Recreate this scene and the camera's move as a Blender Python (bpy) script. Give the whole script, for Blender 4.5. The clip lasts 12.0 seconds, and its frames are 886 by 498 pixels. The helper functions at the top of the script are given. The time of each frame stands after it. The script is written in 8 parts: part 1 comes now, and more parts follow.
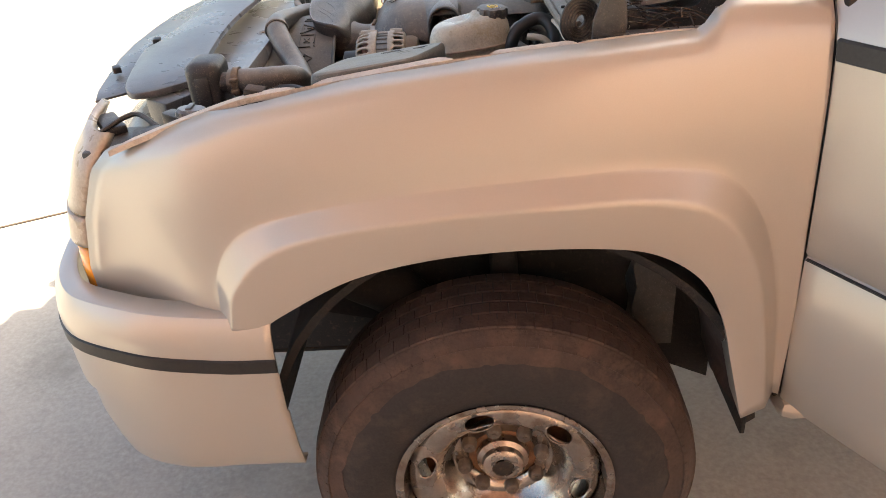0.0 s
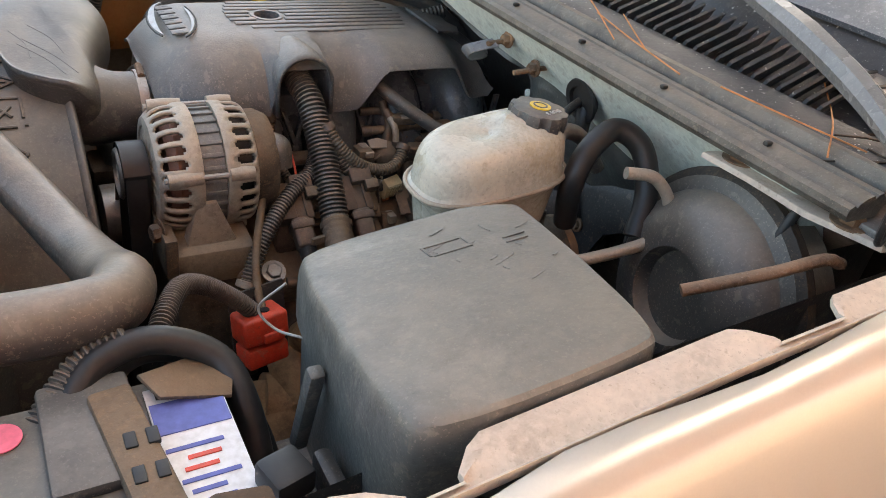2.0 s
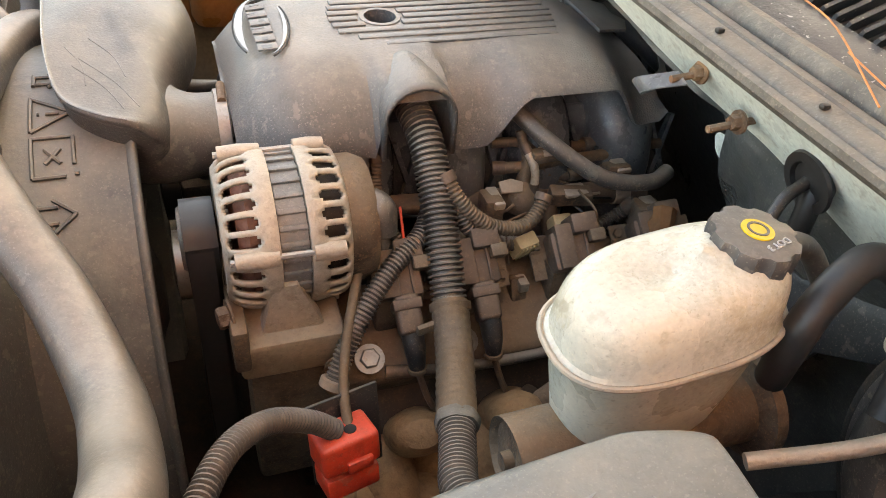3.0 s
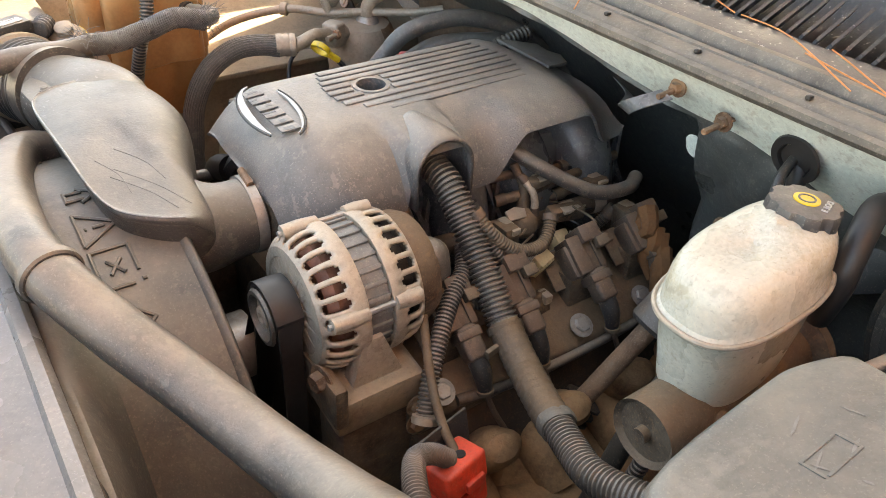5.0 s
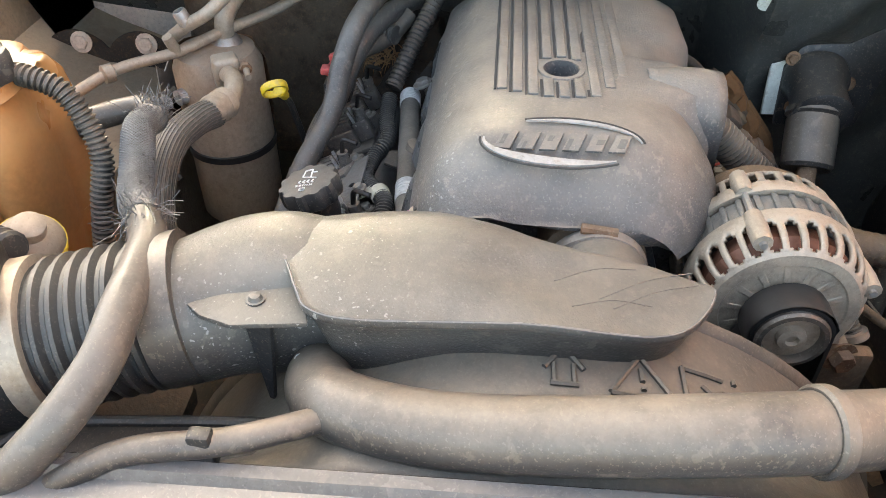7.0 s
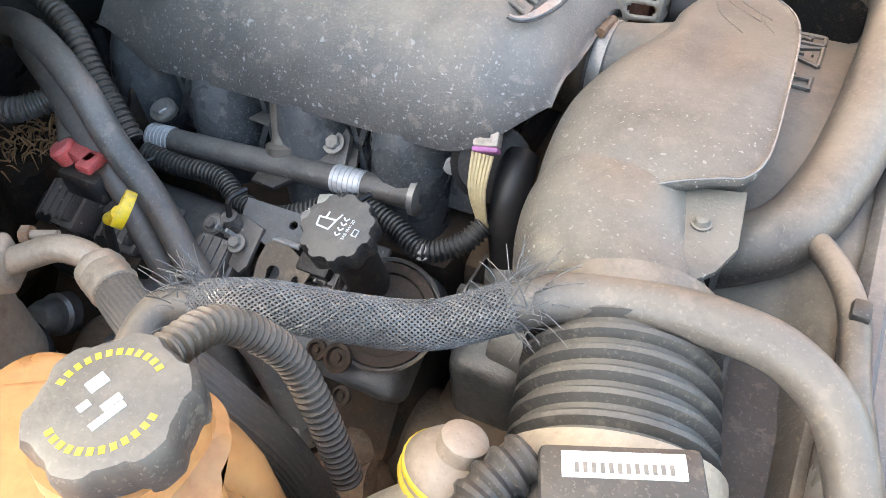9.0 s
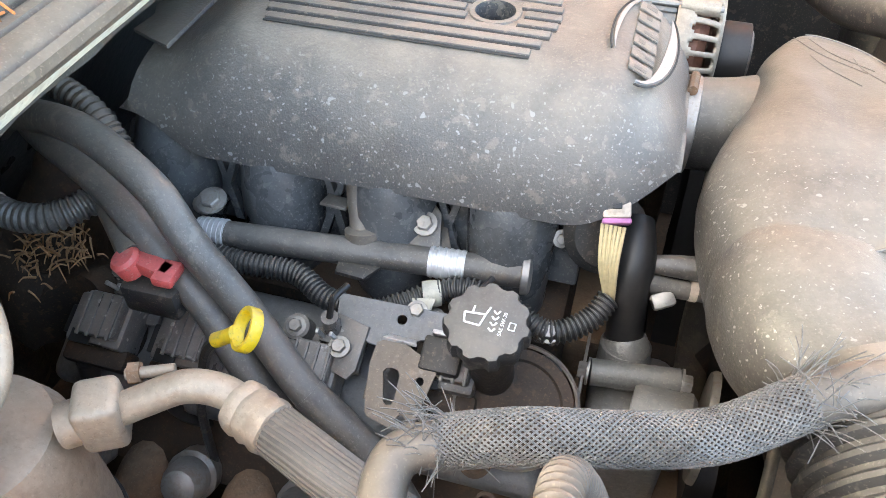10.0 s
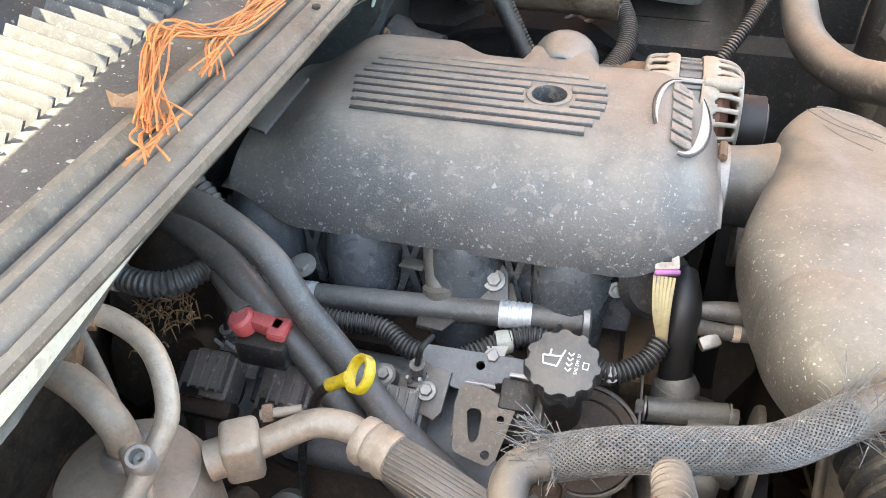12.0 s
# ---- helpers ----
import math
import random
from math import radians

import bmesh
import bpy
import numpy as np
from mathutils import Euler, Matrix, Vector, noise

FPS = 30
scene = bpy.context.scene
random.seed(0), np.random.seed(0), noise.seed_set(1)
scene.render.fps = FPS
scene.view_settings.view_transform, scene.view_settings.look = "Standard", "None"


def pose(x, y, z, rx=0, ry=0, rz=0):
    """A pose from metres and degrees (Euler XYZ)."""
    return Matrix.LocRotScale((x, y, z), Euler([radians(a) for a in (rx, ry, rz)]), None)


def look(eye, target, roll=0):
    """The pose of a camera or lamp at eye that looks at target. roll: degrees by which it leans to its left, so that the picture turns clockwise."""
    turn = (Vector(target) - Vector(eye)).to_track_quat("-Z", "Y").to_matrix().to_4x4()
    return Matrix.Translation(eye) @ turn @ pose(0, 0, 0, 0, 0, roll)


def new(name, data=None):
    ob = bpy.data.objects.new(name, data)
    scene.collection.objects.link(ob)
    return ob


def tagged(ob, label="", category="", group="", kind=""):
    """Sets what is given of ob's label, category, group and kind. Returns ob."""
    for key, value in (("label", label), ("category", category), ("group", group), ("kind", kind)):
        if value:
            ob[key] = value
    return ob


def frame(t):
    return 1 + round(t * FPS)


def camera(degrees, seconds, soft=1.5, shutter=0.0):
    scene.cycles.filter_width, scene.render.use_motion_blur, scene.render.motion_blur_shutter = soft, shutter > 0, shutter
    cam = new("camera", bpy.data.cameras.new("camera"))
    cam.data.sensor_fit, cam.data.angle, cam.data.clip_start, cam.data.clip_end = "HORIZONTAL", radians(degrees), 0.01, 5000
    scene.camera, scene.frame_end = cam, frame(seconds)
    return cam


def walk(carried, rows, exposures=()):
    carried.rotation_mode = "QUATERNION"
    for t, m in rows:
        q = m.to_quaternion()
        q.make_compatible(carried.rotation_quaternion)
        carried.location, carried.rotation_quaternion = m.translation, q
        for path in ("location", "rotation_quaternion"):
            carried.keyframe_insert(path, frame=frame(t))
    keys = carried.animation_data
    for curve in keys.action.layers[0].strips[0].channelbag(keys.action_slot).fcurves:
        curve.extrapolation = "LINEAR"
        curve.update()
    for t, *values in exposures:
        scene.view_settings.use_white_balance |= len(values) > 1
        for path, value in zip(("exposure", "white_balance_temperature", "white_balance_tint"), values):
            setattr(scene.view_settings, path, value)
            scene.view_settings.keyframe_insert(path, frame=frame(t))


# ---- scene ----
cam = camera(59.6, 12.0, soft=0.8)
PATH = [
    (0, (-0.014, -2.075, 1.480), (-0.119, -0.357, 0.462), -4.7),
    (0.5, (-0.262, -1.913, 1.473), (0.140, -0.234, 0.464), 1.6),
    (1, (-0.359, -1.648, 1.441), (0.260, -0.026, 0.448), 6.0),
    (1.5, (-0.440, -1.328, 1.413), (0.392, 0.194, 0.417), 8.2),
    (2, (-0.445, -1.092, 1.397), (0.496, 0.300, 0.311), 9.7),
    (2.5, (-0.351, -0.879, 1.385), (0.364, 0.554, 0.188), 9.4),
    (3, (-0.315, -0.819, 1.404), (0.276, 0.594, 0.118), 6.4),
    (3.2, (-0.317, -0.808, 1.420), (0.275, 0.593, 0.122), 5.8),
    (4.8, (-0.464, -0.805, 1.429), (0.391, 0.554, 0.236), 4.0),
    (5, (-0.537, -0.787, 1.435), (0.426, 0.517, 0.263), 3.1),
    (5.5, (-0.680, -0.703, 1.442), (0.474, 0.446, 0.280), 0.1),
    (6, (-0.733, -0.464, 1.423), (0.557, 0.481, 0.222), -1.9),
    (6.5, (-0.785, -0.193, 1.402), (0.674, 0.383, 0.161), -0.3),
    (7, (-0.816, 0.059, 1.390), (0.725, 0.181, 0.120), 0.0),
    (7.2, (-0.777, 0.150, 1.371), (0.752, 0.122, 0.082), -1.0),
    (8.8, (-0.492, 0.555, 1.356), (0.334, -0.529, -0.107), -6.2),
    (9, (-0.452, 0.604, 1.371), (0.251, -0.566, -0.092), -5.2),
    (9.5, (-0.311, 0.647, 1.378), (0.134, -0.663, -0.066), -1.3),
    (10, (-0.213, 0.625, 1.371), (0.171, -0.735, -0.044), 0.1),
    (10.5, (-0.203, 0.639, 1.379), (0.160, -0.775, 0.012), 0.3),
    (11, (-0.204, 0.656, 1.379), (0.172, -0.779, 0.036), 0.0),
    (11.5, (-0.199, 0.675, 1.398), (0.209, -0.774, 0.081), -1.0),
    (12, (-0.166, 0.713, 1.429), (0.245, -0.757, 0.137), -1.4),
]
# the clip's camera opens up and warms as it moves into the bay
EXPOSURES = [(0, 2.3, 7700, 5), (0.5, 2.42, 7800, 5), (1.0, 2.6, 7900, 5), (1.5, 2.45, 7700, 5), (2.0, 2.8, 8000, 3), (2.5, 3.3, 8900, 4), (3.0, 3.55, 9600, 5), (5.0, 3.45, 9200, 5), (7.0, 3.45, 8600, 4), (9.0, 3.6, 7600, 2), (9.5, 3.72, 7750, 2), (10.0, 3.95, 7900, 2), (11.0, 4.0, 7900, 2), (12.0, 3.9, 7900, 2)]
walk(cam, [(t, look(eye, target, roll)) for t, eye, target, roll in PATH], EXPOSURES)

# ---- light ----
FLOOR = -0.115
world = bpy.data.worlds.new("world")
scene.world = world
world.use_nodes = True
sky = world.node_tree.nodes.new("ShaderNodeTexSky")
sky.sky_type = "NISHITA"
sky.sun_disc = False
sky.air_density, sky.dust_density, sky.ozone_density = 0.7, 3.0, 0.6
SUN_TO = Vector((0.72, 0.22, 0.70)).normalized()
sky.sun_elevation = math.asin(SUN_TO.z)
sky.sun_rotation = math.atan2(SUN_TO.x, SUN_TO.y)
background = world.node_tree.nodes["Background"]
background.inputs["Strength"].default_value = 0.13
world.node_tree.links.new(sky.outputs[0], background.inputs["Color"])
sun_data = bpy.data.lights.new("sun", "SUN")
sun_data.energy, sun_data.angle, sun_data.color = 4.0, radians(0.6), (1.0, 0.94, 0.84)
sun = new("sun", sun_data)
sun.matrix_world = look(SUN_TO * 20, (0, 0, 0))


# ---- materials ----
def mat(name, col, rough=0.6, metal=0.0, var=0.25, scale=18.0, bump=0.15, fine=160.0, dust=0.0, dust_col=(0.34, 0.27, 0.20),
        stain=None, stain_at=0.6, stain_scale=9.0, coat=0.0, trans=0.0, speck=1.35, fleck=None, spots=None, spot_scale=60.0, spot_at=0.72, spot_from=None):
    """A surface with two scales of variation, optional settled dust, stains and specks."""
    m = bpy.data.materials.new(name)
    m.use_nodes = True
    n, l = m.node_tree.nodes, m.node_tree.links
    b = n["Principled BSDF"]
    tc = n.new("ShaderNodeTexCoord")
    if fleck is None:
        fleck = 0.28 if dust else 0.0

    def noise_tex(s, d=4.0, r=0.6):
        t = n.new("ShaderNodeTexNoise")
        t.inputs["Scale"].default_value, t.inputs["Detail"].default_value, t.inputs["Roughness"].default_value = s, d, r
        l.new(tc.outputs["Object"], t.inputs["Vector"])
        return t

    def ramp(src, lo, hi):
        r = n.new("ShaderNodeMapRange")
        r.inputs["From Min"].default_value, r.inputs["From Max"].default_value = lo, hi
        l.new(src, r.inputs["Value"])
        return r.outputs["Result"]

    def mix(fac, a, c):
        x = n.new("ShaderNodeMix")
        x.data_type = "RGBA"
        for sock, v in ((x.inputs["Factor"], fac), (x.inputs["A"], a), (x.inputs["B"], c)):
            if isinstance(v, bpy.types.NodeSocket):
                l.new(v, sock)
            else:
                sock.default_value = v if isinstance(v, float) else (*v, 1)
        return x.outputs["Result"]

    big, small = noise_tex(scale), noise_tex(fine, 3.0)
    darker, lighter = tuple(c * (1 - var) for c in col), tuple(min(1, c * (1 + var)) for c in col)
    colour = mix(ramp(big.outputs["Fac"], 0.3, 0.7), darker, lighter)
    colour = mix(ramp(small.outputs["Fac"], 0.35, 0.95), colour, tuple(min(1, c * speck + 0.01 * (speck - 1)) for c in col))
    roughness = ramp(big.outputs["Fac"], 0.2, 0.8)
    rr = n.new("ShaderNodeMapRange")
    rr.inputs["To Min"].default_value, rr.inputs["To Max"].default_value = max(0.03, rough - 0.1), min(1, rough + 0.1)
    l.new(roughness, rr.inputs["Value"])
    rough_out = rr.outputs["Result"]
    if stain:
        st = noise_tex(stain_scale, 6.0, 0.7)
        colour = mix(ramp(st.outputs["Fac"], stain_at - 0.08, stain_at + 0.1), colour, stain)
    if fleck:
        for s, lo, shade in ((430.0, 0.60, 1.9), (300.0, 0.61, 0.35), (75.0, 0.60, 1.35), (48.0, 0.60, 0.55)):
            ft = noise_tex(s, 3.0, 0.6)
            fl = n.new("ShaderNodeMath")
            fl.operation = "MULTIPLY"
            l.new(ramp(ft.outputs["Fac"], lo, lo + 0.05), fl.inputs[0])
            fl.inputs[1].default_value = fleck
            hue = dust_col if dust and shade > 1 else col
            colour = mix(fl.outputs[0], colour, tuple(min(1, c * shade * (0.75 if dust and shade > 1 else 1)) for c in hue))
    if spots:
        where = None
        if spot_from is not None:
            # water splashes dried on one flank only
            axis = n.new("ShaderNodeSeparateXYZ")
            l.new(tc.outputs["Object"], axis.inputs[0])
            where = ramp(axis.outputs["Y"], spot_from, spot_from + 0.05)
        for scale_of, at in ((spot_scale, spot_at), (spot_scale * 0.42, spot_at + 0.03)):
            sp = noise_tex(scale_of, 1.5, 0.45)
            amount = ramp(sp.outputs["Fac"], at, at + 0.03)
            if where is not None:
                both = n.new("ShaderNodeMath")
                both.operation = "MULTIPLY"
                l.new(amount, both.inputs[0])
                l.new(where, both.inputs[1])
                amount = both.outputs[0]
            colour = mix(amount, colour, spots)
    if dust:
        g = n.new("ShaderNodeNewGeometry")
        sep = n.new("ShaderNodeSeparateXYZ")
        l.new(g.outputs["Normal"], sep.inputs[0])
        up = ramp(sep.outputs["Z"], 0.0, 0.95)
        dn = noise_tex(11.0, 6.0, 0.65)
        mul = n.new("ShaderNodeMath")
        mul.operation = "MULTIPLY"
        l.new(up, mul.inputs[0])
        dr = n.new("ShaderNodeMapRange")
        gn = noise_tex(260.0, 2.0, 0.7)
        both = n.new("ShaderNodeMath")
        both.operation = "MULTIPLY_ADD"
        l.new(gn.outputs["Fac"], both.inputs[0])
        both.inputs[1].default_value = 0.16
        l.new(dn.outputs["Fac"], both.inputs[2])
        dr.inputs["From Min"].default_value, dr.inputs["From Max"].default_value = 0.36, 0.72
        dr.inputs["To Min"].default_value, dr.inputs["To Max"].default_value = dust * 0.22, dust
        l.new(both.outputs[0], dr.inputs["Value"])
        l.new(dr.outputs["Result"], mul.inputs[1])
        colour = mix(mul.outputs[0], colour, dust_col)
        ra = n.new("ShaderNodeMath")
        ra.operation, ra.use_clamp = "MULTIPLY_ADD", True
        l.new(mul.outputs[0], ra.inputs[0])
        ra.inputs[1].default_value = 0.07
        l.new(rough_out, ra.inputs[2])
        rough_out = ra.outputs[0]
    l.new(colour, b.inputs["Base Color"])
    l.new(rough_out, b.inputs["Roughness"])
    b.inputs["Metallic"].default_value = metal
    b.inputs["Coat Weight"].default_value = coat
    b.inputs["Coat Roughness"].default_value = 0.12
    b.inputs["Transmission Weight"].default_value = trans
    if bump:
        bp = n.new("ShaderNodeBump")
        bp.inputs["Strength"].default_value, bp.inputs["Distance"].default_value = min(1, bump * 1.4), 0.002
        l.new(small.outputs["Fac"], bp.inputs["Height"])
        l.new(bp.outputs[0], b.inputs["Normal"])
    return m


M = {
    "paint": mat("champagne_paint", (0.50, 0.462, 0.405), 0.32, 0.35, 0.02, 0.04, 0.02, 500, speck=1.06, fleck=0.0, coat=0.4),
    "arch": mat("black_wheel_arch", (0.010, 0.0095, 0.009), 0.8, 0.0, 0.4, 16, 0.4, dust=0.15, dust_col=(0.07, 0.05, 0.04)),
    "shield": mat("tan_heat_shield", (0.34, 0.19, 0.095), 0.75, 0.1, 0.3, 20, 0.5, dust=0.4, dust_col=(0.36, 0.23, 0.12), stain=(0.14, 0.07, 0.035), stain_at=0.58, stain_scale=16),
    "browncoil": mat("brown_dusty_coil_plastic", (0.085, 0.058, 0.042), 0.55, 0.0, 0.3, 24, 0.25, dust=0.6, dust_col=(0.27, 0.165, 0.10), stain=(0.04, 0.028, 0.02), stain_at=0.6, stain_scale=26),
    "band": mat("bright_clamp_band", (0.58, 0.57, 0.56), 0.35, 0.3, 0.12, 40, 0.05, stain=(0.36, 0.34, 0.31), stain_at=0.66, stain_scale=50),
    "scratch": mat("pale_plastic_scratch", (0.19, 0.18, 0.16), 0.6, 0.0, 0.2, 40, 0.1),
    "copper": mat("copper_winding", (0.19, 0.085, 0.055), 0.5, 0.4, 0.4, 60, 0.3),
    "lip": mat("bare_cream_paint", (0.54, 0.45, 0.37), 0.5, 0.0, 0.12, 20, 0.08, dust=0.3, stain=(0.3, 0.24, 0.18), stain_at=0.66, stain_scale=25),
    "mint": mat("pale_body_primer", (0.60, 0.63, 0.56), 0.55, 0.0, 0.07, 9, 0.05, dust=0.25, stain=(0.36, 0.30, 0.22), stain_at=0.68, stain_scale=12),
    "cover": mat("dusty_grey_plastic", (0.082, 0.082, 0.083), 0.36, 0.0, 0.28, 7, 0.3, 420, dust=0.85, dust_col=(0.32, 0.27, 0.215), stain=(0.055, 0.053, 0.052), stain_at=0.63, stain_scale=16, fleck=0.42, spots=(0.36, 0.355, 0.34), spot_scale=260, spot_at=0.675, spot_from=0.06),
    # shade of the cover's grooves, put into a dark colour
    "groove": mat("groove_shade", (0.055, 0.051, 0.047), 0.85, 0.0, 0.2, 30, 0.1),
    "silver": mat("worn_silver_ink", (0.46, 0.46, 0.46), 0.35, 0.4, 0.2, 40, 0.1, dust=0.5, stain=(0.2, 0.19, 0.18), stain_at=0.62, stain_scale=60),
    "reso": mat("dusty_duct_plastic", (0.075, 0.069, 0.063), 0.37, 0.0, 0.3, 7, 0.22, 380, dust=0.75, dust_col=(0.265, 0.235, 0.19), stain=(0.05, 0.045, 0.04), stain_at=0.58, stain_scale=9, fleck=0.26, spots=(0.36, 0.34, 0.31), spot_scale=300, spot_at=0.68, spot_from=0.09),
    "black": mat("black_plastic", (0.022, 0.022, 0.023), 0.4, 0.0, 0.35, 15, 0.2, dust=0.33, dust_col=(0.22, 0.175, 0.13)),
    "dark": mat("dark_grimy_metal", (0.020, 0.017, 0.014), 0.7, 0.1, 0.4, 20, 0.3, dust=0.45, dust_col=(0.16, 0.095, 0.055), stain=(0.085, 0.046, 0.024), stain_at=0.6, stain_scale=14),
    "fuse": mat("scuffed_grey_lid", (0.075, 0.078, 0.075), 0.40, 0.0, 0.2, 10, 0.25, dust=0.7, dust_col=(0.25, 0.22, 0.175), stain=(0.20, 0.19, 0.17), stain_at=0.62, stain_scale=16),
    "rubber": mat("dusty_rubber_hose", (0.05, 0.044, 0.04), 0.36, 0.0, 0.25, 12, 0.15, dust=0.9, dust_col=(0.31, 0.25, 0.19)),
    "heater": mat("dark_dusty_heater_hose", (0.080, 0.075, 0.070), 0.36, 0.0, 0.3, 22, 0.2, dust=0.5, dust_col=(0.27, 0.235, 0.195), stain=(0.15, 0.11, 0.08), stain_at=0.64, stain_scale=26),
    "hose": mat("grey_rubber_hose", (0.105, 0.092, 0.080), 0.36, 0.0, 0.3, 18, 0.15, dust=0.6, dust_col=(0.27, 0.225, 0.175)),
    "conduit": mat("dusty_split_conduit", (0.028, 0.027, 0.026), 0.48, 0.0, 0.25, 25, 0.15, dust=0.8, dust_col=(0.27, 0.21, 0.16)),
    "alu": mat("oxidised_cast_aluminium", (0.40, 0.335, 0.26), 0.5, 0.35, 0.25, 30, 0.4, dust=0.6, dust_col=(0.46, 0.37, 0.285), stain=(0.16, 0.11, 0.08), stain_at=0.66, stain_scale=22),
    "cast": mat("grimy_cast_metal", (0.12, 0.090, 0.064), 0.6, 0.2, 0.35, 24, 0.5, dust=0.65, dust_col=(0.30, 0.185, 0.10), stain=(0.045, 0.032, 0.024), stain_at=0.56, stain_scale=22),
    "rust": mat("rusty_heat_shield", (0.25, 0.14, 0.078), 0.85, 0.15, 0.35, 25, 0.5, dust=0.4, stain=(0.09, 0.045, 0.025), stain_at=0.55, stain_scale=12),
    "steel": mat("worn_steel", (0.36, 0.34, 0.315), 0.45, 0.6, 0.15, 30, 0.15, dust=0.3, stain=(0.22, 0.15, 0.10), stain_at=0.66, stain_scale=30),
    "chrome": mat("weathered_chrome", (0.42, 0.375, 0.33), 0.27, 0.95, 0.15, 14, 0.05, stain=(0.22, 0.14, 0.10), stain_at=0.58, stain_scale=20),
    "tyre": mat("muddy_tyre_rubber", (0.026, 0.023, 0.022), 0.75, 0.0, 0.25, 10, 0.4, stain=(0.055, 0.042, 0.036), stain_at=0.58, stain_scale=14),
    "tread": mat("reddish_dusty_tread", (0.060, 0.041, 0.034), 0.9, 0.0, 0.35, 12, 0.5, stain=(0.11, 0.073, 0.056), stain_at=0.58, stain_scale=14),
    "tank": mat("aged_white_plastic", (0.47, 0.445, 0.37), 0.26, 0.0, 0.14, 10, 0.10, 240, dust=0.28, dust_col=(0.50, 0.43, 0.30), stain=(0.42, 0.34, 0.20), stain_at=0.64, stain_scale=12),
    "orange": mat("amber_coolant_plastic", (0.36, 0.165, 0.062), 0.30, 0.0, 0.2, 6, 0.04, stain=(0.42, 0.23, 0.095), stain_at=0.58, stain_scale=8),
    "cap": mat("black_ribbed_cap", (0.038, 0.038, 0.04), 0.45, 0.0, 0.15, 20, 0.15, dust=0.8, dust_col=(0.24, 0.215, 0.18)),
    "yellow": mat("yellow_plastic", (0.72, 0.50, 0.02), 0.4, 0.0, 0.15, 30, 0.05, dust=0.3, stain=(0.45, 0.33, 0.08), stain_at=0.68, stain_scale=60),
    "red": mat("red_plastic", (0.72, 0.06, 0.03), 0.42, 0.0, 0.15, 30, 0.08, dust=0.25, dust_col=(0.5, 0.22, 0.15)),
    "pinkred": mat("faded_red_clip", (0.62, 0.10, 0.09), 0.45, 0.0, 0.12, 30, 0.08, dust=0.2, dust_col=(0.55, 0.3, 0.26)),
    "white": mat("white_print", (0.78, 0.77, 0.74), 0.6, 0.0, 0.06, 40, 0.02),
    "blue": mat("blue_print", (0.12, 0.15, 0.42), 0.6, 0.0, 0.1, 40, 0.02),
    "amber": mat("amber_lens", (0.95, 0.33, 0.03), 0.2, 0.0, 0.06, 30, 0.0, coat=0.6),
    "lens": mat("hazed_lamp_lens", (0.40, 0.32, 0.24), 0.3, 0.0, 0.08, 12, 0.0, coat=0.15),
    "strip": mat("black_rub_strip", (0.02, 0.018, 0.017), 0.45, 0.0, 0.2, 20, 0.05),
    "insul": mat("black_firewall_mat", (0.056, 0.057, 0.053), 0.32, 0.0, 0.35, 9, 0.35, 90, dust=0.5, dust_col=(0.18, 0.165, 0.145), stain=(0.10, 0.075, 0.055), stain_at=0.62, stain_scale=7),
    "weather": mat("old_weatherstrip", (0.105, 0.092, 0.076), 0.55, 0.0, 0.4, 26, 0.4, dust=0.6, dust_col=(0.29, 0.245, 0.185), stain=(0.05, 0.042, 0.034), stain_at=0.58, stain_scale=20),
    "cowl": mat("weathered_cowl_plastic", (0.034, 0.034, 0.036), 0.5, 0.0, 0.3, 10, 0.25, dust=0.45, dust_col=(0.17, 0.155, 0.14), spots=(0.5, 0.48, 0.45), spot_scale=210, spot_at=0.70),
    "front": mat("faded_panel_plastic", (0.085, 0.082, 0.085), 0.28, 0.0, 0.15, 6, 0.06, dust=0.3, dust_col=(0.20, 0.185, 0.17), stain=(0.2, 0.19, 0.18), stain_at=0.66, stain_scale=7),
    "support": mat("dusty_support_plastic", (0.15, 0.143, 0.138), 0.24, 0.0, 0.15, 8, 0.06, dust=0.55, dust_col=(0.30, 0.27, 0.235), stain=(0.11, 0.1, 0.09), stain_at=0.66, stain_scale=10),
    "shroud": mat("dusty_shroud_plastic", (0.06, 0.055, 0.05), 0.45, 0.0, 0.25, 7, 0.25, dust=0.8, dust_col=(0.27, 0.225, 0.17)),
    "floor": mat("worn_concrete", (0.35, 0.325, 0.285), 0.9, 0.0, 0.16, 2.2, 0.35, 60, stain=(0.24, 0.22, 0.19), stain_at=0.60, stain_scale=1.6),
    "bellows": mat("black_bellows_rubber", (0.026, 0.026, 0.027), 0.42, 0.0, 0.3, 12, 0.15, dust=0.55, dust_col=(0.21, 0.185, 0.15)),
    "manifold": mat("dusty_manifold_plastic", (0.072, 0.076, 0.080), 0.28, 0.0, 0.4, 14, 0.2, dust=0.45, dust_col=(0.26, 0.25, 0.235)),
    "coil": mat("dusty_black_coil_plastic", (0.115, 0.105, 0.098), 0.30, 0.0, 0.4, 24, 0.25, dust=0.65, dust_col=(0.30, 0.255, 0.21), stain=(0.17, 0.10, 0.065), stain_at=0.66, stain_scale=30, spots=(0.42, 0.38, 0.33), spot_scale=150, spot_at=0.70),
    "rocker": mat("blue_grey_rocker_casting", (0.15, 0.155, 0.165), 0.42, 0.3, 0.2, 14, 0.25, dust=0.5, dust_col=(0.26, 0.235, 0.20), stain=(0.07, 0.06, 0.05), stain_at=0.62, stain_scale=18),
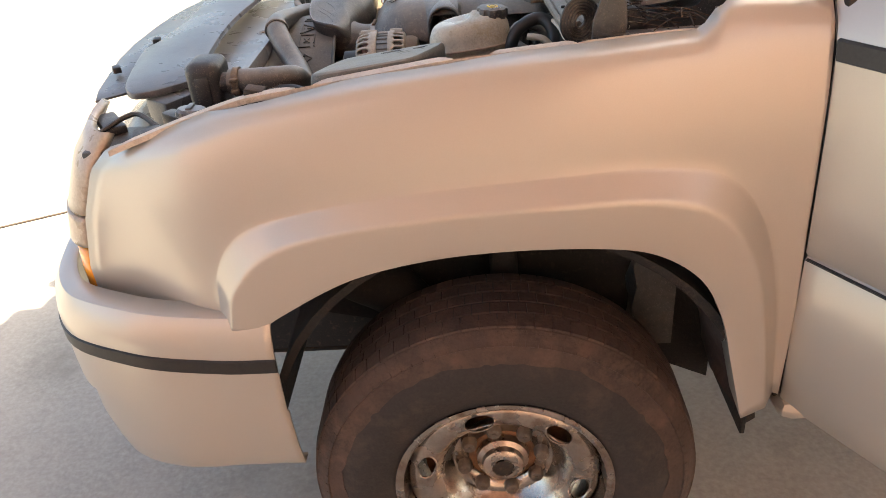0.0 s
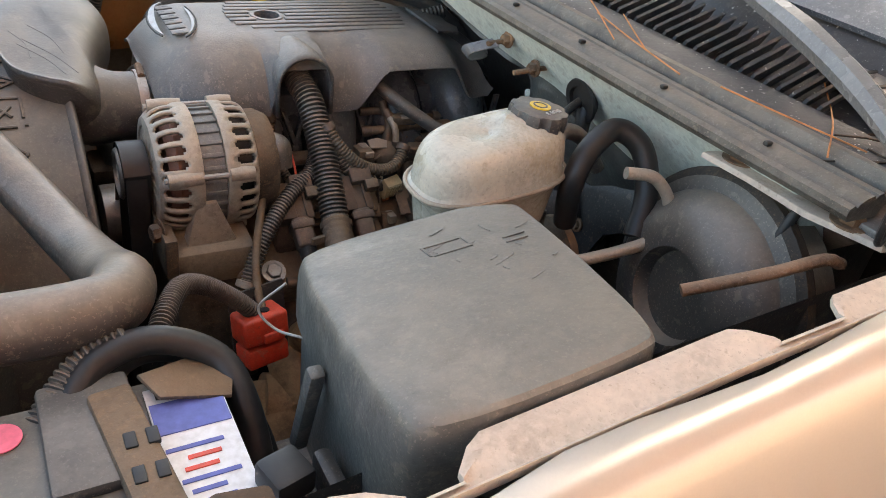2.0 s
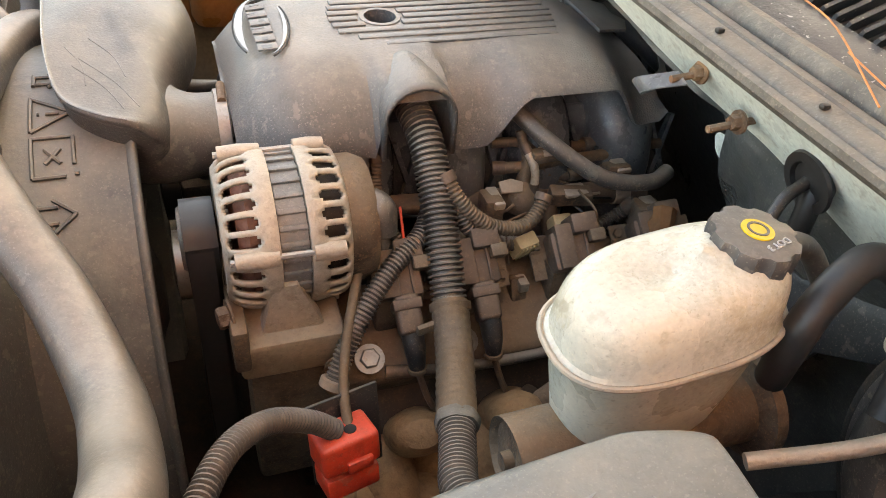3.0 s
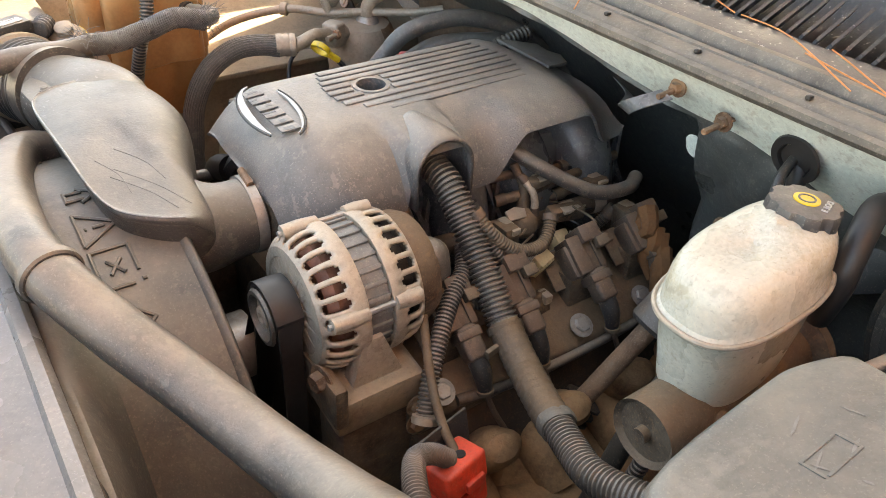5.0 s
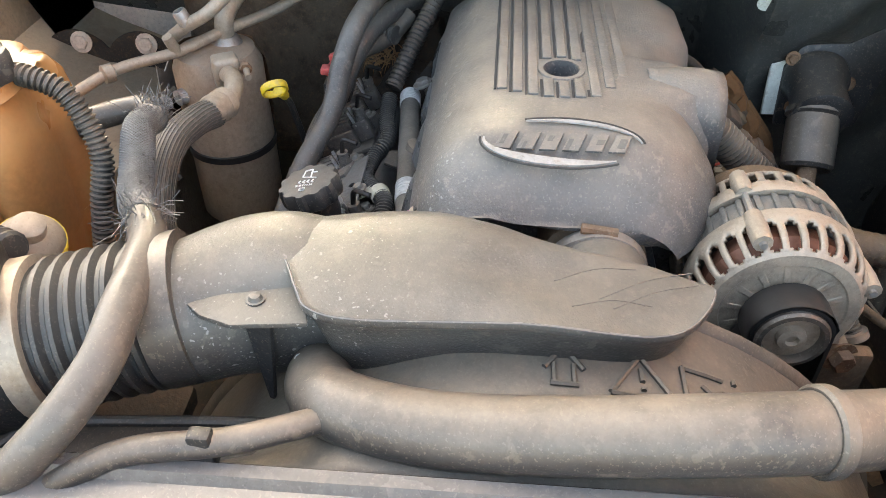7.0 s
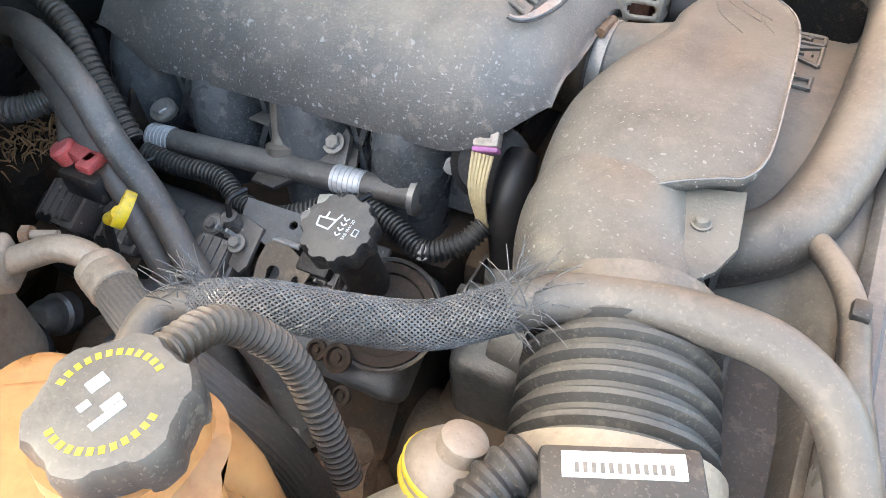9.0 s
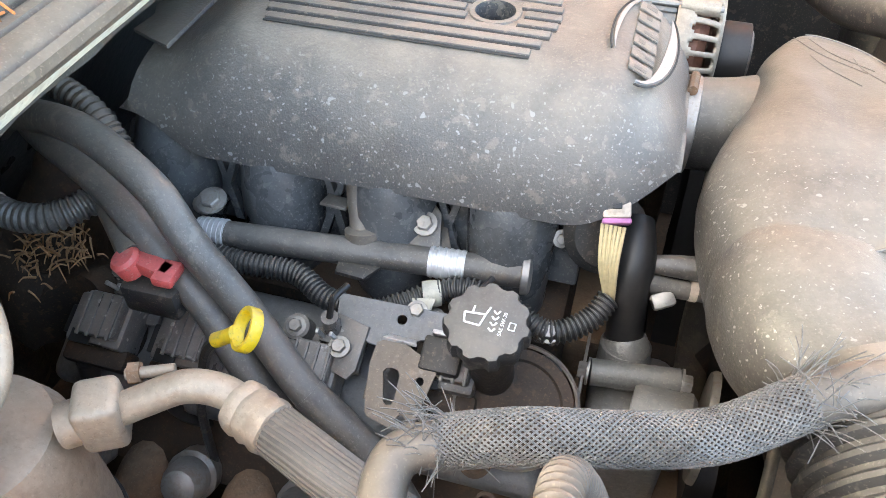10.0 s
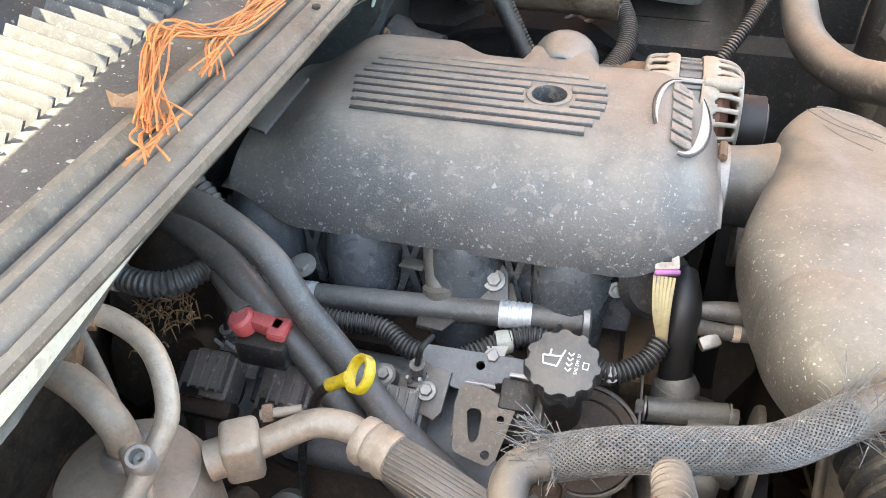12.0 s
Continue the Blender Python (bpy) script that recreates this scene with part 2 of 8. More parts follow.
    "plain_steel": mat("dull_brown_steel", (0.125, 0.105, 0.088), 0.45, 0.5, 0.25, 24, 0.15, dust=0.35, stain=(0.36, 0.33, 0.30), stain_at=0.68, stain_scale=40),
    "greycast": mat("dull_grey_aluminium", (0.17, 0.165, 0.155), 0.45, 0.35, 0.25, 24, 0.3, dust=0.4, dust_col=(0.31, 0.275, 0.225), stain=(0.10, 0.085, 0.07), stain_at=0.62, stain_scale=16),
    "louvre": mat("weathered_louvre_plastic", (0.050, 0.052, 0.056), 0.5, 0.0, 0.3, 14, 0.15, dust=0.25, dust_col=(0.2, 0.19, 0.17), spots=(0.4, 0.39, 0.37), spot_scale=210, spot_at=0.70),
    "needle": mat("dry_pine_needle", (0.50, 0.19, 0.065), 0.7, 0.0, 0.3, 40, 0.0),
    "wire": mat("tan_wire", (0.55, 0.44, 0.25), 0.5, 0.0, 0.12, 60, 0.05),
    "pink": mat("magenta_seal", (0.42, 0.15, 0.33), 0.5, 0.0, 0.1, 40, 0.0),
    "acpipe": mat("tan_coated_aluminium", (0.36, 0.30, 0.235), 0.5, 0.3, 0.14, 20, 0.2, dust=0.4, dust_col=(0.45, 0.35, 0.25), stain=(0.26, 0.18, 0.12), stain_at=0.68, stain_scale=25),
    "can": mat("tan_dusty_canister", (0.36, 0.285, 0.215), 0.55, 0.2, 0.15, 14, 0.25, dust=0.4, dust_col=(0.40, 0.31, 0.23), stain=(0.20, 0.14, 0.10), stain_at=0.64, stain_scale=14),
    "braid": mat("grey_braided_sleeve", (0.105, 0.103, 0.100), 0.32, 0.0, 0.35, 60, 0.2, dust=0.25, dust_col=(0.30, 0.28, 0.25)),
    "foam": mat("rusty_brown_foam", (0.17, 0.075, 0.028), 0.9, 0.0, 0.3, 30, 0.6),
    "leather": mat("bay_sheet_metal", (0.30, 0.24, 0.17), 0.7, 0.1, 0.2, 9, 0.25, dust=0.5, dust_col=(0.31, 0.235, 0.165), stain=(0.15, 0.10, 0.065), stain_at=0.6, stain_scale=9),
    # wall and roof: colours of added, unseen surfaces that bounce warm light
    "wall": mat("salmon_render", (0.64, 0.45, 0.37), 0.9, 0.0, 0.12, 1.4, 0.3, 40),
    "roof": mat("unseen_pink_ceiling", (0.68, 0.42, 0.335), 0.85, 0.0, 0.1, 1.2, 0.1, 40),
    "glassdark": mat("dirty_windscreen", (0.10, 0.11, 0.12), 0.12, 0.0, 0.3, 12, 0.0, coat=0.6, dust=0.5, dust_col=(0.55, 0.54, 0.52)),
}


# ---- mesh helpers ----
def part(name, bm, material, parent=None, label=""):
    me = bpy.data.meshes.new(name)
    bmesh.ops.recalc_face_normals(bm, faces=bm.faces[:])
    bm.to_mesh(me)
    bm.free()
    me.materials.append(M[material] if isinstance(material, str) else material)
    for f in me.polygons:
        f.use_smooth = True
    me.set_sharp_from_angle(angle=radians(38))
    ob = new(name, me)
    if parent is not None:
        ob.parent = parent
    if label:
        tagged(ob, label)
    return ob


def thing(name, label, category, group="", kind=""):
    return tagged(new(name), label, category, group, kind)


def smooth(points, n=8, closed=False):
    """A Catmull-Rom curve through points."""
    p = [Vector(q) for q in points]
    if len(p) == 2 and not closed:
        return [p[0].lerp(p[1], i / n) for i in range(n + 1)]
    out, k = [], len(p)
    for i in range(k if closed else k - 1):
        a, b = p[i], p[(i + 1) % k]
        before = p[i - 1] if closed or i else a * 2 - b
        after = p[(i + 2) % k] if closed or i + 2 < k else b * 2 - a
        for j in range(n):
            t = j / n
            out.append(0.5 * (2 * a + (b - before) * t + (2 * before - 5 * a + 4 * b - after) * t * t + (3 * a - before - 3 * b + after) * t ** 3))
    if not closed:
        out.append(p[-1])
    return out


def bridge(bm, rings, caps=True, closed=True):
    vs = [[bm.verts.new(q) for q in ring] for ring in rings]
    for a, b in zip(vs, vs[1:]):
        k = len(a)
        for i in range(k if closed else k - 1):
            j = (i + 1) % k
            bm.faces.new((a[i], a[j], b[j], b[i]))
    if caps and closed:
        bm.faces.new(vs[0][::-1])
        bm.faces.new(vs[-1])
    return bm


def tube(points, r, seg=14, n=8, pitch=0.0, depth=0.12, bm=None, caps=True, curve=True):
    """A round hose; with a pitch it is corrugated. r may be a list, one for each point."""
    bm = bm or bmesh.new()
    line = smooth(points, n) if curve else [Vector(p) for p in points]
    if pitch:
        lengths = [0.0]
        for a, b in zip(line, line[1:]):
            lengths.append(lengths[-1] + (b - a).length)
        total, dense = lengths[-1], []
        count = max(4, int(total / pitch * 4))
        j = 0
        for i in range(count + 1):
            s = total * i / count
            while j < len(line) - 2 and lengths[j + 1] < s:
                j += 1
            f = (s - lengths[j]) / max(1e-9, lengths[j + 1] - lengths[j])
            dense.append(line[j].lerp(line[j + 1], f))
        line = dense
    k = len(line)
    tangent = [(line[min(i + 1, k - 1)] - line[max(i - 1, 0)]).normalized() for i in range(k)]
    side = tangent[0].orthogonal().normalized()
    rings = []
    for i in range(k):
        side = (side - tangent[i] * side.dot(tangent[i])).normalized()
        up = tangent[i].cross(side)
        if isinstance(r, (list, tuple)):
            f = i / (k - 1) * (len(r) - 1)
            j = min(int(f), len(r) - 2)
            rad = r[j] + (r[j + 1] - r[j]) * (f - j)
        else:
            rad = r
        if pitch and i % 4 in (0, 3):
            rad *= 1 - depth
        rings.append([line[i] + (side * math.cos(a) + up * math.sin(a)) * rad for a in (2 * math.pi * s / seg for s in range(seg))])
    return bridge(bm, rings, caps)


def axes(at, way, hint=(0, 0, 1)):
    """A frame at a place whose z runs along way."""
    z = Vector(way).normalized()
    x = Vector(hint).cross(z)
    x = x.normalized() if x.length > 1e-4 else z.orthogonal().normalized()
    m = Matrix((x, z.cross(x), z)).transposed().to_4x4()
    m.translation = Vector(at)
    return m


def lathe(profile, m=None, seg=28, bm=None, wave=None):
    """A turned body: rows of (radius, height) round the z axis of m; wave(angle) scales the radius."""
    bm = bm or bmesh.new()
    m = m or Matrix()
    rings = []
    for r, z in profile:
        rings.append([m @ Vector((max(r, 1e-4) * (wave(2 * math.pi * s / seg, r) if wave else 1) * math.cos(2 * math.pi * s / seg),
                                  max(r, 1e-4) * (wave(2 * math.pi * s / seg, r) if wave else 1) * math.sin(2 * math.pi * s / seg), z)) for s in range(seg)])
    return bridge(bm, rings, profile[0] != profile[-1])


def box(size, m=None, bevel=0.0, bm=None, segs=2, taper=1.0):
    bm = bm or bmesh.new()
    made = bmesh.ops.create_cube(bm, size=1)["verts"]
    for v in made:
        k = taper if v.co.z > 0 else 1
        v.co = Vector((v.co.x * size[0] * k, v.co.y * size[1] * k, v.co.z * size[2]))
    if bevel:
        edges = list({e for v in made for e in v.link_edges})
        made = list({v for f in bmesh.ops.bevel(bm, geom=edges, offset=bevel, segments=segs, affect="EDGES", profile=0.5)["faces"] for v in f.verts} | {v for v in made if v.is_valid})
    if m is not None:
        bmesh.ops.transform(bm, matrix=m, verts=made)
    return bm


def plate(outline, thick, m=None, bevel=0.0, bm=None):
    """A flat piece cut to a 2D outline, in the xy plane of m."""
    bm = bm or bmesh.new()
    m = m or Matrix()
    low = [bm.verts.new(m @ Vector((x, y, 0))) for x, y in outline]
    face = bm.faces.new(low)
    top = bmesh.ops.extrude_face_region(bm, geom=[face])["geom"]
    up = (m.to_3x3() @ Vector((0, 0, thick)))
    tv = [g for g in top if isinstance(g, bmesh.types.BMVert)]
    bmesh.ops.translate(bm, vec=up, verts=tv)
    if bevel:
        edges = [e for e in bm.edges if e.verts[0] in tv and e.verts[1] in tv]
        bmesh.ops.bevel(bm, geom=edges, offset=bevel, segments=2, affect="EDGES", profile=0.5)
    return bm


def writing(name, text, m, size, material, parent, thick=0.0006, label=""):
    """Raised letters from the built-in font, as a mesh."""
    cu = bpy.data.curves.new(name, "FONT")
    cu.body, cu.size, cu.extrude, cu.align_x, cu.align_y = text, size, thick, "CENTER", "CENTER"
    tmp = bpy.data.objects.new(name, cu)
    scene.collection.objects.link(tmp)
    bpy.context.view_layer.update()
    me = bpy.data.meshes.new_from_object(tmp.evaluated_get(bpy.context.evaluated_depsgraph_get()))
    bpy.data.objects.remove(tmp)
    me.transform(m)
    me.materials.clear()
    me.materials.append(M[material])
    ob = new(name, me)
    ob.parent = parent
    if label:
        tagged(ob, label)
    return ob


def bolt(at, way, r=0.006, h=0.006, material="steel", parent=None, name="bolt", washer=True):
    m = axes(at, way)
    bm = bmesh.new()
    if washer:
        lathe([(r * 1.7, -0.001), (r * 1.7, 0.0012), (r * 1.2, 0.0015)], m, 16, bm)
    lathe([(r * 1.12, 0.001), (r * 1.15, h * 0.8), (r, h), (0, h)], m, 6, bm)
    return part(name, bm, material, parent)


def step(a, b, x):
    t = min(1, max(0, (x - a) / (b - a)))
    return t * t * (3 - 2 * t)


def carve(ob, cutters):
    """Cuts closed shapes out of ob and leaves a plain mesh."""
    temp = []
    for bm in cutters:
        c = part("cutter", bm, "dark")
        mod = ob.modifiers.new("cut", "BOOLEAN")
        mod.operation, mod.object, mod.solver = "DIFFERENCE", c, "EXACT"
        temp.append(c)
    bpy.context.view_layer.update()
    me = bpy.data.meshes.new_from_object(ob.evaluated_get(bpy.context.evaluated_depsgraph_get()))
    ob.modifiers.clear()
    ob.data = me
    for c in temp:
        bpy.data.objects.remove(c)


# ---- setting ----
def ground():
    bm = bmesh.new()
    bmesh.ops.create_grid(bm, x_segments=60, y_segments=60, size=60)
    for v in bm.verts:
        v.co.z = FLOOR
    tagged(part("ground", bm, "floor"), "worn grey concrete slab with stains and saw-cut joints", "ground", kind="structure")


def slab_joint(a, b):
    a, b = Vector((*a, FLOOR + 0.002)), Vector((*b, FLOOR + 0.002))
    m = axes((a + b) / 2, (0, 0, 1))
    d = b - a
    m = Matrix.Translation((a + b) / 2) @ Matrix.Rotation(math.atan2(d.y, d.x), 4, "Z")
    tagged(part("trim", box((d.length, 0.016, 0.004), m), "dark"), "dark joint cut across the concrete slab", "joint", kind="structure")


ground()
slab_joint((-12, -3.55), (8, 5.8))
slab_joint((-6.0, 12.0), (-3.4, 6.4))


def wall_box(name, size, at, material, label, category):
    tagged(part(name, box(size, Matrix.Translation(at), 0.01), material), label, category, kind="structure")


# unseen wall, added so the fender has something warm to reflect
wall_box("unseen_wall", (16, 0.2, 3.2), (1.5, -6.2, FLOOR + 1.6), "wall", "unseen plain salmon wall added beside the drive for warm reflections", "wall")
# unseen ceiling, added to block the sun from the driver's side
wall_box("ceiling", (7.0, 5.0, 0.14), (5.1, -1.94, FLOOR + 3.05), "roof", "unseen flat pinkish ceiling added over the truck's rear to block the sun", "ceiling")


# unseen soffit, added and sized to reflect pink in the fender
wall_box("ceiling", (3.1, 4.89, 0.14), (0.045, -3.645, FLOOR + 3.05), "roof", "unseen salmon ceiling added beside the drive for pink reflections", "ceiling")


# ---- the truck's outside ----
truck = thing("pickup_truck", "champagne pickup truck with its hood raised, standing on concrete", "truck")

ARCH_IN = [(-0.412, 0.690), (-0.366, 0.722), (-0.243, 0.784), (-0.11, 0.815), (0.03, 0.826), (0.17, 0.822), (0.27, 0.800), (0.35, 0.742), (0.395, 0.655), (0.42, 0.56), (0.455, 0.42)]
ARCH_OUT = [(-0.483, 0.700), (-0.472, 0.800), (-0.415, 0.872), (-0.29, 0.905), (-0.13, 0.925), (0.06, 0.938), (0.24, 0.945), (0.375, 0.922), (0.448, 0.84), (0.49, 0.69), (0.515, 0.46)]


def lip_z(x):
    """Height of the fender's upper edge: falling towards the lamp, stepped up behind the hinge."""
    low = 1.118 + 0.125 * min(0, x + 0.08) + 0.085 * max(0, x + 0.08) - 0.06 * max(0, x + 0.08) ** 2
    return low - 0.26 * max(0, -0.38 - x) ** 1.25 + 0.046 * step(0.335, 0.372, x) - 0.006 * step(0.40, 0.53, x)


def lip_y(x):
    return -0.896 + 0.008 * step(0.1, 0.33, x) + 0.018 * step(0.33, 0.37, x) + 0.022 * step(0.40, 0.53, x)


def fender_y(x, z):
    """The side panel's outer face: curved over from the lip, tucked in towards the lamp."""
    zl = lip_z(x)
    h = max(0.0, zl - z)
    plain = max(0.0, 1.118 + 0.10 * (x + 0.08) - 0.22 * max(0, -0.38 - x) ** 1.25 - z)
    y = -0.894 + 0.030 * step(0.1, 0.52, x) - 0.050 * (1 - math.exp(-plain / 0.105)) - 0.008 * step(0.2, 0.5, plain)
    near = math.exp(-h / 0.006)
    y = (y - 0.024) * (1 - near) + lip_y(x) * near
    return y + 0.085 * step(-0.42, -0.74, x) ** 1.4


def fender():
    n = 90
    inner, outer = smooth([(x, 0, z) for x, z in ARCH_IN], 9), smooth([(x, 0, z) for x, z in ARCH_OUT], 9)
    rim = [(-0.49, 0.690), (-0.60, 0.688), (-0.735, 0.685), (-0.740, 0.77), (-0.722, 0.87), (-0.690, 0.955), (-0.655, lip_z(-0.655) - 0.004), (-0.45, lip_z(-0.45)), (-0.2, lip_z(-0.2)), (0.05, lip_z(0.05)),
           (0.22, lip_z(0.22)), (0.330, lip_z(0.330)), (0.375, lip_z(0.375)), (0.525, lip_z(0.525)), (0.525, 1.0), (0.525, 0.8), (0.53, 0.62), (0.527, 0.455)]
    edge = []
    for (xa, za), (xb, zb) in zip(rim, rim[1:]):
        edge += [Vector((xa + (xb - xa) * i / 12, 0, za + (zb - za) * i / 12)) for i in range(12)]
    edge.append(Vector((*rim[-1][:1], 0, rim[-1][1])))

    def at(line, f):
        f *= len(line) - 1
        i = min(int(f), len(line) - 2)
        return line[i].lerp(line[i + 1], f - i)

    bm, rows = bmesh.new(), []
    for i in range(n + 1):
        u = i / n
        a, b, c = at(inner, u), at(outer, u), at(edge, u)
        row = [Vector((a.x, fender_y(a.x, a.z) + 0.055, a.z + 0.012)), Vector((a.x, fender_y(a.x, a.z) - 0.020, a.z - 0.002))]
        for k in range(1, 7):
            p = a.lerp(b, 0.62 * k / 6)
            row.append(Vector((p.x, fender_y(p.x, p.z) - 0.022 - 0.004 * (k / 6) ** 0.7, p.z)))
        for f, o in ((0.66, 0.0258), (0.69, 0.0248), (0.72, 0.0226), (0.75, 0.0200), (0.85, 0.0120), (0.95, 0.0042), (0.985, 0.0015)):
            p = a.lerp(b, f)
            row.append(Vector((p.x, fender_y(p.x, p.z) - o, p.z)))
        row.append(Vector((b.x, fender_y(b.x, b.z) - 0.001, b.z)))
        for k in range(1, 13):
            p = b.lerp(c, k / 12)
            row.append(Vector((p.x, fender_y(p.x, p.z), p.z)))
        rows.append(row)
    bridge(bm, rows, False, False)
    ob = part("fender", bm, "paint", truck, "dusty champagne front fender with a flared wheel arch")
    mod = ob.modifiers.new("thickness", "SOLIDIFY")
    mod.thickness, mod.offset = 0.004, -1
    # the folded flange along the top, with its notches
    for xa, xb, w in ((-0.63, -0.302, 0.028), (-0.302, -0.272, 0.006), (-0.272, -0.047, 0.030), (-0.047, 0.012, 0.007), (0.012, 0.145, 0.026), (0.145, 0.330, 0.014)):
        bm, rings = bmesh.new(), []
        for i in range(21):
            x = xa + (xb - xa) * i / 20
            k = w - 0.6 * w * (max(0, 1 - i / 1.5) + max(0, 1 - (20 - i) / 1.5)) * (w > 0.01)
            y, z = lip_y(x), lip_z(x)
            rings.append([Vector((x, y - 0.001, z)), Vector((x, y + 0.003, z - 0.0045)), Vector((x, y + 0.006, z - 0.005)), Vector((x, y + k * 0.6, z - 0.001)), Vector((x, y + k, z - 0.002)), Vector((x, y + k, z - 0.006)), Vector((x, y, z - 0.010))])
        bridge(bm, rings)
        part("fender_flange", bm, "lip", truck, "cream folded fender flange with cut notches")
    tub = bmesh.new()
    rings = []
    for i in range(25):
        a = math.pi * (0.04 + 0.93 * i / 24)
        x, z = 0.02 - 0.47 * math.cos(a), 0.36 + 0.485 * math.sin(a)
        rings.append([Vector((x, -0.955, z)), Vector((x, -0.57, z + 0.0)), Vector((x * 0.97, -0.57, z - 0.012)), Vector((x * 0.97, -0.955, z - 0.012))])
    bridge(tub, rings)
    part("wheel_liner", tub, "arch", truck, "dark muddy wheel arch liner")
    part("inner_apron", plate([(-0.45, 0.52), (-0.20, 0.46), (0.20, 0.42), (0.36, 0.33), (0.486, 0.27), (0.486, 0.45), (0.46, 0.62), (0.40, 0.76), (0.28, 0.845), (-0.28, 0.845), (-0.42, 0.74)], 0.012, Matrix.Translation((0, -0.660, 0)) @ Matrix.Rotation(radians(90), 4, "X"), 0.002), "arch", truck, "dark muddy inner apron")
    part("rear_closure", box((0.010, 0.25, 0.50), Matrix.Translation((0.492, -0.775, 0.56)), 0.002), "arch", truck)
    flap = []
    for i in range(17):
        a = math.pi * (0.66 + 0.300 * i / 16)
        x, z = 0.02 - 0.462 * math.cos(a), 0.33 + 0.500 * math.sin(a)
        edge = 0.006 * math.sin(3.1 * i) + 0.004 * math.sin(7.3 * i)
        flap.append([Vector((x, -0.950, z)), Vector((x - 0.012 + edge, -0.86, z - 0.004)), Vector((x - 0.020 + edge, -0.78, z - 0.004)), Vector((x - 0.016, -0.66, z)), Vector((x + 0.010, -0.66, z + 0.006)), Vector((x + 0.010, -0.95, z + 0.006))])
    part("liner_flap", bridge(bmesh.new(), flap), "tread", truck, "mud-brown rear liner of the wheel arch")


fender()


def door():
    """The front door, wide open, hinged at the fender's rear edge."""
    way = Matrix.Rotation(radians(-59), 3, "Z") @ Vector((1, 0, 0))

    def on(x, z, off=0.0):
        return Vector((0.530, fender_y(0.52, z) + (0.02 if z < 0.45 else 0.0), z)) + way * x + Vector((0.86, 0.52, 0)) * off

    face = ((1.20, 0.01), (1.14, 0.0), (1.10, 0.0), (0.98, 0.0), (0.86, 0.0), (0.766, 0.0), (0.758, 0.006), (0.750, 0.0), (0.62, 0.0), (0.50, 0.004), (0.42, 0.02), (0.38, 0.05))
    rings = [[on(-0.001 + 1.05 * i / 11, z, off) for z, off in face] + [on(-0.001 + 1.05 * i / 11, z, 0.07) for z, off in face[::-1]] for i in range(12)]
    ob = part("door", bridge(bmesh.new(), rings), "paint", truck, "champagne front door standing wide open")
    for z, h in ((1.105, 0.034), (0.757, 0.004)):
        strip = [[on(0.005 + 1.03 * i / 11, z + dz, off) for dz, off in ((-h / 2, -0.002), (-h / 2 + 0.003, -0.008), (h / 2 - 0.003, -0.008), (h / 2, -0.002))] for i in range(12)]
        part("rub_strip", bridge(bmesh.new(), strip), "strip", ob, "black door moulding strip")
    part("window_frame", tube([on(0.02, 1.2, 0.03), on(0.10, 1.5, 0.07), on(0.38, 1.85, 0.12)], 0.03, 10), "paint", ob)


door()
part("hinge_pillar", box((0.16, 0.05, 0.9), Matrix.Translation((0.62, -0.875, 0.85)), 0.01), "dark", truck)
part("sill", box((0.9, 0.10, 0.055), Matrix.Translation((0.99, -0.89, 0.395)), 0.03), "paint", truck)
cab = [[Vector((x + 0.02 * abs(y), y, z)) for x, z in ((0.62, 0.40), (0.62, 1.10), (0.72, 1.30), (1.12, 1.66), (1.35, 1.72), (2.0, 1.72), (2.25, 1.60), (2.35, 1.10), (2.35, 0.40))] for y in (-0.80, -0.70, 0.0, 0.70, 0.80)]
part("cab", bridge(bmesh.new(), cab), "dark", truck, "dark cab behind the windscreen")
part("cargo_bed", box((2.1, 1.80, 0.62), Matrix.Translation((3.42, 0, 0.72)), 0.05), "paint", truck)


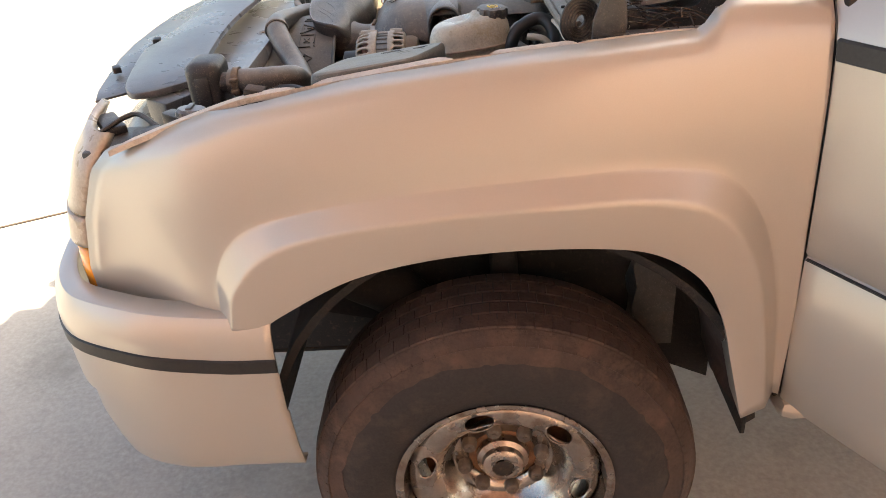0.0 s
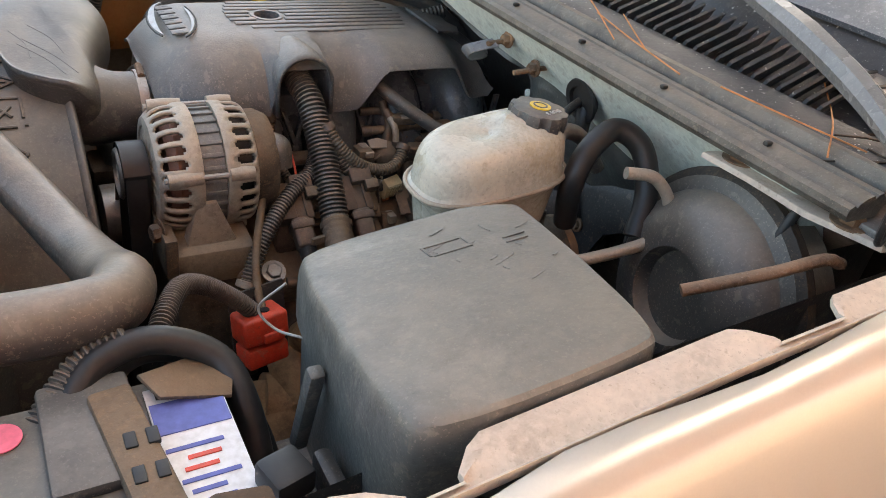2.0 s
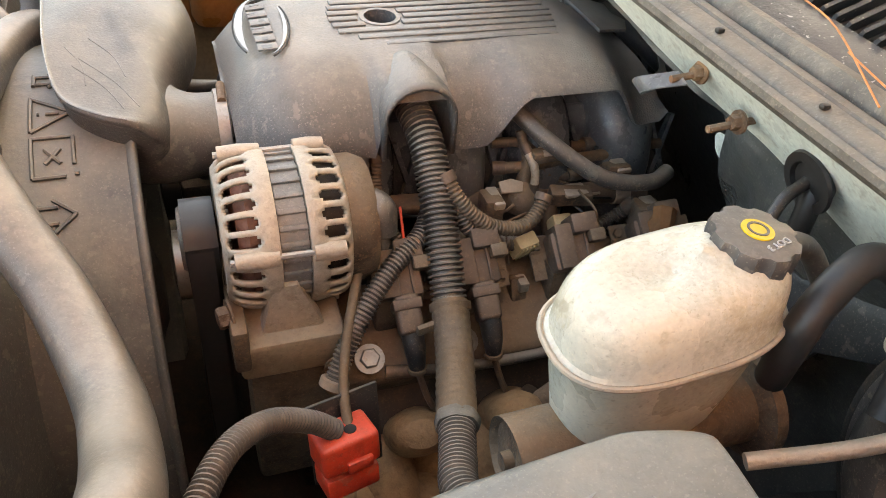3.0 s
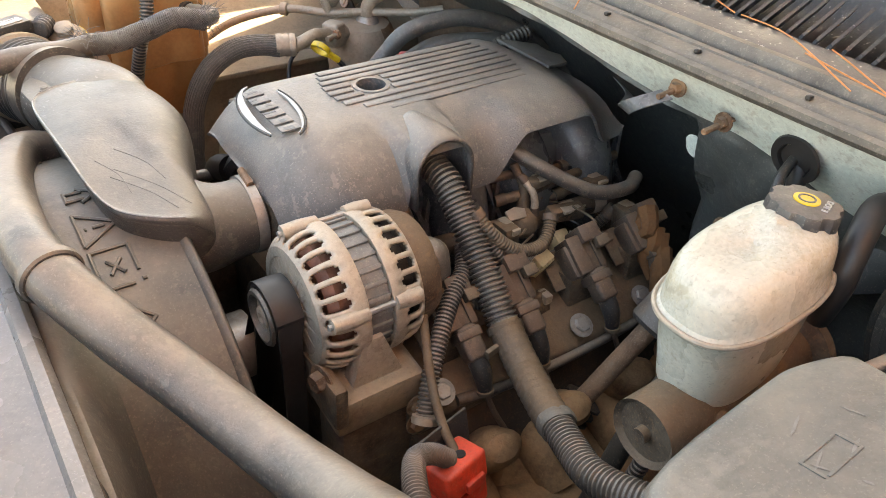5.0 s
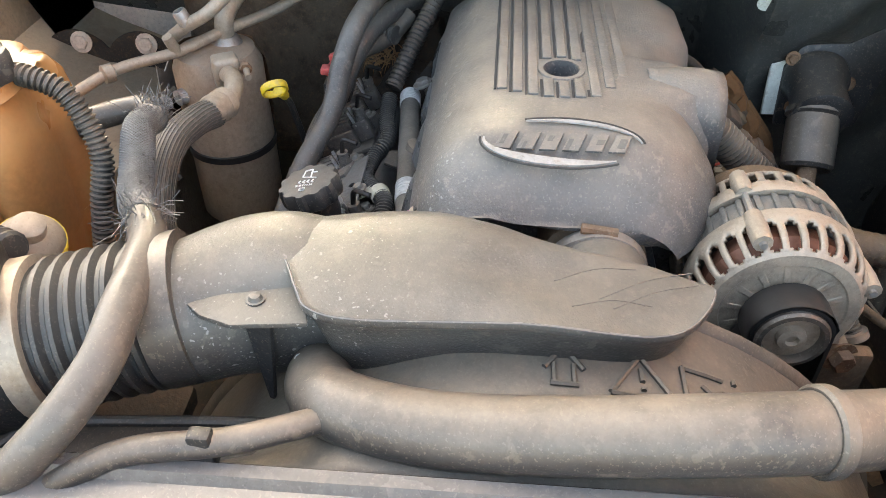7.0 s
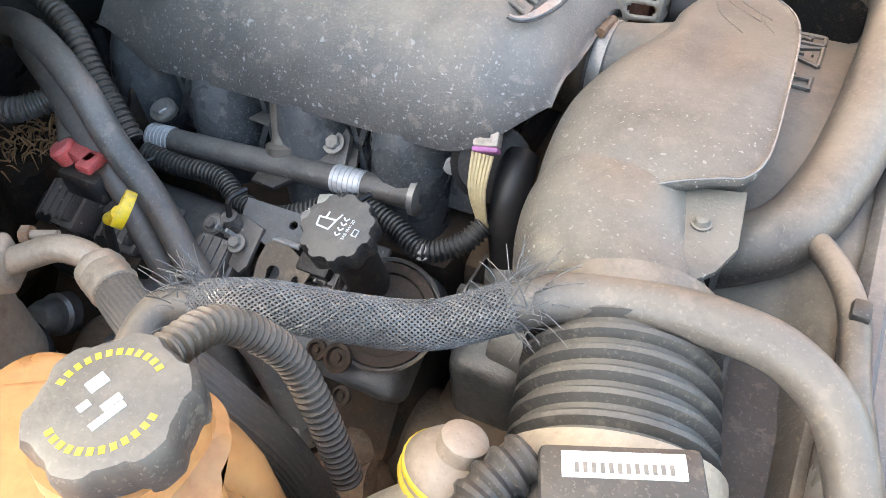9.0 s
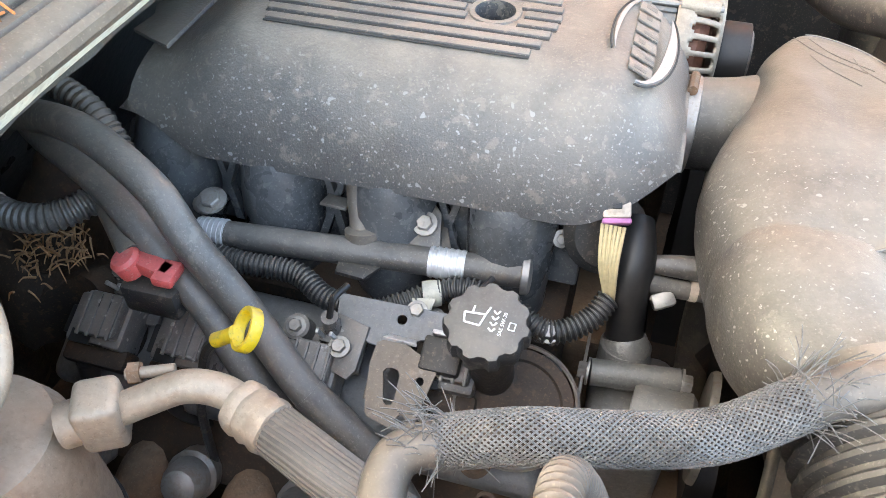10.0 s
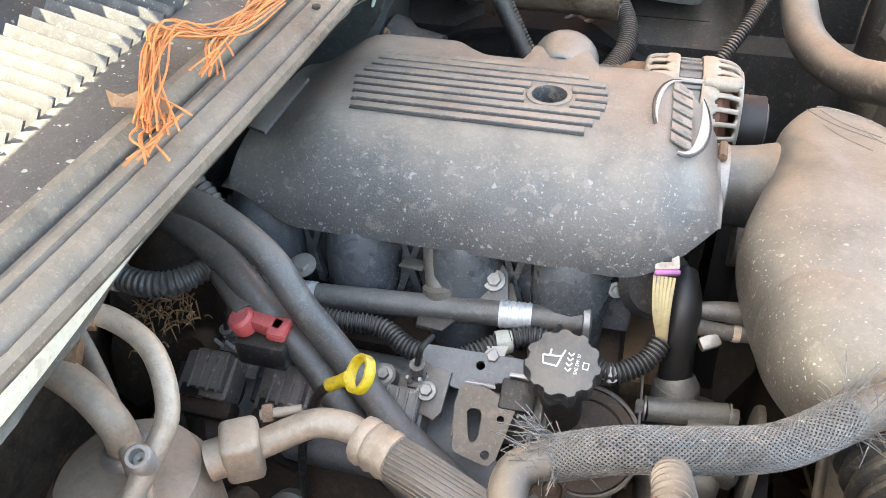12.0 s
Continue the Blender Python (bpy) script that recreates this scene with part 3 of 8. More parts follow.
def bumper():
    """The front bumper: a wrap-round section with a step under the strip."""
    plan = smooth([(-0.392, -1.000, 0), (-0.50, -0.998, 0), (-0.655, -0.984, 0), (-0.800, -0.910, 0), (-0.878, -0.73, 0), (-0.920, -0.40, 0), (-0.935, 0, 0), (-0.885, 0.40, 0), (-0.84, 0.72, 0), (-0.765, 0.90, 0), (-0.64, 0.97, 0)], 7)
    shape = [(0.05, 0.722), (0.016, 0.712), (0.002, 0.690), (-0.004, 0.655), (-0.004, 0.560), (-0.003, 0.512), (0.007, 0.505), (0.010, 0.46), (0.020, 0.40), (0.030, 0.356), (0.036, 0.344), (0.06, 0.342)]
    rings = []
    for i, p in enumerate(plan):
        a, b = plan[max(i - 1, 0)], plan[min(i + 1, len(plan) - 1)]
        t = (b - a).normalized()
        inward = Vector((-t.y, t.x, 0))
        if inward.dot(Vector((-0.35, 0, 0)) - p) < 0:
            inward = -inward
        lift = 0.022 * step(-0.45, -0.75, p.x)
        rings.append([p + inward * d + Vector((0, 0, z + lift * (1 if z > 0.5 else -0.8))) for d, z in shape])
    ob = part("bumper", bridge(bmesh.new(), rings, False, False), "paint", truck, "scuffed champagne plastic front bumper")
    mod = ob.modifiers.new("thickness", "SOLIDIFY")
    mod.thickness, mod.offset = 0.006, 0
    bm = bmesh.new()
    strip = []
    for i, p in enumerate(plan):
        a, b = plan[max(i - 1, 0)], plan[min(i + 1, len(plan) - 1)]
        t = (b - a).normalized()
        inward = Vector((-t.y, t.x, 0))
        if inward.dot(Vector((-0.35, 0, 0)) - p) < 0:
            inward = -inward
        lift = 0.022 * step(-0.45, -0.75, p.x)
        strip.append([p - inward * d + Vector((0, 0, z + lift)) for d, z in ((0.004, 0.640), (0.0105, 0.636), (0.0105, 0.610), (0.004, 0.606))])
    bridge(bm, strip)
    part("rub_strip", bm, "strip", ob, "black bumper rub strip")
    for i, (dx, dz, s) in enumerate(((0, 0, 0.010), (0.014, 0.006, 0.006), (0.004, -0.012, 0.004), (-0.012, 0.002, 0.004))):
        part("scuff", lathe([(s, 0), (s * 0.7, 0.001), (0, 0.0012)], axes((-0.432 + dx, -1.0025, 0.568 + dz), (0, -1, 0)), 7, wave=lambda a, r: 1 + 0.3 * math.sin(3 * a)), "dark", ob)


bumper()


def lamp_corner():
    """The side of the headlamp and the amber marker below it, set against the fender's front edge."""
    def front(z):
        rows = ((0.66, -0.736), (0.77, -0.742), (0.87, -0.726), (0.955, -0.694), (1.01, -0.660), (1.05, -0.640))
        for (za, xa), (zb, xb) in zip(rows, rows[1:]):
            if z <= zb:
                return xa + (xb - xa) * (z - za) / (zb - za)
        return rows[-1][1]

    def wrap(z0, z1, material, name, label, deep):
        rings = []
        for i in range(10):
            f = i / 9 * 1.5
            rings.append([Vector((front(z) + 0.010 - deep * math.sin(f), fender_y(front(z), z) + 0.010 + 0.20 * (1 - math.cos(f)), z)) for z in [z0 + (z1 - z0) * k / 6 for k in range(7)]])
        ob = part(name, bridge(bmesh.new(), rings, False, False), material, truck, label)
        mod = ob.modifiers.new("thickness", "SOLIDIFY")
        mod.thickness, mod.offset = 0.016, 0

    wrap(0.868, 1.005, "lens", "headlamp", "hazed headlamp lens in a champagne corner", 0.085)
    wrap(0.806, 0.863, "lens", "parking_lamp", "clear parking lamp lens", 0.090)
    wrap(0.690, 0.800, "amber", "marker_lamp", "orange side marker lens", 0.070)


lamp_corner()


def wheel():
    hub = Vector((0.004, -0.93, 0.262))
    out = axes(hub, (0, -1, 0))
    ob = part("wheel", lathe([(0.070, -0.10), (0.075, -0.065), (0.066, -0.06), (0.0, -0.06)], out, 24), "dark", truck)
    R, prof = 0.384, []
    for r, z in ((0.205, -0.16), (0.26, -0.19), (0.33, -0.185), (0.370, -0.165), (0.384, -0.13), (0.386, -0.085), (0.388, -0.05), (0.386, 0.0), (0.379, 0.022), (0.366, 0.036), (0.350, 0.042), (0.335, 0.044),
                 (0.318, 0.050), (0.30, 0.055), (0.27, 0.056), (0.245, 0.052), (0.228, 0.046), (0.222, 0.044), (0.206, 0.030), (0.205, -0.16)):
        prof.append((r, z))
    part("tyre", lathe(prof, out, 96), "tyre", ob, "worn black tyre with reddish dust")
    # worn circumferential ribs, each cut by fine sipes
    band = bmesh.new()
    for row, (z, w) in enumerate(((0.004, 0.034), (-0.032, 0.031), (-0.067, 0.030), (-0.102, 0.031), (-0.138, 0.034))):
        count = 72
        for i in range(count):
            a0 = 2 * math.pi * (i + 0.035 + 0.37 * row) / count
            a1 = 2 * math.pi * (i + 0.965 + 0.37 * row) / count
            drop = 0.005 if row in (0, 4) else 0.0
            rings = []
            for a in (a0, (a0 + a1) / 2, a1):
                ca, sa = math.cos(a), math.sin(a)
                top = 0.3905
                rings.append([out @ Vector((ca * r, sa * r, zz)) for r, zz in ((0.382 - drop * (row == 4), z - w / 2), (top - drop * (row == 4), z - w / 2 + 0.001), (top - drop * (row == 0), z + w / 2 - 0.001), (0.381 - drop * (row == 0), z + w / 2))])
            bridge(band, rings)
    tagged(part("tread", band, "tread", ob, "reddish dusty tread ribs of the tyre"), kind="stuff")
    part("shoulder_band", lathe([(0.322, 0.0475), (0.3225, 0.0500), (0.336, 0.0455), (0.351, 0.0435), (0.367, 0.0375), (0.380, 0.0235), (0.3875, 0.001), (0.384, 0.0), (0.322, 0.0), (0.322, 0.0475)], out, 96, wave=lambda a, r: 1 + (0.012 * math.sin(7 * a) + 0.008 * math.sin(17 * a + 1) + 0.006 * math.sin(41 * a) if 0.3215 < r < 0.323 else 0)), "tread", ob, "dusty reddish shoulder of the tyre")
    shoulder = bmesh.new()
    for i in range(96):
        a = 2 * math.pi * (i + 0.5) / 96
        m = out @ Matrix.Rotation(a, 4, "Z") @ Matrix.Translation((0.367, 0, 0.033)) @ Matrix.Rotation(radians(42), 4, "Y")
        box((0.030, 0.0215, 0.0052), m, bm=shoulder)
    tagged(part("tread_shoulder", shoulder, "tread", ob, "reddish shoulder lugs of the tyre"), kind="stuff")
    rim = [(0.200, -0.10), (0.204, 0.026), (0.214, 0.040), (0.220, 0.044), (0.221, 0.048), (0.213, 0.049), (0.205, 0.044), (0.200, 0.020), (0.196, 0.000), (0.190, -0.10), (0.200, -0.10)]
    part("rim", lathe(rim, out, 64), "chrome", ob, "weathered chrome wheel rim")
    # dished face with eight hand holes
    face, rings = bmesh.new(), []
    seg = 128
    prof2 = [(0.197, 0.002), (0.190, 0.014), (0.178, 0.020), (0.165, 0.020), (0.150, 0.018), (0.140, 0.010), (0.128, -0.008), (0.118, -0.028), (0.106, -0.040), (0.072, -0.044)]
    vs = [[face.verts.new(out @ Vector((r * math.cos(2 * math.pi * s / seg), r * math.sin(2 * math.pi * s / seg), z))) for s in range(seg)] for r, z in prof2]
    for i in range(len(prof2) - 1):
        for s in range(seg):
            face.faces.new((vs[i][s], vs[i][(s + 1) % seg], vs[i + 1][(s + 1) % seg], vs[i + 1][s]))
    fo = part("wheel_disc", face, "chrome", ob, "chromed wheel disc with hand holes")
    mod = fo.modifiers.new("thickness", "SOLIDIFY")
    mod.thickness, mod.offset = 0.006, 0
    cuts = []
    for i in range(6):
        cuts.append(lathe([(1.0, -0.05), (1.0, 0.06)], out @ Matrix.Rotation(radians(46 + 60 * i), 4, "Z") @ Matrix.Translation((0.160, 0, 0)) @ Matrix.Diagonal((0.019, 0.031, 1, 1)), 24))
    carve(fo, cuts)
    for i in range(6):
        m = out @ Matrix.Rotation(radians(46 + 60 * i), 4, "Z")
        part("hole_lip", tube([m @ Vector((0.160 + 0.0195 * math.cos(a), 0.0315 * math.sin(a), 0.0215 - 0.002 * math.cos(a) - 0.05 * max(0, -0.010 - 0.0195 * math.cos(a)))) for a in (2 * math.pi * k / 24 for k in range(25))], 0.0022, 6, 1, curve=False), "chrome", fo)
    part("brake_disc", lathe([(0.02, -0.05), (0.165, -0.05), (0.165, -0.075), (0.02, -0.075)], out, 40), "rust", ob)
    part("hub_cap", lathe([(0.056, -0.046), (0.054, -0.030), (0.044, -0.024), (0.042, -0.012), (0.034, -0.006), (0.024, -0.006), (0.021, -0.016), (0.0, -0.018)], out, 32), "chrome", ob, "worn hub with a hollow centre")
    part("hub_bore", lathe([(0.020, -0.0055), (0.020, -0.005), (0.0, -0.005)], out, 20), "dark", ob)
    for i in range(8):
        a = 2 * math.pi * i / 8 + 0.2
        c = out @ Vector((0.0826 * math.cos(a), 0.0826 * math.sin(a), -0.040))
        part("lug_nut", lathe([(0.0165, 0), (0.0160, 0.016), (0.012, 0.021), (0.006, 0.022), (0.0055, 0.024), (0, 0.024)], axes(c, (0, -1, 0)), 8), "plain_steel", ob)


wheel()
part("splash_panel", box((1.9, 1.18, 0.012), Matrix.Translation((0.20, 0.0, 0.335)), 0.004), "dark", truck)
part("axle", tube([(0.004, -0.80, 0.26), (0.004, 0.80, 0.24)], 0.04, 12), "arch", truck)
part("suspension", tube([(-0.12, -0.78, 0.50), (-0.20, -0.70, 0.56), (-0.30, -0.66, 0.58)], [0.05, 0.06, 0.05], 10), "arch", truck)
part("shock", tube([(0.03, -0.72, 0.45), (0.02, -0.70, 0.84)], 0.03, 12), "arch", truck)


# ---- the engine bay's shell ----
def cowl():
    """Firewall band, weatherstrip, grille panel and windscreen foot, across the truck."""
    def across(rows, y0, y1, n):
        rings = []
        for i in range(n + 1):
            f = i / n
            y = y0 + (y1 - y0) * f
            bow = -0.028 * (1 - (y / 0.85) ** 2)
            rings.append([Vector((x + bow + 0.028, y, z)) for x, z in rows])
        return rings

    def shaped(rows, y0, y1, n):
        rings = []
        for i in range(n + 1):
            y = y0 + (y1 - y0) * i / n
            bow = 0.028 * (y / 0.85) ** 2
            low = 1.103 - 0.018 * step(0.26, 0.50, y) - 0.043 * step(0.0, -0.28, y) - 0.05 * step(-0.34, -0.52, y)
            deep = 0.24 * step(-0.30, -0.20, y)
            rings.append([Vector((x + bow + (0.75 * (1.12 - low) - 0.018 * step(0.30, 0.55, y) * (f > -0.015) + deep * (f < -0.015) if f < 0.5 else 0), y, low + f if f < 0.5 else f)) for x, f in rows])
        return rings

    part("firewall_panel", bridge(bmesh.new(), shaped([(0.126, 1.120), (0.122, 0.0), (0.132, -0.012), (0.155, -0.010), (0.165, 1.124)], -0.74, 0.74, 40)), "mint", truck, "pale painted firewall band below the cowl")
    profile = [(0.126, 0.003), (0.132, -0.020), (0.150, -0.060), (0.185, -0.14), (0.195, -0.30), (0.20, -0.60)]
    fine = [(a[0] + (b[0] - a[0]) * k / 6, a[1] + (b[1] - a[1]) * k / 6) for a, b in zip(profile, profile[1:]) for k in range(6)]
    mat_rings = shaped(fine + [(0.20, -0.60), (0.28, -0.60), (0.28, 0.0)], -0.72, 0.74, 110)
    for ring in mat_rings:
        for k, p in enumerate(ring[3:30]):
            soft = min(1, (k + 1) / 6)
            p.x -= soft * (0.010 * math.sin(17 * p.y + 5 * p.z) * math.sin(21 * p.z + 9 * p.y) + 0.006 * abs(math.sin(33 * p.y - 24 * p.z)) + 0.004 * math.sin(71 * p.y + 55 * p.z))
    part("firewall_mat", bridge(bmesh.new(), mat_rings), "insul", truck, "black dusty firewall insulation")
    # pinch weld with a hollow bulb seal
    ws = part("weatherstrip", bridge(bmesh.new(), across([(0.112, 1.121), (0.108, 1.127), (0.109, 1.133), (0.114, 1.136), (0.118, 1.133), (0.121, 1.137), (0.128, 1.1405), (0.136, 1.142), (0.139, 1.138), (0.142, 1.142), (0.148, 1.143), (0.151, 1.139), (0.155, 1.140), (0.158, 1.134), (0.150, 1.120)], -0.80, 0.70, 60)), "weather", truck, "grey perished cowl weatherstrip")
    part("seal_ridge", bridge(bmesh.new(), across([(0.158, 1.134), (0.159, 1.145), (0.165, 1.152), (0.172, 1.153), (0.178, 1.148), (0.181, 1.138), (0.178, 1.130)], -0.80, 0.70, 60)), "weather", truck)
    for i in range(7):
        y = -0.70 + 0.13 * i
        bow = -0.028 * (1 - (y / 0.85) ** 2) + 0.028
        part("strip_clip", box((0.008, 0.006, 0.005), Matrix.Translation((0.126 + bow, y, 1.142)), 0.002), "strip", ws)
    part("cowl_panel", bridge(bmesh.new(), across([(0.18, 1.140), (0.20, 1.146), (0.235, 1.150), (0.25, 1.128), (0.33, 1.15), (0.37, 1.20), (0.40, 1.20), (0.40, 1.10), (0.18, 1.10)], -0.78, 0.70, 30)), "cowl", truck, "black weathered cowl panel with debris")
    for k in range(78):
        y = -0.66 + 0.0165 * k
        if -0.06 < y < 0.02:
            continue
        bow = -0.028 * (1 - (y / 0.85) ** 2) + 0.028
        m = Matrix.Translation((0.275 + bow, y, 1.158)) @ Matrix.Rotation(radians(-14), 4, "Y") @ Matrix.Rotation(radians(32), 4, "X") @ Matrix.Rotation(radians(6), 4, "Z")
        part("louvre", box((0.082, 0.0035, 0.024), m), "louvre", truck)
    glass = part("windscreen", bridge(bmesh.new(), across([(0.36, 1.205), (0.80, 1.52), (1.10, 1.70), (1.10, 1.695), (0.80, 1.512), (0.362, 1.199)], -0.70, 0.70, 20)), "glassdark", truck, "dusty windscreen rising from the cowl")
    arm = tube([(0.185, -0.795, 1.175), (0.225, -0.715, 1.192), (0.275, -0.610, 1.203), (0.320, -0.50, 1.210), (0.37, -0.36, 1.225)], [0.010, 0.014, 0.016, 0.014, 0.010], 8)
    part("wiper_arm", arm, "support", truck, "silvery grey wiper arm lying on the cowl")
    part("wiper_arm", tube([(0.25, 0.12, 1.18), (0.36, 0.22, 1.215), (0.52, 0.42, 1.30)], [0.011, 0.012, 0.008], 8), "support", truck)
    # studs, grommet and holes in the band
    for y, z in ((-0.352, 1.075), (-0.285, 1.088)):
        part("stud", tube([(0.165, y, z), (0.115, y, z - 0.004)], 0.0035, 8), "rust", truck)
        bolt((0.146, y, z), (-1, 0, 0), 0.0065, 0.009, "rust", truck, "stud_nut")
    part("grommet", lathe([(0.024, -0.004), (0.028, 0.000), (0.027, 0.003), (0.019, 0.0035), (0.017, -0.004), (0.020, -0.010), (0.024, -0.004)], axes((0.160, -0.434, 1.066), (-0.95, 0, -0.25)), 28), "strip", truck, "black rubber firewall grommet")
    part("grommet_hole", lathe([(0.017, 0.0), (0.0, 0.002)], axes((0.160, -0.434, 1.066), (-0.95, 0, -0.25)), 20), "strip", truck)
    part("grommet_wire", tube([(0.162, -0.432, 1.066), (0.135, -0.438, 1.050), (0.118, -0.452, 1.015), (0.125, -0.47, 0.97)], 0.0055, 10), "black", truck)
    part("earth_strap", bridge(bmesh.new(), [[Vector((x, y - 0.010, z)), Vector((x, y + 0.008, z + 0.004)), Vector((x, y + 0.008, z + 0.0055)), Vector((x, y - 0.010, z + 0.0015))] for x, y, z in
         smooth([(0.125, -0.287, 1.083), (0.10, -0.262, 1.066), (0.12, -0.235, 1.045), (0.17, -0.20, 1.035), (0.20, -0.15, 1.03)], 6)]), "braid", truck, "torn grey earth strap")
    part("firewall_plug", lathe([(0.024, 0), (0.024, 0.003), (0.0, 0.004)], axes((0.203, -0.288, 1.000), (-1, 0, -0.35)) @ Matrix.Scale(0.55, 4), 20, wave=lambda a, r: 1 + 0.35 * abs(math.sin(a))), "mint", truck, "pale oval hole in the firewall mat")


cowl()


def hinge_corner():
    """The driver's side of the cowl: bolted cream bracket and the hood hinge."""
    out = [(0.130, -0.648), (0.178, -0.652), (0.194, -0.72), (0.202, -0.79), (0.186, -0.832), (0.158, -0.826), (0.138, -0.765), (0.136, -0.70)]
    m = Matrix.Translation((0, 0, 1.104))
    part("hinge_plate", plate(out, 0.006, m, 0.002), "lip", truck, "cream painted bracket plate with rusty bolts")
    for p in ((0.155, -0.672, 1.110), (0.162, -0.790, 1.110)):
        bolt(p, (0, 0, 1), 0.010, 0.010, "rust", truck)
    arm = plate([(-0.024, -0.022), (0.026, -0.022), (0.028, 0.02), (0.016, 0.08), (0.014, 0.150), (0.010, 0.166), (-0.006, 0.170), (-0.013, 0.150), (-0.013, 0.08), (-0.026, 0.02)], 0.008,
                Matrix.Translation((0.200, -0.836, 1.128)) @ Matrix.Rotation(radians(90), 4, "X") @ Matrix.Rotation(radians(-6), 4, "Z"), 0.002)
    ha = part("hood_hinge", arm, "fuse", truck, "dark steel hood hinge arm")
    bolt((0.214, -0.848, 1.270), (0, -1, 0), 0.009, 0.008, "steel", ha)
    part("hinge_foot", box((0.060, 0.016, 0.030), Matrix.Translation((0.205, -0.842, 1.115)), 0.004), "black", ha)
    for k in range(6):
        r = 0.012 + 0.0048 * k
        part("spring_coil", tube([(0.158 + r * 0.85 * math.cos(a), -0.822 + 0.010 * math.cos(a), 1.148 + r * math.sin(a)) for a in (2 * math.pi * q / 24 for q in range(25))], 0.0030, 8, 2), "black", ha)
    # slotted grey cowl end with the wiper's foot
    sm = axes((0.385, -0.610, 1.172), (-0.12, -0.10, 1), (0.86, 0.51, 0))
    end = part("cowl_end_panel", bridge(bmesh.new(), [[Vector((x, y, z)) for x, y, z in ((0.44, -0.44, 1.176), (0.34, -0.60, 1.170), (0.268, -0.765, 1.158), (0.262, -0.765, 1.150), (0.335, -0.60, 1.160), (0.44, -0.44, 1.168))],
          [Vector((x, y, z)) for x, y, z in ((0.56, -0.50, 1.200), (0.50, -0.63, 1.190), (0.40, -0.78, 1.176), (0.40, -0.78, 1.168), (0.50, -0.63, 1.182), (0.56, -0.50, 1.192))]]), "support", truck, "pale grey slotted cowl end panel")
    for k in range(9):
        f = 0.12 + 0.095 * k
        a = Vector((0.44, -0.44, 1.1765)).lerp(Vector((0.268, -0.765, 1.1585)), f)
        b = Vector((0.56, -0.50, 1.2005)).lerp(Vector((0.40, -0.78, 1.1765)), f)
        part("slot", tube([a.lerp(b, 0.10) + Vector((0, 0, 0.001)), a.lerp(b, 0.78) + Vector((0, 0, 0.001))], 0.0042, 8, 2), "strip", end)
    # the raised hood, seen at its foot
    lower, upper = Vector((0.36, 0, 1.33)), Vector((0.15, 0, 2.27))
    rings = []
    for i in range(17):
        y = -0.78 + 1.56 * i / 16
        bow = 0.03 * (1 - (y / 0.78) ** 2)
        rings.append([lower + Vector((bow + 0.012, y, 0)), upper + Vector((bow, y, 0)), upper + Vector((bow + 0.03, y, 0.015)), lower + Vector((bow + 0.045, y, 0.01))])
    hood = part("hood", bridge(bmesh.new(), rings), "paint", truck, "raised champagne hood above the engine bay")
    hp = [(0.105, 1.300), (0.180, 1.272), (0.242, 1.246), (0.262, 1.205), (0.275, 1.265), (0.295, 1.262), (0.345, 1.168), (0.385, 1.172), (0.400, 1.34), (0.105, 1.34)]
    hf = part("hood_frame", plate(hp, 0.006, Matrix.Translation((0, -0.800, 0)) @ Matrix.Rotation(radians(90), 4, "X"), 0.002), "lip", hood, "cream inner hood frame with bolts")
    bolt((0.205, -0.806, 1.286), (0, -1, 0), 0.010, 0.006, "lip", hf)
    bolt((0.352, -0.806, 1.185), (0, -1, 0), 0.006, 0.003, "steel", hf)
    for i in range(26):
        a = random.uniform(0, 3.14)
        c = Vector((random.uniform(0.21, 0.34), random.uniform(-0.83, -0.72), 1.128 + random.uniform(0, 0.02)))
        d = Vector((math.cos(a), math.sin(a) * 0.6, random.uniform(-0.05, 0.12))) * random.uniform(0.03, 0.07)
        tagged(part("twig", tube([c - d, c + Vector((0, 0, 0.008)), c + d], 0.0011, 5, 3), "dark"), "dark dry twig lying in the cowl corner", "twig", "debris on the cowl")
    part("cowl_gutter", box((0.26, 0.10, 0.01), Matrix.Translation((0.29, -0.79, 1.112)), 0.003), "support", truck)


hinge_corner()


def inner_sides():
    """Inner fenders, radiator support and shroud."""
    for s, name in ((-1, "inner_fender"), (1, "inner_fender")):
        rings = []
        for i in range(13):
            x = -0.60 + 1.20 * i / 12
            rings.append([Vector((x, s * y, z)) for y, z in ((0.80, lip_z(x) - 0.09), (0.78, 0.90), (0.70, 0.86), (0.60, 0.82), (0.575, 0.60), (0.57, 0.35), (0.60, 0.35), (0.62, 0.60), (0.82, 0.86))])
        part(name, bridge(bmesh.new(), rings), "leather" if s > 0 else "black", truck, "grimy inner fender panel")
    rings = []
    for i in range(9):
        x = -0.62 + 1.24 * i / 8
        z = lip_z(x)
        rings.append([Vector((x, y, zz)) for y, zz in ((0.862, z), (0.825, z - 0.012), (0.815, z - 0.03), (0.81, z - 0.10), (0.80, z - 0.14), (0.83, z - 0.14), (0.89, z - 0.03))])
    part("fender", bridge(bmesh.new(), rings), "lip", truck, "inner edge of the far fender")


inner_sides()


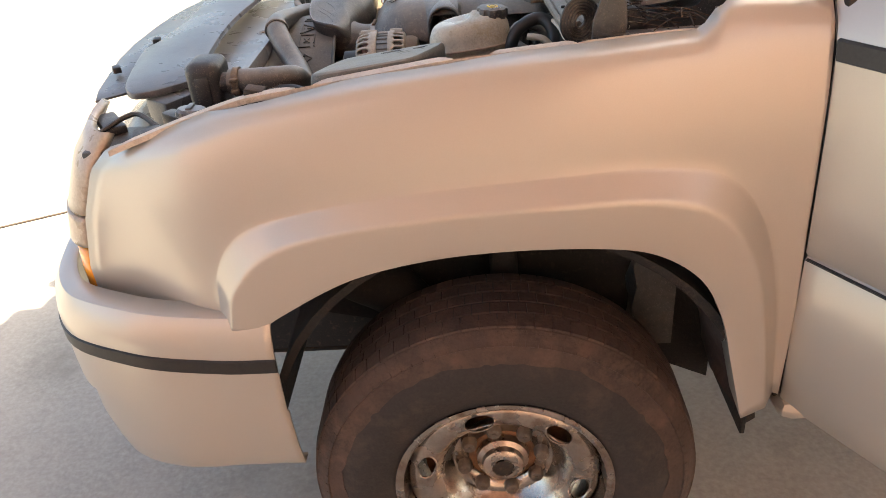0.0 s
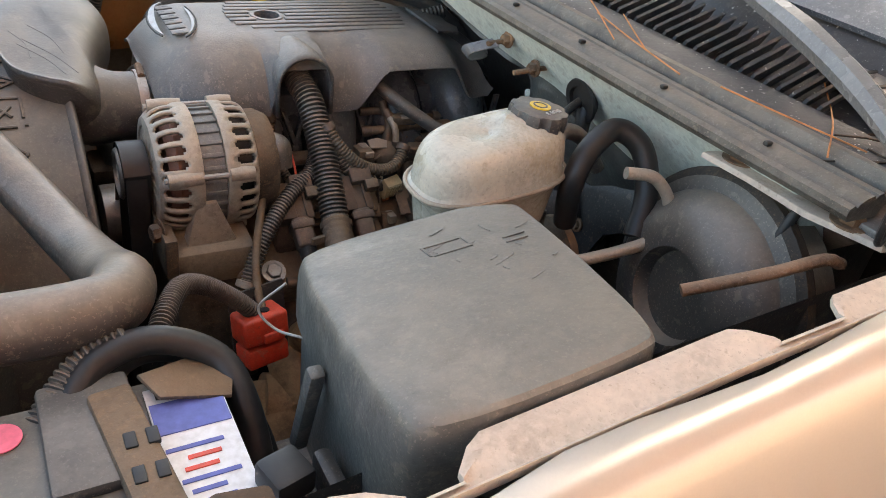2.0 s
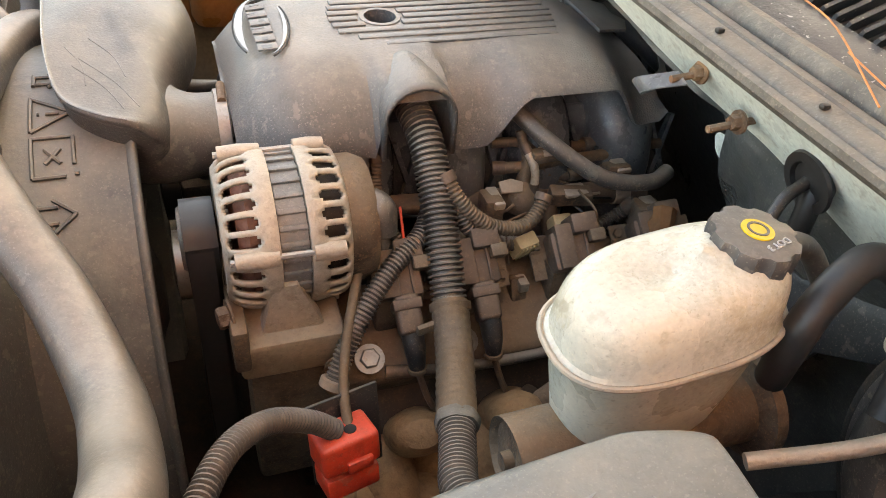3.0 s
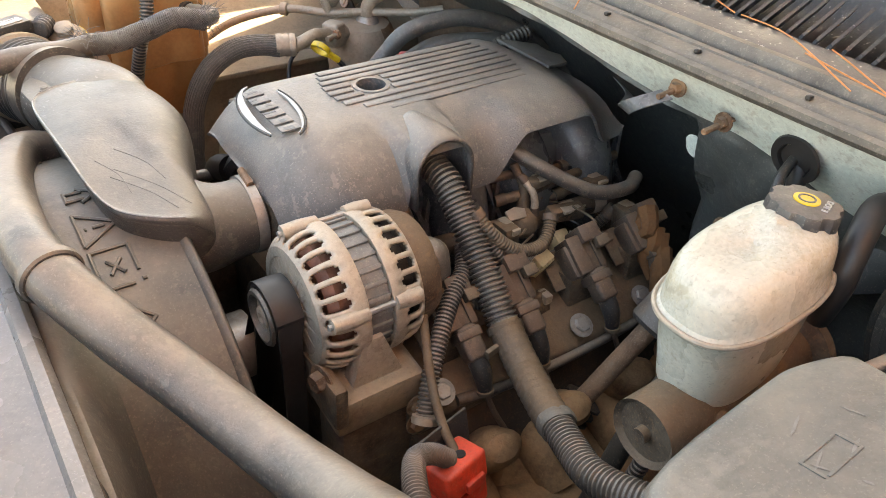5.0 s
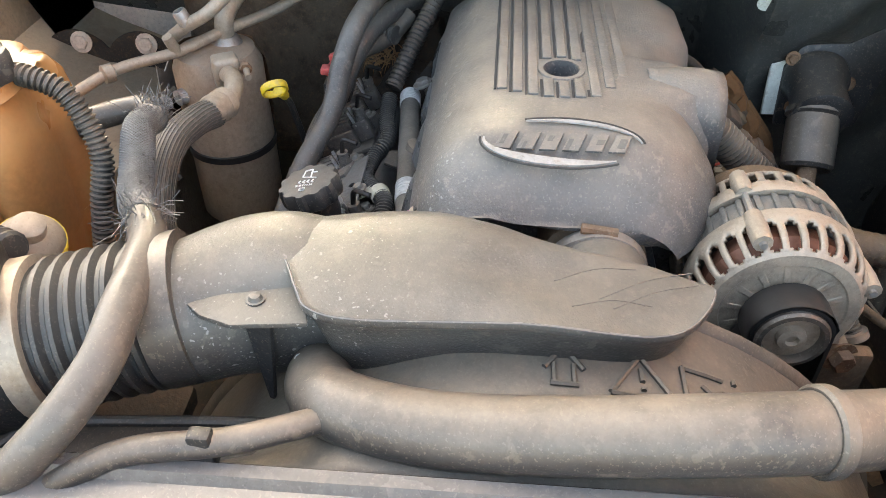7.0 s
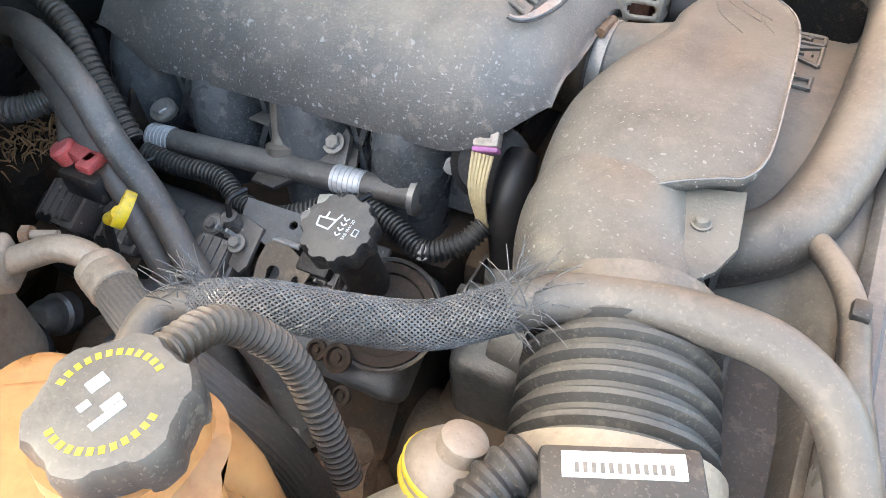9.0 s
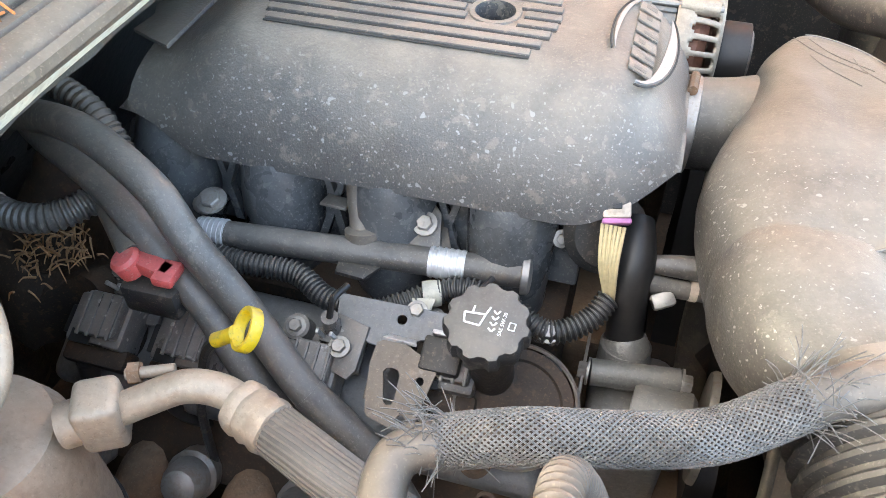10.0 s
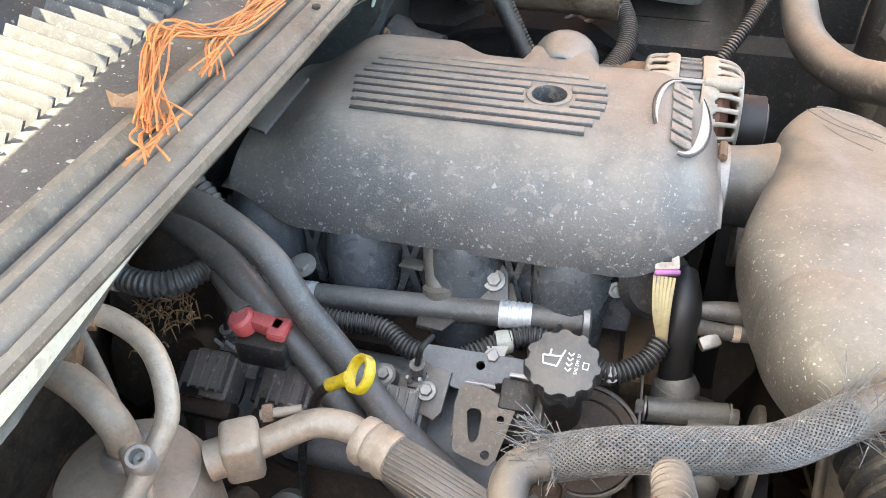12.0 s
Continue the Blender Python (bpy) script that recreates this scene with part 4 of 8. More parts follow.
def radiator_end():
    sup = thing("radiator_support", "dusty grey plastic radiator support cover with a bolt", "panel")
    bm = bmesh.new()
    rings = []
    for i in range(41):
        y = -0.62 + 1.24 * i / 40
        e = step(0.36, 0.60, abs(y))
        rings.append([Vector((x, y, z - 0.03 * e)) for x, z in ((-0.522, 0.925), (-0.524, 0.958), (-0.530, 0.966), (-0.540, 0.967), (-0.544, 0.960), (-0.575, 0.958), (-0.66, 0.955), (-0.74, 0.94), (-0.80, 0.905), (-0.82, 0.86), (-0.80, 0.85), (-0.60, 0.90))])
    bridge(bm, rings)
    part("cover_panel", bm, "support", sup, "grey plastic close-out panel")
    bolt((-0.570, -0.012, 0.957), (0, 0, 1), 0.006, 0.003, "rust", sup)
    part("bolt_rim", lathe([(0.0200, 0.0), (0.0190, 0.0022), (0.0165, 0.0026), (0.0140, 0.0012)], axes((-0.570, -0.012, 0.957), (0, 0, 1)), 28), "support", sup)
    part("bolt_well", lathe([(0.0142, 0.0014), (0.008, 0.0009), (0.0, 0.0009)], axes((-0.570, -0.012, 0.957), (0, 0, 1)), 24), "weather", sup, "dark disc in the bolt recess")
    # flat front panel and the tongue-shaped deflector over it
    low = [(-0.76, -0.49), (-0.813, -0.533), (-0.836, -0.463), (-0.881, -0.227), (-0.893, -0.09), (-0.893, 0.09), (-0.881, 0.227), (-0.836, 0.463), (-0.813, 0.533), (-0.70, 0.49), (-0.68, 0.0), (-0.70, -0.45)]
    part("front_panel", plate(low, 0.005, Matrix.Translation((0, 0, 0.966)), 0.002), "front", sup, "dark plastic panel behind the grille")
    tongue = [(p.x, p.y) for p in smooth([(-0.738, -0.540, 0), (-0.702, -0.582, 0), (-0.648, -0.556, 0), (-0.597, -0.495, 0), (-0.612, -0.40, 0), (-0.636, -0.20, 0), (-0.646, 0.0, 0), (-0.636, 0.20, 0), (-0.612, 0.40, 0), (-0.597, 0.495, 0),
              (-0.648, 0.556, 0), (-0.702, 0.582, 0), (-0.738, 0.540, 0), (-0.764, 0.453, 0), (-0.80, 0.26, 0), (-0.788, 0.17, 0), (-0.782, 0.0, 0), (-0.788, -0.17, 0), (-0.80, -0.26, 0), (-0.764, -0.453, 0)], 4, True)]
    part("deflector", plate(tongue, 0.014, Matrix.Translation((0, 0, 0.984)), 0.006), "front", sup, "faded dark plastic radiator deflector")
    part("pillar", box((0.07, 0.10, 0.16), Matrix.Translation((-0.635, -0.545, 0.90)) @ Matrix.Rotation(radians(-35), 4, "Z"), 0.006), "front", sup, "dusty brown deflector pillar")
    for x, y, turn in ((-0.80, -0.20, 0.3), (-0.815, -0.13, 0.2), (-0.655, -0.24, 0.1), (-0.83, -0.36, 0.5)):
        part("clip_slot", box((0.018, 0.030, 0.014), Matrix.Translation((x, y, 0.985)) @ Matrix.Rotation(turn, 4, "Z"), 0.003), "strip", sup)
    lamp = thing("headlamp_back", "black headlamp housing with clips behind the lamp", "lamp housing")
    for i, (p, s) in enumerate((((-0.66, -0.78, 0.955), (0.10, 0.12, 0.05)), ((-0.60, -0.80, 0.985), (0.05, 0.05, 0.03)), ((-0.70, -0.72, 0.985), (0.04, 0.10, 0.02)), ((-0.57, -0.72, 0.97), (0.03, 0.07, 0.06)))):
        part("housing", box(s, Matrix.Translation(p) @ Matrix.Rotation(0.3 * i, 4, "Z"), 0.006), "black", lamp)
    part("wire", tube([(-0.70, -0.78, 0.99), (-0.64, -0.74, 1.01), (-0.58, -0.77, 0.99), (-0.54, -0.70, 0.97)], 0.005, 8), "black", lamp)
    # radiator
    rad = thing("radiator", "dark upright radiator with a side tank", "radiator")
    part("core", box((0.05, 0.84, 0.55), Matrix.Translation((-0.545, 0.02, 0.66)), 0.006), "dark", rad)
    part("side_tank", box((0.07, 0.09, 0.60), Matrix.Translation((-0.545, -0.58, 0.76)), 0.02, segs=3), "black", rad)
    part("neck", tube([(-0.53, -0.597, 1.013), (-0.47, -0.597, 1.013)], 0.020, 16), "black", rad)
    part("bracket", box((0.03, 0.06, 0.10), Matrix.Translation((-0.545, -0.60, 0.985)), 0.006), "black", rad)
    # fan shroud: a square box that draws in to a round throat
    sh = thing("fan_shroud", "dusty dark fan shroud with moulded warning symbols", "fan shroud")
    rings = []
    cz, R = 0.640, 0.338
    for x, f in ((-0.524, 0.0), (-0.515, 0.0), (-0.505, 0.25), (-0.49, 0.80), (-0.478, 1.0), (-0.372, 1.0), (-0.366, 1.0)):
        ring = []
        for i in range(64):
            a = 2 * math.pi * i / 64
            c, s = math.cos(a), math.sin(a)
            k = max(abs(c) / 0.43, abs(s) / 0.315)
            sq = Vector((0, c / k, s / k))
            sq *= (1 - 0.07 * max(0, abs(c * s) * 2 - 0.75) * 4)
            rr = R + (0.008 if x == -0.366 else 0)
            ring.append(Vector((x, 0.02, cz)) + sq.lerp(Vector((0, c * rr, s * rr)), f))
        rings.append(ring)
    ob = part("throat", bridge(bmesh.new(), rings, False), "shroud", sh)
    mod = ob.modifiers.new("thickness", "SOLIDIFY")
    mod.thickness, mod.offset = 0.006, -1

    def on(x, y, lift=0.0):
        return Vector((x, y, cz + math.sqrt(max(0.0, (R + lift) ** 2 - (y - 0.02) ** 2))))

    def mark(lines, r=0.0022):
        for a, b in lines:
            part("moulded_mark", tube([on(*a, 0.001), on((a[0] + b[0]) / 2, (a[1] + b[1]) / 2, 0.001), on(*b, 0.001)], r, 6, 3), "shroud", sh)

    def arrow(x, y):
        mark((((x - 0.016, y + 0.007), (x + 0.002, y + 0.007)), ((x - 0.016, y - 0.007), (x + 0.002, y - 0.007)), ((x - 0.002, y + 0.014), (x + 0.018, y)), ((x - 0.002, y - 0.014), (x + 0.018, y)), ((x - 0.016, y + 0.010), (x - 0.016, y - 0.010))))

    arrow(-0.440, 0.003)
    x, y = -0.440, -0.053
    mark((((x - 0.018, y + 0.024), (x - 0.018, y - 0.024)), ((x - 0.018, y - 0.024), (x + 0.020, y)), ((x + 0.020, y), (x - 0.018, y + 0.024)), ((x - 0.004, y), (x + 0.008, y)), ((x - 0.012, y), (x - 0.010, y))))
    x, y = -0.440, -0.107
    mark((((x - 0.018, y + 0.022), (x - 0.018, y - 0.022)), ((x - 0.018, y - 0.022), (x + 0.012, y - 0.022)), ((x + 0.020, y - 0.010), (x + 0.020, y + 0.022)), ((x + 0.020, y + 0.022), (x - 0.018, y + 0.022)), ((x - 0.006, y - 0.008), (x + 0.008, y + 0.008)), ((x + 0.008, y - 0.008), (x - 0.006, y + 0.008)), ((x + 0.020, y - 0.020), (x + 0.024, y - 0.020))))
    arrow(-0.440, -0.164)
    fan = thing("engine_fan", "dark belt-driven fan inside the shroud", "fan")
    part("hub", lathe([(0.09, 0), (0.09, 0.05), (0.04, 0.07), (0, 0.07)], axes((-0.44, 0.02, 0.64), (1, 0, 0)), 24), "dark", fan)
    for i in range(9):
        m = Matrix.Translation((-0.42, 0.02, 0.64)) @ Matrix.Rotation(2 * math.pi * i / 9 + 0.2, 4, "X") @ Matrix.Translation((0, 0, 0.20)) @ Matrix.Rotation(radians(35), 4, "Z")
        part("blade", box((0.004, 0.10, 0.22), m, 0.001), "dark", fan)


radiator_end()


# ---- on the engine ----
def engine_cover():
    ob = thing("engine_cover", "dusty grey plastic engine cover with ribs and a silver badge", "engine cover")

    def bottom(x, side):
        if side > 0:
            return 0.926 + 0.030 * step(-0.17, -0.262, x) ** 1.3 + 0.03 * step(0.15, 0.23, x)
        arch = 0.056 * step(-0.005, 0.050, x) * (1 - step(0.150, 0.200, x))
        neck = 0.065 * step(-0.122, -0.116, x) * (1 - step(-0.048, -0.042, x))
        return 0.944 + 0.012 * step(-0.12, -0.17, x) - 0.020 * step(-0.17, -0.235, x) + arch + neck

    def section(x):
        drop = 0.062 * (max(0, -0.190 - x) / 0.074) ** 2.2 + 0.040 * step(0.125, 0.235, x)
        wide = 1 - 0.08 * step(0.15, 0.235, x)
        half = []
        for fy, fz in ((0.0, 1.0), (0.22, 0.998), (0.40, 0.985), (0.53, 0.945), (0.65, 0.865), (0.77, 0.73), (0.875, 0.52), (0.95, 0.28), (0.985, 0.12), (1.0, 0.0)):
            half.append((fy * wide, fz))
        nose = (max(0, -0.165 - x) / 0.099)
        row = []
        for side in (1, -1):
            zb, zt = bottom(x, side), 1.031 - drop
            zb = min(zb, zt - 0.012)
            rise = 0.15 * drop * step(-0.19, -0.264, x) if side > 0 else 0.0
            k = (0.143 if side > 0 else 0.158) * (1 - (0.32 * nose ** 3 if side > 0 else 0.30 * nose ** 2.4))
            pts = [Vector((x, side * y * k, zb + (zt - zb) * f + rise * min(1, y * k / 0.05))) for y, f in half]
            row += pts[::-1] if side > 0 else pts[1:]
        return row

    xs = [-0.264, -0.262, -0.258, -0.252, -0.245] + [-0.237 + 0.0079 * i for i in range(60)]
    rows = [section(x) for x in xs]
    # close the front face down to the neck arch, and the rear
    f0 = [Vector((-0.267 + 0.030 * step(-0.05, -0.13, p.y), p.y * 0.98, min(p.z, 0.964 + 0.008 * (1 - min(1, abs(p.y) / 0.07)) + 0.020 * step(0.02, 0.10, p.y) - 0.026 * step(-0.04, -0.10, p.y)))) for p in rows[0]]
    r0 = [Vector((0.240, p.y * 0.98, max(0.955, p.z - 0.03))) for p in rows[-1]]
    shell = part("shell", bridge(bmesh.new(), [f0] + rows + [r0], False, False), "cover", ob, "dusty grey cover shell")
    mod = shell.modifiers.new("thickness", "SOLIDIFY")
    mod.thickness, mod.offset = 0.004, -1
    carve(shell, [lathe([(0.0185, -0.05), (0.0185, 0.05)], Matrix.Translation((-0.084, -0.004, 1.03)), 32)])
    for f in shell.data.polygons:
        f.use_smooth = True
    shell.data.set_sharp_from_angle(angle=radians(38))
    part("hole_collar", lathe([(0.0245, 0.0), (0.0235, 0.002), (0.0185, 0.002), (0.0175, -0.045), (0.0190, -0.045), (0.0245, 0.0)], Matrix.Translation((-0.084, -0.004, 1.0305)), 32), "cover", ob)
    part("hole_floor", lathe([(0.0178, -0.045), (0.0, -0.044)], Matrix.Translation((-0.084, -0.004, 1.0305)), 24), "strip", ob)
    for i in range(9):
        y = -0.066 + 0.0152 * i
        front = -0.124 - 0.020 * math.sin(math.pi * (i + 0.5) / 9) + (0.034 if i == 0 else 0.014 if i == 1 else 0)
        back = 0.128 - 0.004 * abs(i - 4)
        spans = [(front, back)]
        if abs(y + 0.004) < 0.024:
            gap = math.sqrt(max(0, 0.027 ** 2 - (y + 0.004) ** 2))
            spans = [(front, -0.084 - gap), (-0.084 + gap, back)]
        for a, b in spans:
            if b - a > 0.012:
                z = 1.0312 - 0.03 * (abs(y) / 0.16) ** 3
                # dark strip that colours in the shade between two ribs
                part("groove_shade", box((b - a, 0.0026, 0.0012), Matrix.Translation(((a + b) / 2, y + 0.0068, z - 0.0006)), 0), "groove", ob)
                part("rib", box((b - a, 0.0102, 0.0042), Matrix.Translation(((a + b) / 2, y, z)), 0.0014), "cover", ob)
    # snout over the breather hose
    rings = []
    for k in range(9):
        f = k / 8
        y = -0.092 - 0.076 * f
        r = 0.010 + 0.028 * math.sqrt(min(1, f * 1.5 + 0.02))
        top = 1.0310 + 0.001 * f - 0.014 * max(0, f - 0.7)
        ring = [Vector((-0.082 - r, y, min(0.946, top - r)))]
        for i in range(13):
            a = math.pi * (1 - i / 12)
            ring.append(Vector((-0.082 + r * math.cos(a), y, top - r + r * math.sin(a))))
        ring.append(Vector((-0.082 + r, y, min(0.946, top - r))))
        rings.append(ring)
    sn = part("snout", bridge(bmesh.new(), rings, False, False), "cover", ob, "smooth snout over the breather hose")
    mod = sn.modifiers.new("thickness", "SOLIDIFY")
    mod.thickness, mod.offset = 0.004, 0
    # badge: two silver crescents and slanted raised bars
    badge = Matrix.Translation((-0.218, 0.0, 1.0262)) @ Matrix.Rotation(radians(-15), 4, "Y") @ Matrix.Rotation(radians(-90), 4, "Z")
    for start, sweep, thick, label in ((0.97, 0.76, 0.0095, "worn silver lower crescent"), (0.03, 0.62, 0.0042, "thin worn silver upper crescent")):
        outer = [(0.071 * math.cos(a), 0.028 * math.sin(a)) for a in (math.pi * (start + sweep * i / 22) for i in range(23))]
        inner = []
        for i in range(23):
            f = 1 - i / 22
            a, t = math.pi * (start + sweep * f), thick * math.sin(math.pi * min(1, 0.08 + f * (0.9 if start < 1 else 1.0))) ** 0.8
            inner.append(((0.071 - 0.5 * t) * math.cos(a), (0.028 - t) * math.sin(a)))
        part("badge_crescent", plate(outer + inner, 0.0020, badge, 0.0), "silver", ob, label)
        # the same painted groove shade, as a dark line round the crescent
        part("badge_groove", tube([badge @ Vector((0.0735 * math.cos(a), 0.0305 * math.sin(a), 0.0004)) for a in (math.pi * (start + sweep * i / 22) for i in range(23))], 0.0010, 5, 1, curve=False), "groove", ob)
    for i in range(6):
        x = -0.058 + 0.0202 * i
        part("badge_bar", plate([(x - 0.003, -0.0105), (x + 0.0115, -0.0105), (x + 0.0195, 0.0105), (x + 0.005, 0.0105)], 0.0021, badge, 0.0008), "cover", ob)
        slot = ((0.0045, -0.006, 0.0095, 0.0075), (0.006, -0.0125, 0.0095, -0.002), (0.005, 0.000, 0.011, 0.0075), (0.003, -0.0125, 0.008, 0.004), (0.009, -0.003, 0.017, 0.004), (0.008, -0.007, 0.016, 0.006))[i]
        k = 0.38
        slot = (slot[0] * 0.85, slot[1] * 0.84, slot[2] * 0.85, slot[3] * 0.84)
        part("badge_slot", plate([(x + slot[0] + k * slot[1], slot[1]), (x + slot[2] + k * slot[1], slot[1]), (x + slot[2] + k * slot[3], slot[3]), (x + slot[0] + k * slot[3], slot[3])], 0.0024, badge, 0.0), "heater", ob)
    # ragged rear tongue
    part("tongue", plate([(0.0, -0.06), (0.045, -0.05), (0.06, -0.02), (0.05, 0.0), (0.055, 0.03), (0.02, 0.05), (0.0, 0.06)], 0.004, Matrix.Translation((0.195, 0.035, 1.004)) @ Matrix.Rotation(radians(8), 4, "Y"), 0.001), "cover", ob)


engine_cover()


def resonator():
    """One moulded duct: elbow from the bellows, flat-topped box, nose turned down into the neck."""
    ob = thing("air_resonator", "dusty grey plastic air resonator box with a side tab", "air duct")
    # rows: inner (rear) edge, outer (front) edge, top, bottom, squareness
    rows = [((-0.346, 0.333), (-0.454, 0.291), 1.022, 0.908, 2.0), ((-0.338, 0.312), (-0.446, 0.270), 1.022, 0.908, 2.0), ((-0.318, 0.290), (-0.434, 0.246), 1.022, 0.905, 2.1), ((-0.304, 0.262), (-0.426, 0.224), 1.023, 0.902, 2.3),
            ((-0.296, 0.226), (-0.420, 0.202), 1.021, 0.900, 2.5), ((-0.297, 0.186), (-0.416, 0.180), 1.014, 0.900, 2.6), ((-0.302, 0.140), (-0.416, 0.140), 1.004, 0.900, 3.2),
            ((-0.310, 0.095), (-0.416, 0.090), 1.004, 0.900, 3.2), ((-0.320, 0.055), (-0.416, 0.040), 1.004, 0.897, 3.2), ((-0.328, 0.030), (-0.416, -0.006), 0.998, 0.892, 3.0),
            ((-0.322, 0.012), (-0.410, -0.050), 0.990, 0.886, 2.8), ((-0.312, 0.004), (-0.380, -0.085), 0.980, 0.880, 2.5), ((-0.300, 0.000), (-0.345, -0.094), 0.974, 0.877, 2.2),
            ((-0.288, 0.002), (-0.306, -0.088), 0.969, 0.877, 2.05), ((-0.262, 0.006), (-0.264, -0.082), 0.967, 0.878, 2.0)]
    table = [smooth([(a[0], a[1], 0) for a, b, t, u, q in rows], 6), smooth([(b[0], b[1], 0) for a, b, t, u, q in rows], 6), smooth([(t, u, q) for a, b, t, u, q in rows], 6)]
    rings = []
    for inner, outer, (top, low, sq) in zip(*table):
        mid, half, zc, zh = (inner + outer) / 2, (outer - inner) / 2, (top + low) / 2, (top - low) / 2
        ring = []
        for i in range(48):
            a = 2 * math.pi * i / 48
            c, s = math.cos(a), math.sin(a)
            p = mid + half * math.copysign(abs(c) ** (2 / sq), c)
            ring.append(Vector((p.x, p.y, zc + zh * math.copysign(abs(s) ** (2 / sq), s))))
        rings.append(ring)
    part("body", bridge(bmesh.new(), rings), "reso", ob, "dusty resonator duct turning down into its neck")
    # upper shell: rolled over softly towards the engine, sharp-lipped in front; z holds the softness
    leaf = smooth([(-0.372, 0.222, 0.2), (-0.352, 0.268, 0.8), (-0.318, 0.262, 1), (-0.295, 0.205, 1), (-0.284, 0.120, 1), (-0.300, 0.050, 1), (-0.318, 0.000, 1), (-0.325, -0.048, 1), (-0.326, -0.078, 0.95), (-0.337, -0.102, 0.6),
                   (-0.360, -0.115, 0.1), (-0.392, -0.104, 0), (-0.423, -0.074, 0), (-0.437, -0.018, 0), (-0.444, 0.088, 0), (-0.446, 0.154, 0), (-0.438, 0.184, 0), (-0.420, 0.196, 0)], 6, True)
    core = Vector((-0.378, 0.085, 0))
    rows_of = []
    for grow, hard, sink in ((0.15, 1.0245, 0), (0.4, 1.0243, 0), (0.6, 1.0238, 0), (0.75, 1.0230, 0), (0.86, 1.0222, 0), (0.92, 1.0216, 0), (0.95, 1.0213, 0), (0.968, 1.0214, 0), (0.982, 1.0224, 0), (0.993, 1.0220, 0),
                             (1.0, 1.0200, 0), (1.0, 1.0165, 0.0), (0.998, 1.0125, 0.003), (0.995, 1.008, 0.006), (0.99, 0.985, 0.012), (0.985, 0.955, 0.020), (0.975, 0.930, 0.034), (0.96, 0.908, 0.056)):
        ring = []
        under = len(rows_of) - 10
        for p in leaf:
            w = min(1, max(0, p.z))
            q = core + (Vector((p.x, p.y, 0)) - core) * grow
            q -= (q - core).normalized() * sink * (1 - 0.6 * w)
            soft = 0.955 + 0.0695 * (1 - grow ** 2.7) ** (1 / 2.7) if under <= 0 else 0.955 - 0.0075 * under
            z = hard * (1 - w) + soft * w
            fall = (0.029 * step(0.045, -0.125, p.y * grow) + 0.004 * step(-0.40, -0.455, q.x)) * (1 - 0.35 * w)
            ring.append(Vector((q.x, q.y, z - fall)))
        rows_of.append(ring)
    part("lid", bridge(bmesh.new(), rows_of), "reso", ob, "smooth dusty leaf-shaped upper shell with a front lip")
    part("lid_rim", tube([p + Vector((0, 0, 0.0005)) for p in rows_of[9][61:] + rows_of[9][:3]], 0.0010, 6, 1, curve=False), "support", ob, "pale edge line along the lip")
    tab = plate([(-0.372, 0.205), (-0.405, 0.283), (-0.419, 0.285), (-0.438, 0.262), (-0.446, 0.238), (-0.440, 0.184), (-0.40, 0.195)], 0.004, Matrix.Translation((0, 0, 1.003)), 0.001)
    part("tab", tab, "reso", ob, "flat mounting tab with a pin")
    part("pin", lathe([(0.007, 0), (0.007, 0.0015), (0.0055, 0.002), (0.004, 0.005), (0, 0.006)], Matrix.Translation((-0.420, 0.226, 1.007)), 16), "reso", ob)
    part("leg", plate([(-0.012, 0), (0.012, 0), (0.002, -0.085), (-0.002, -0.085)], 0.004, Matrix.Translation((-0.437, 0.222, 1.004)) @ Matrix.Rotation(radians(70), 4, "Z") @ Matrix.Rotation(radians(90), 4, "X"), 0.0), "black", ob)
    for xa, ya, xb, yb in ((-0.405, -0.020, -0.352, -0.098), (-0.412, -0.030, -0.366, -0.100), (-0.395, 0.012, -0.362, -0.052), (-0.418, 0.0, -0.400, -0.060)):
        def on_lid(x, y):
            reach = math.hypot(x - core.x, (y - core.y) * 0.35) / 0.075
            return Vector((x, y, 1.0222 - 0.0262 * step(0.045, -0.125, y) - 0.002 * min(1, reach)))
        mid = ((xa + xb) / 2 + 0.006, (ya + yb) / 2)
        part("crease", tube([on_lid(xa, ya), on_lid(*mid), on_lid(xb, yb)], 0.0005, 5), "reso", ob)
    part("clamp", lathe([(0.0445, -0.007), (0.0475, -0.006), (0.0475, 0.006), (0.0445, 0.007)], axes((-0.272, -0.038, 0.922), (1, 0, 0)), 36), "steel", ob, "steel hose clamp")
    part("clamp_screw", tube([(-0.271, -0.052, 0.968), (-0.269, -0.020, 0.971)], 0.0048, 8), "rust", ob)


resonator()


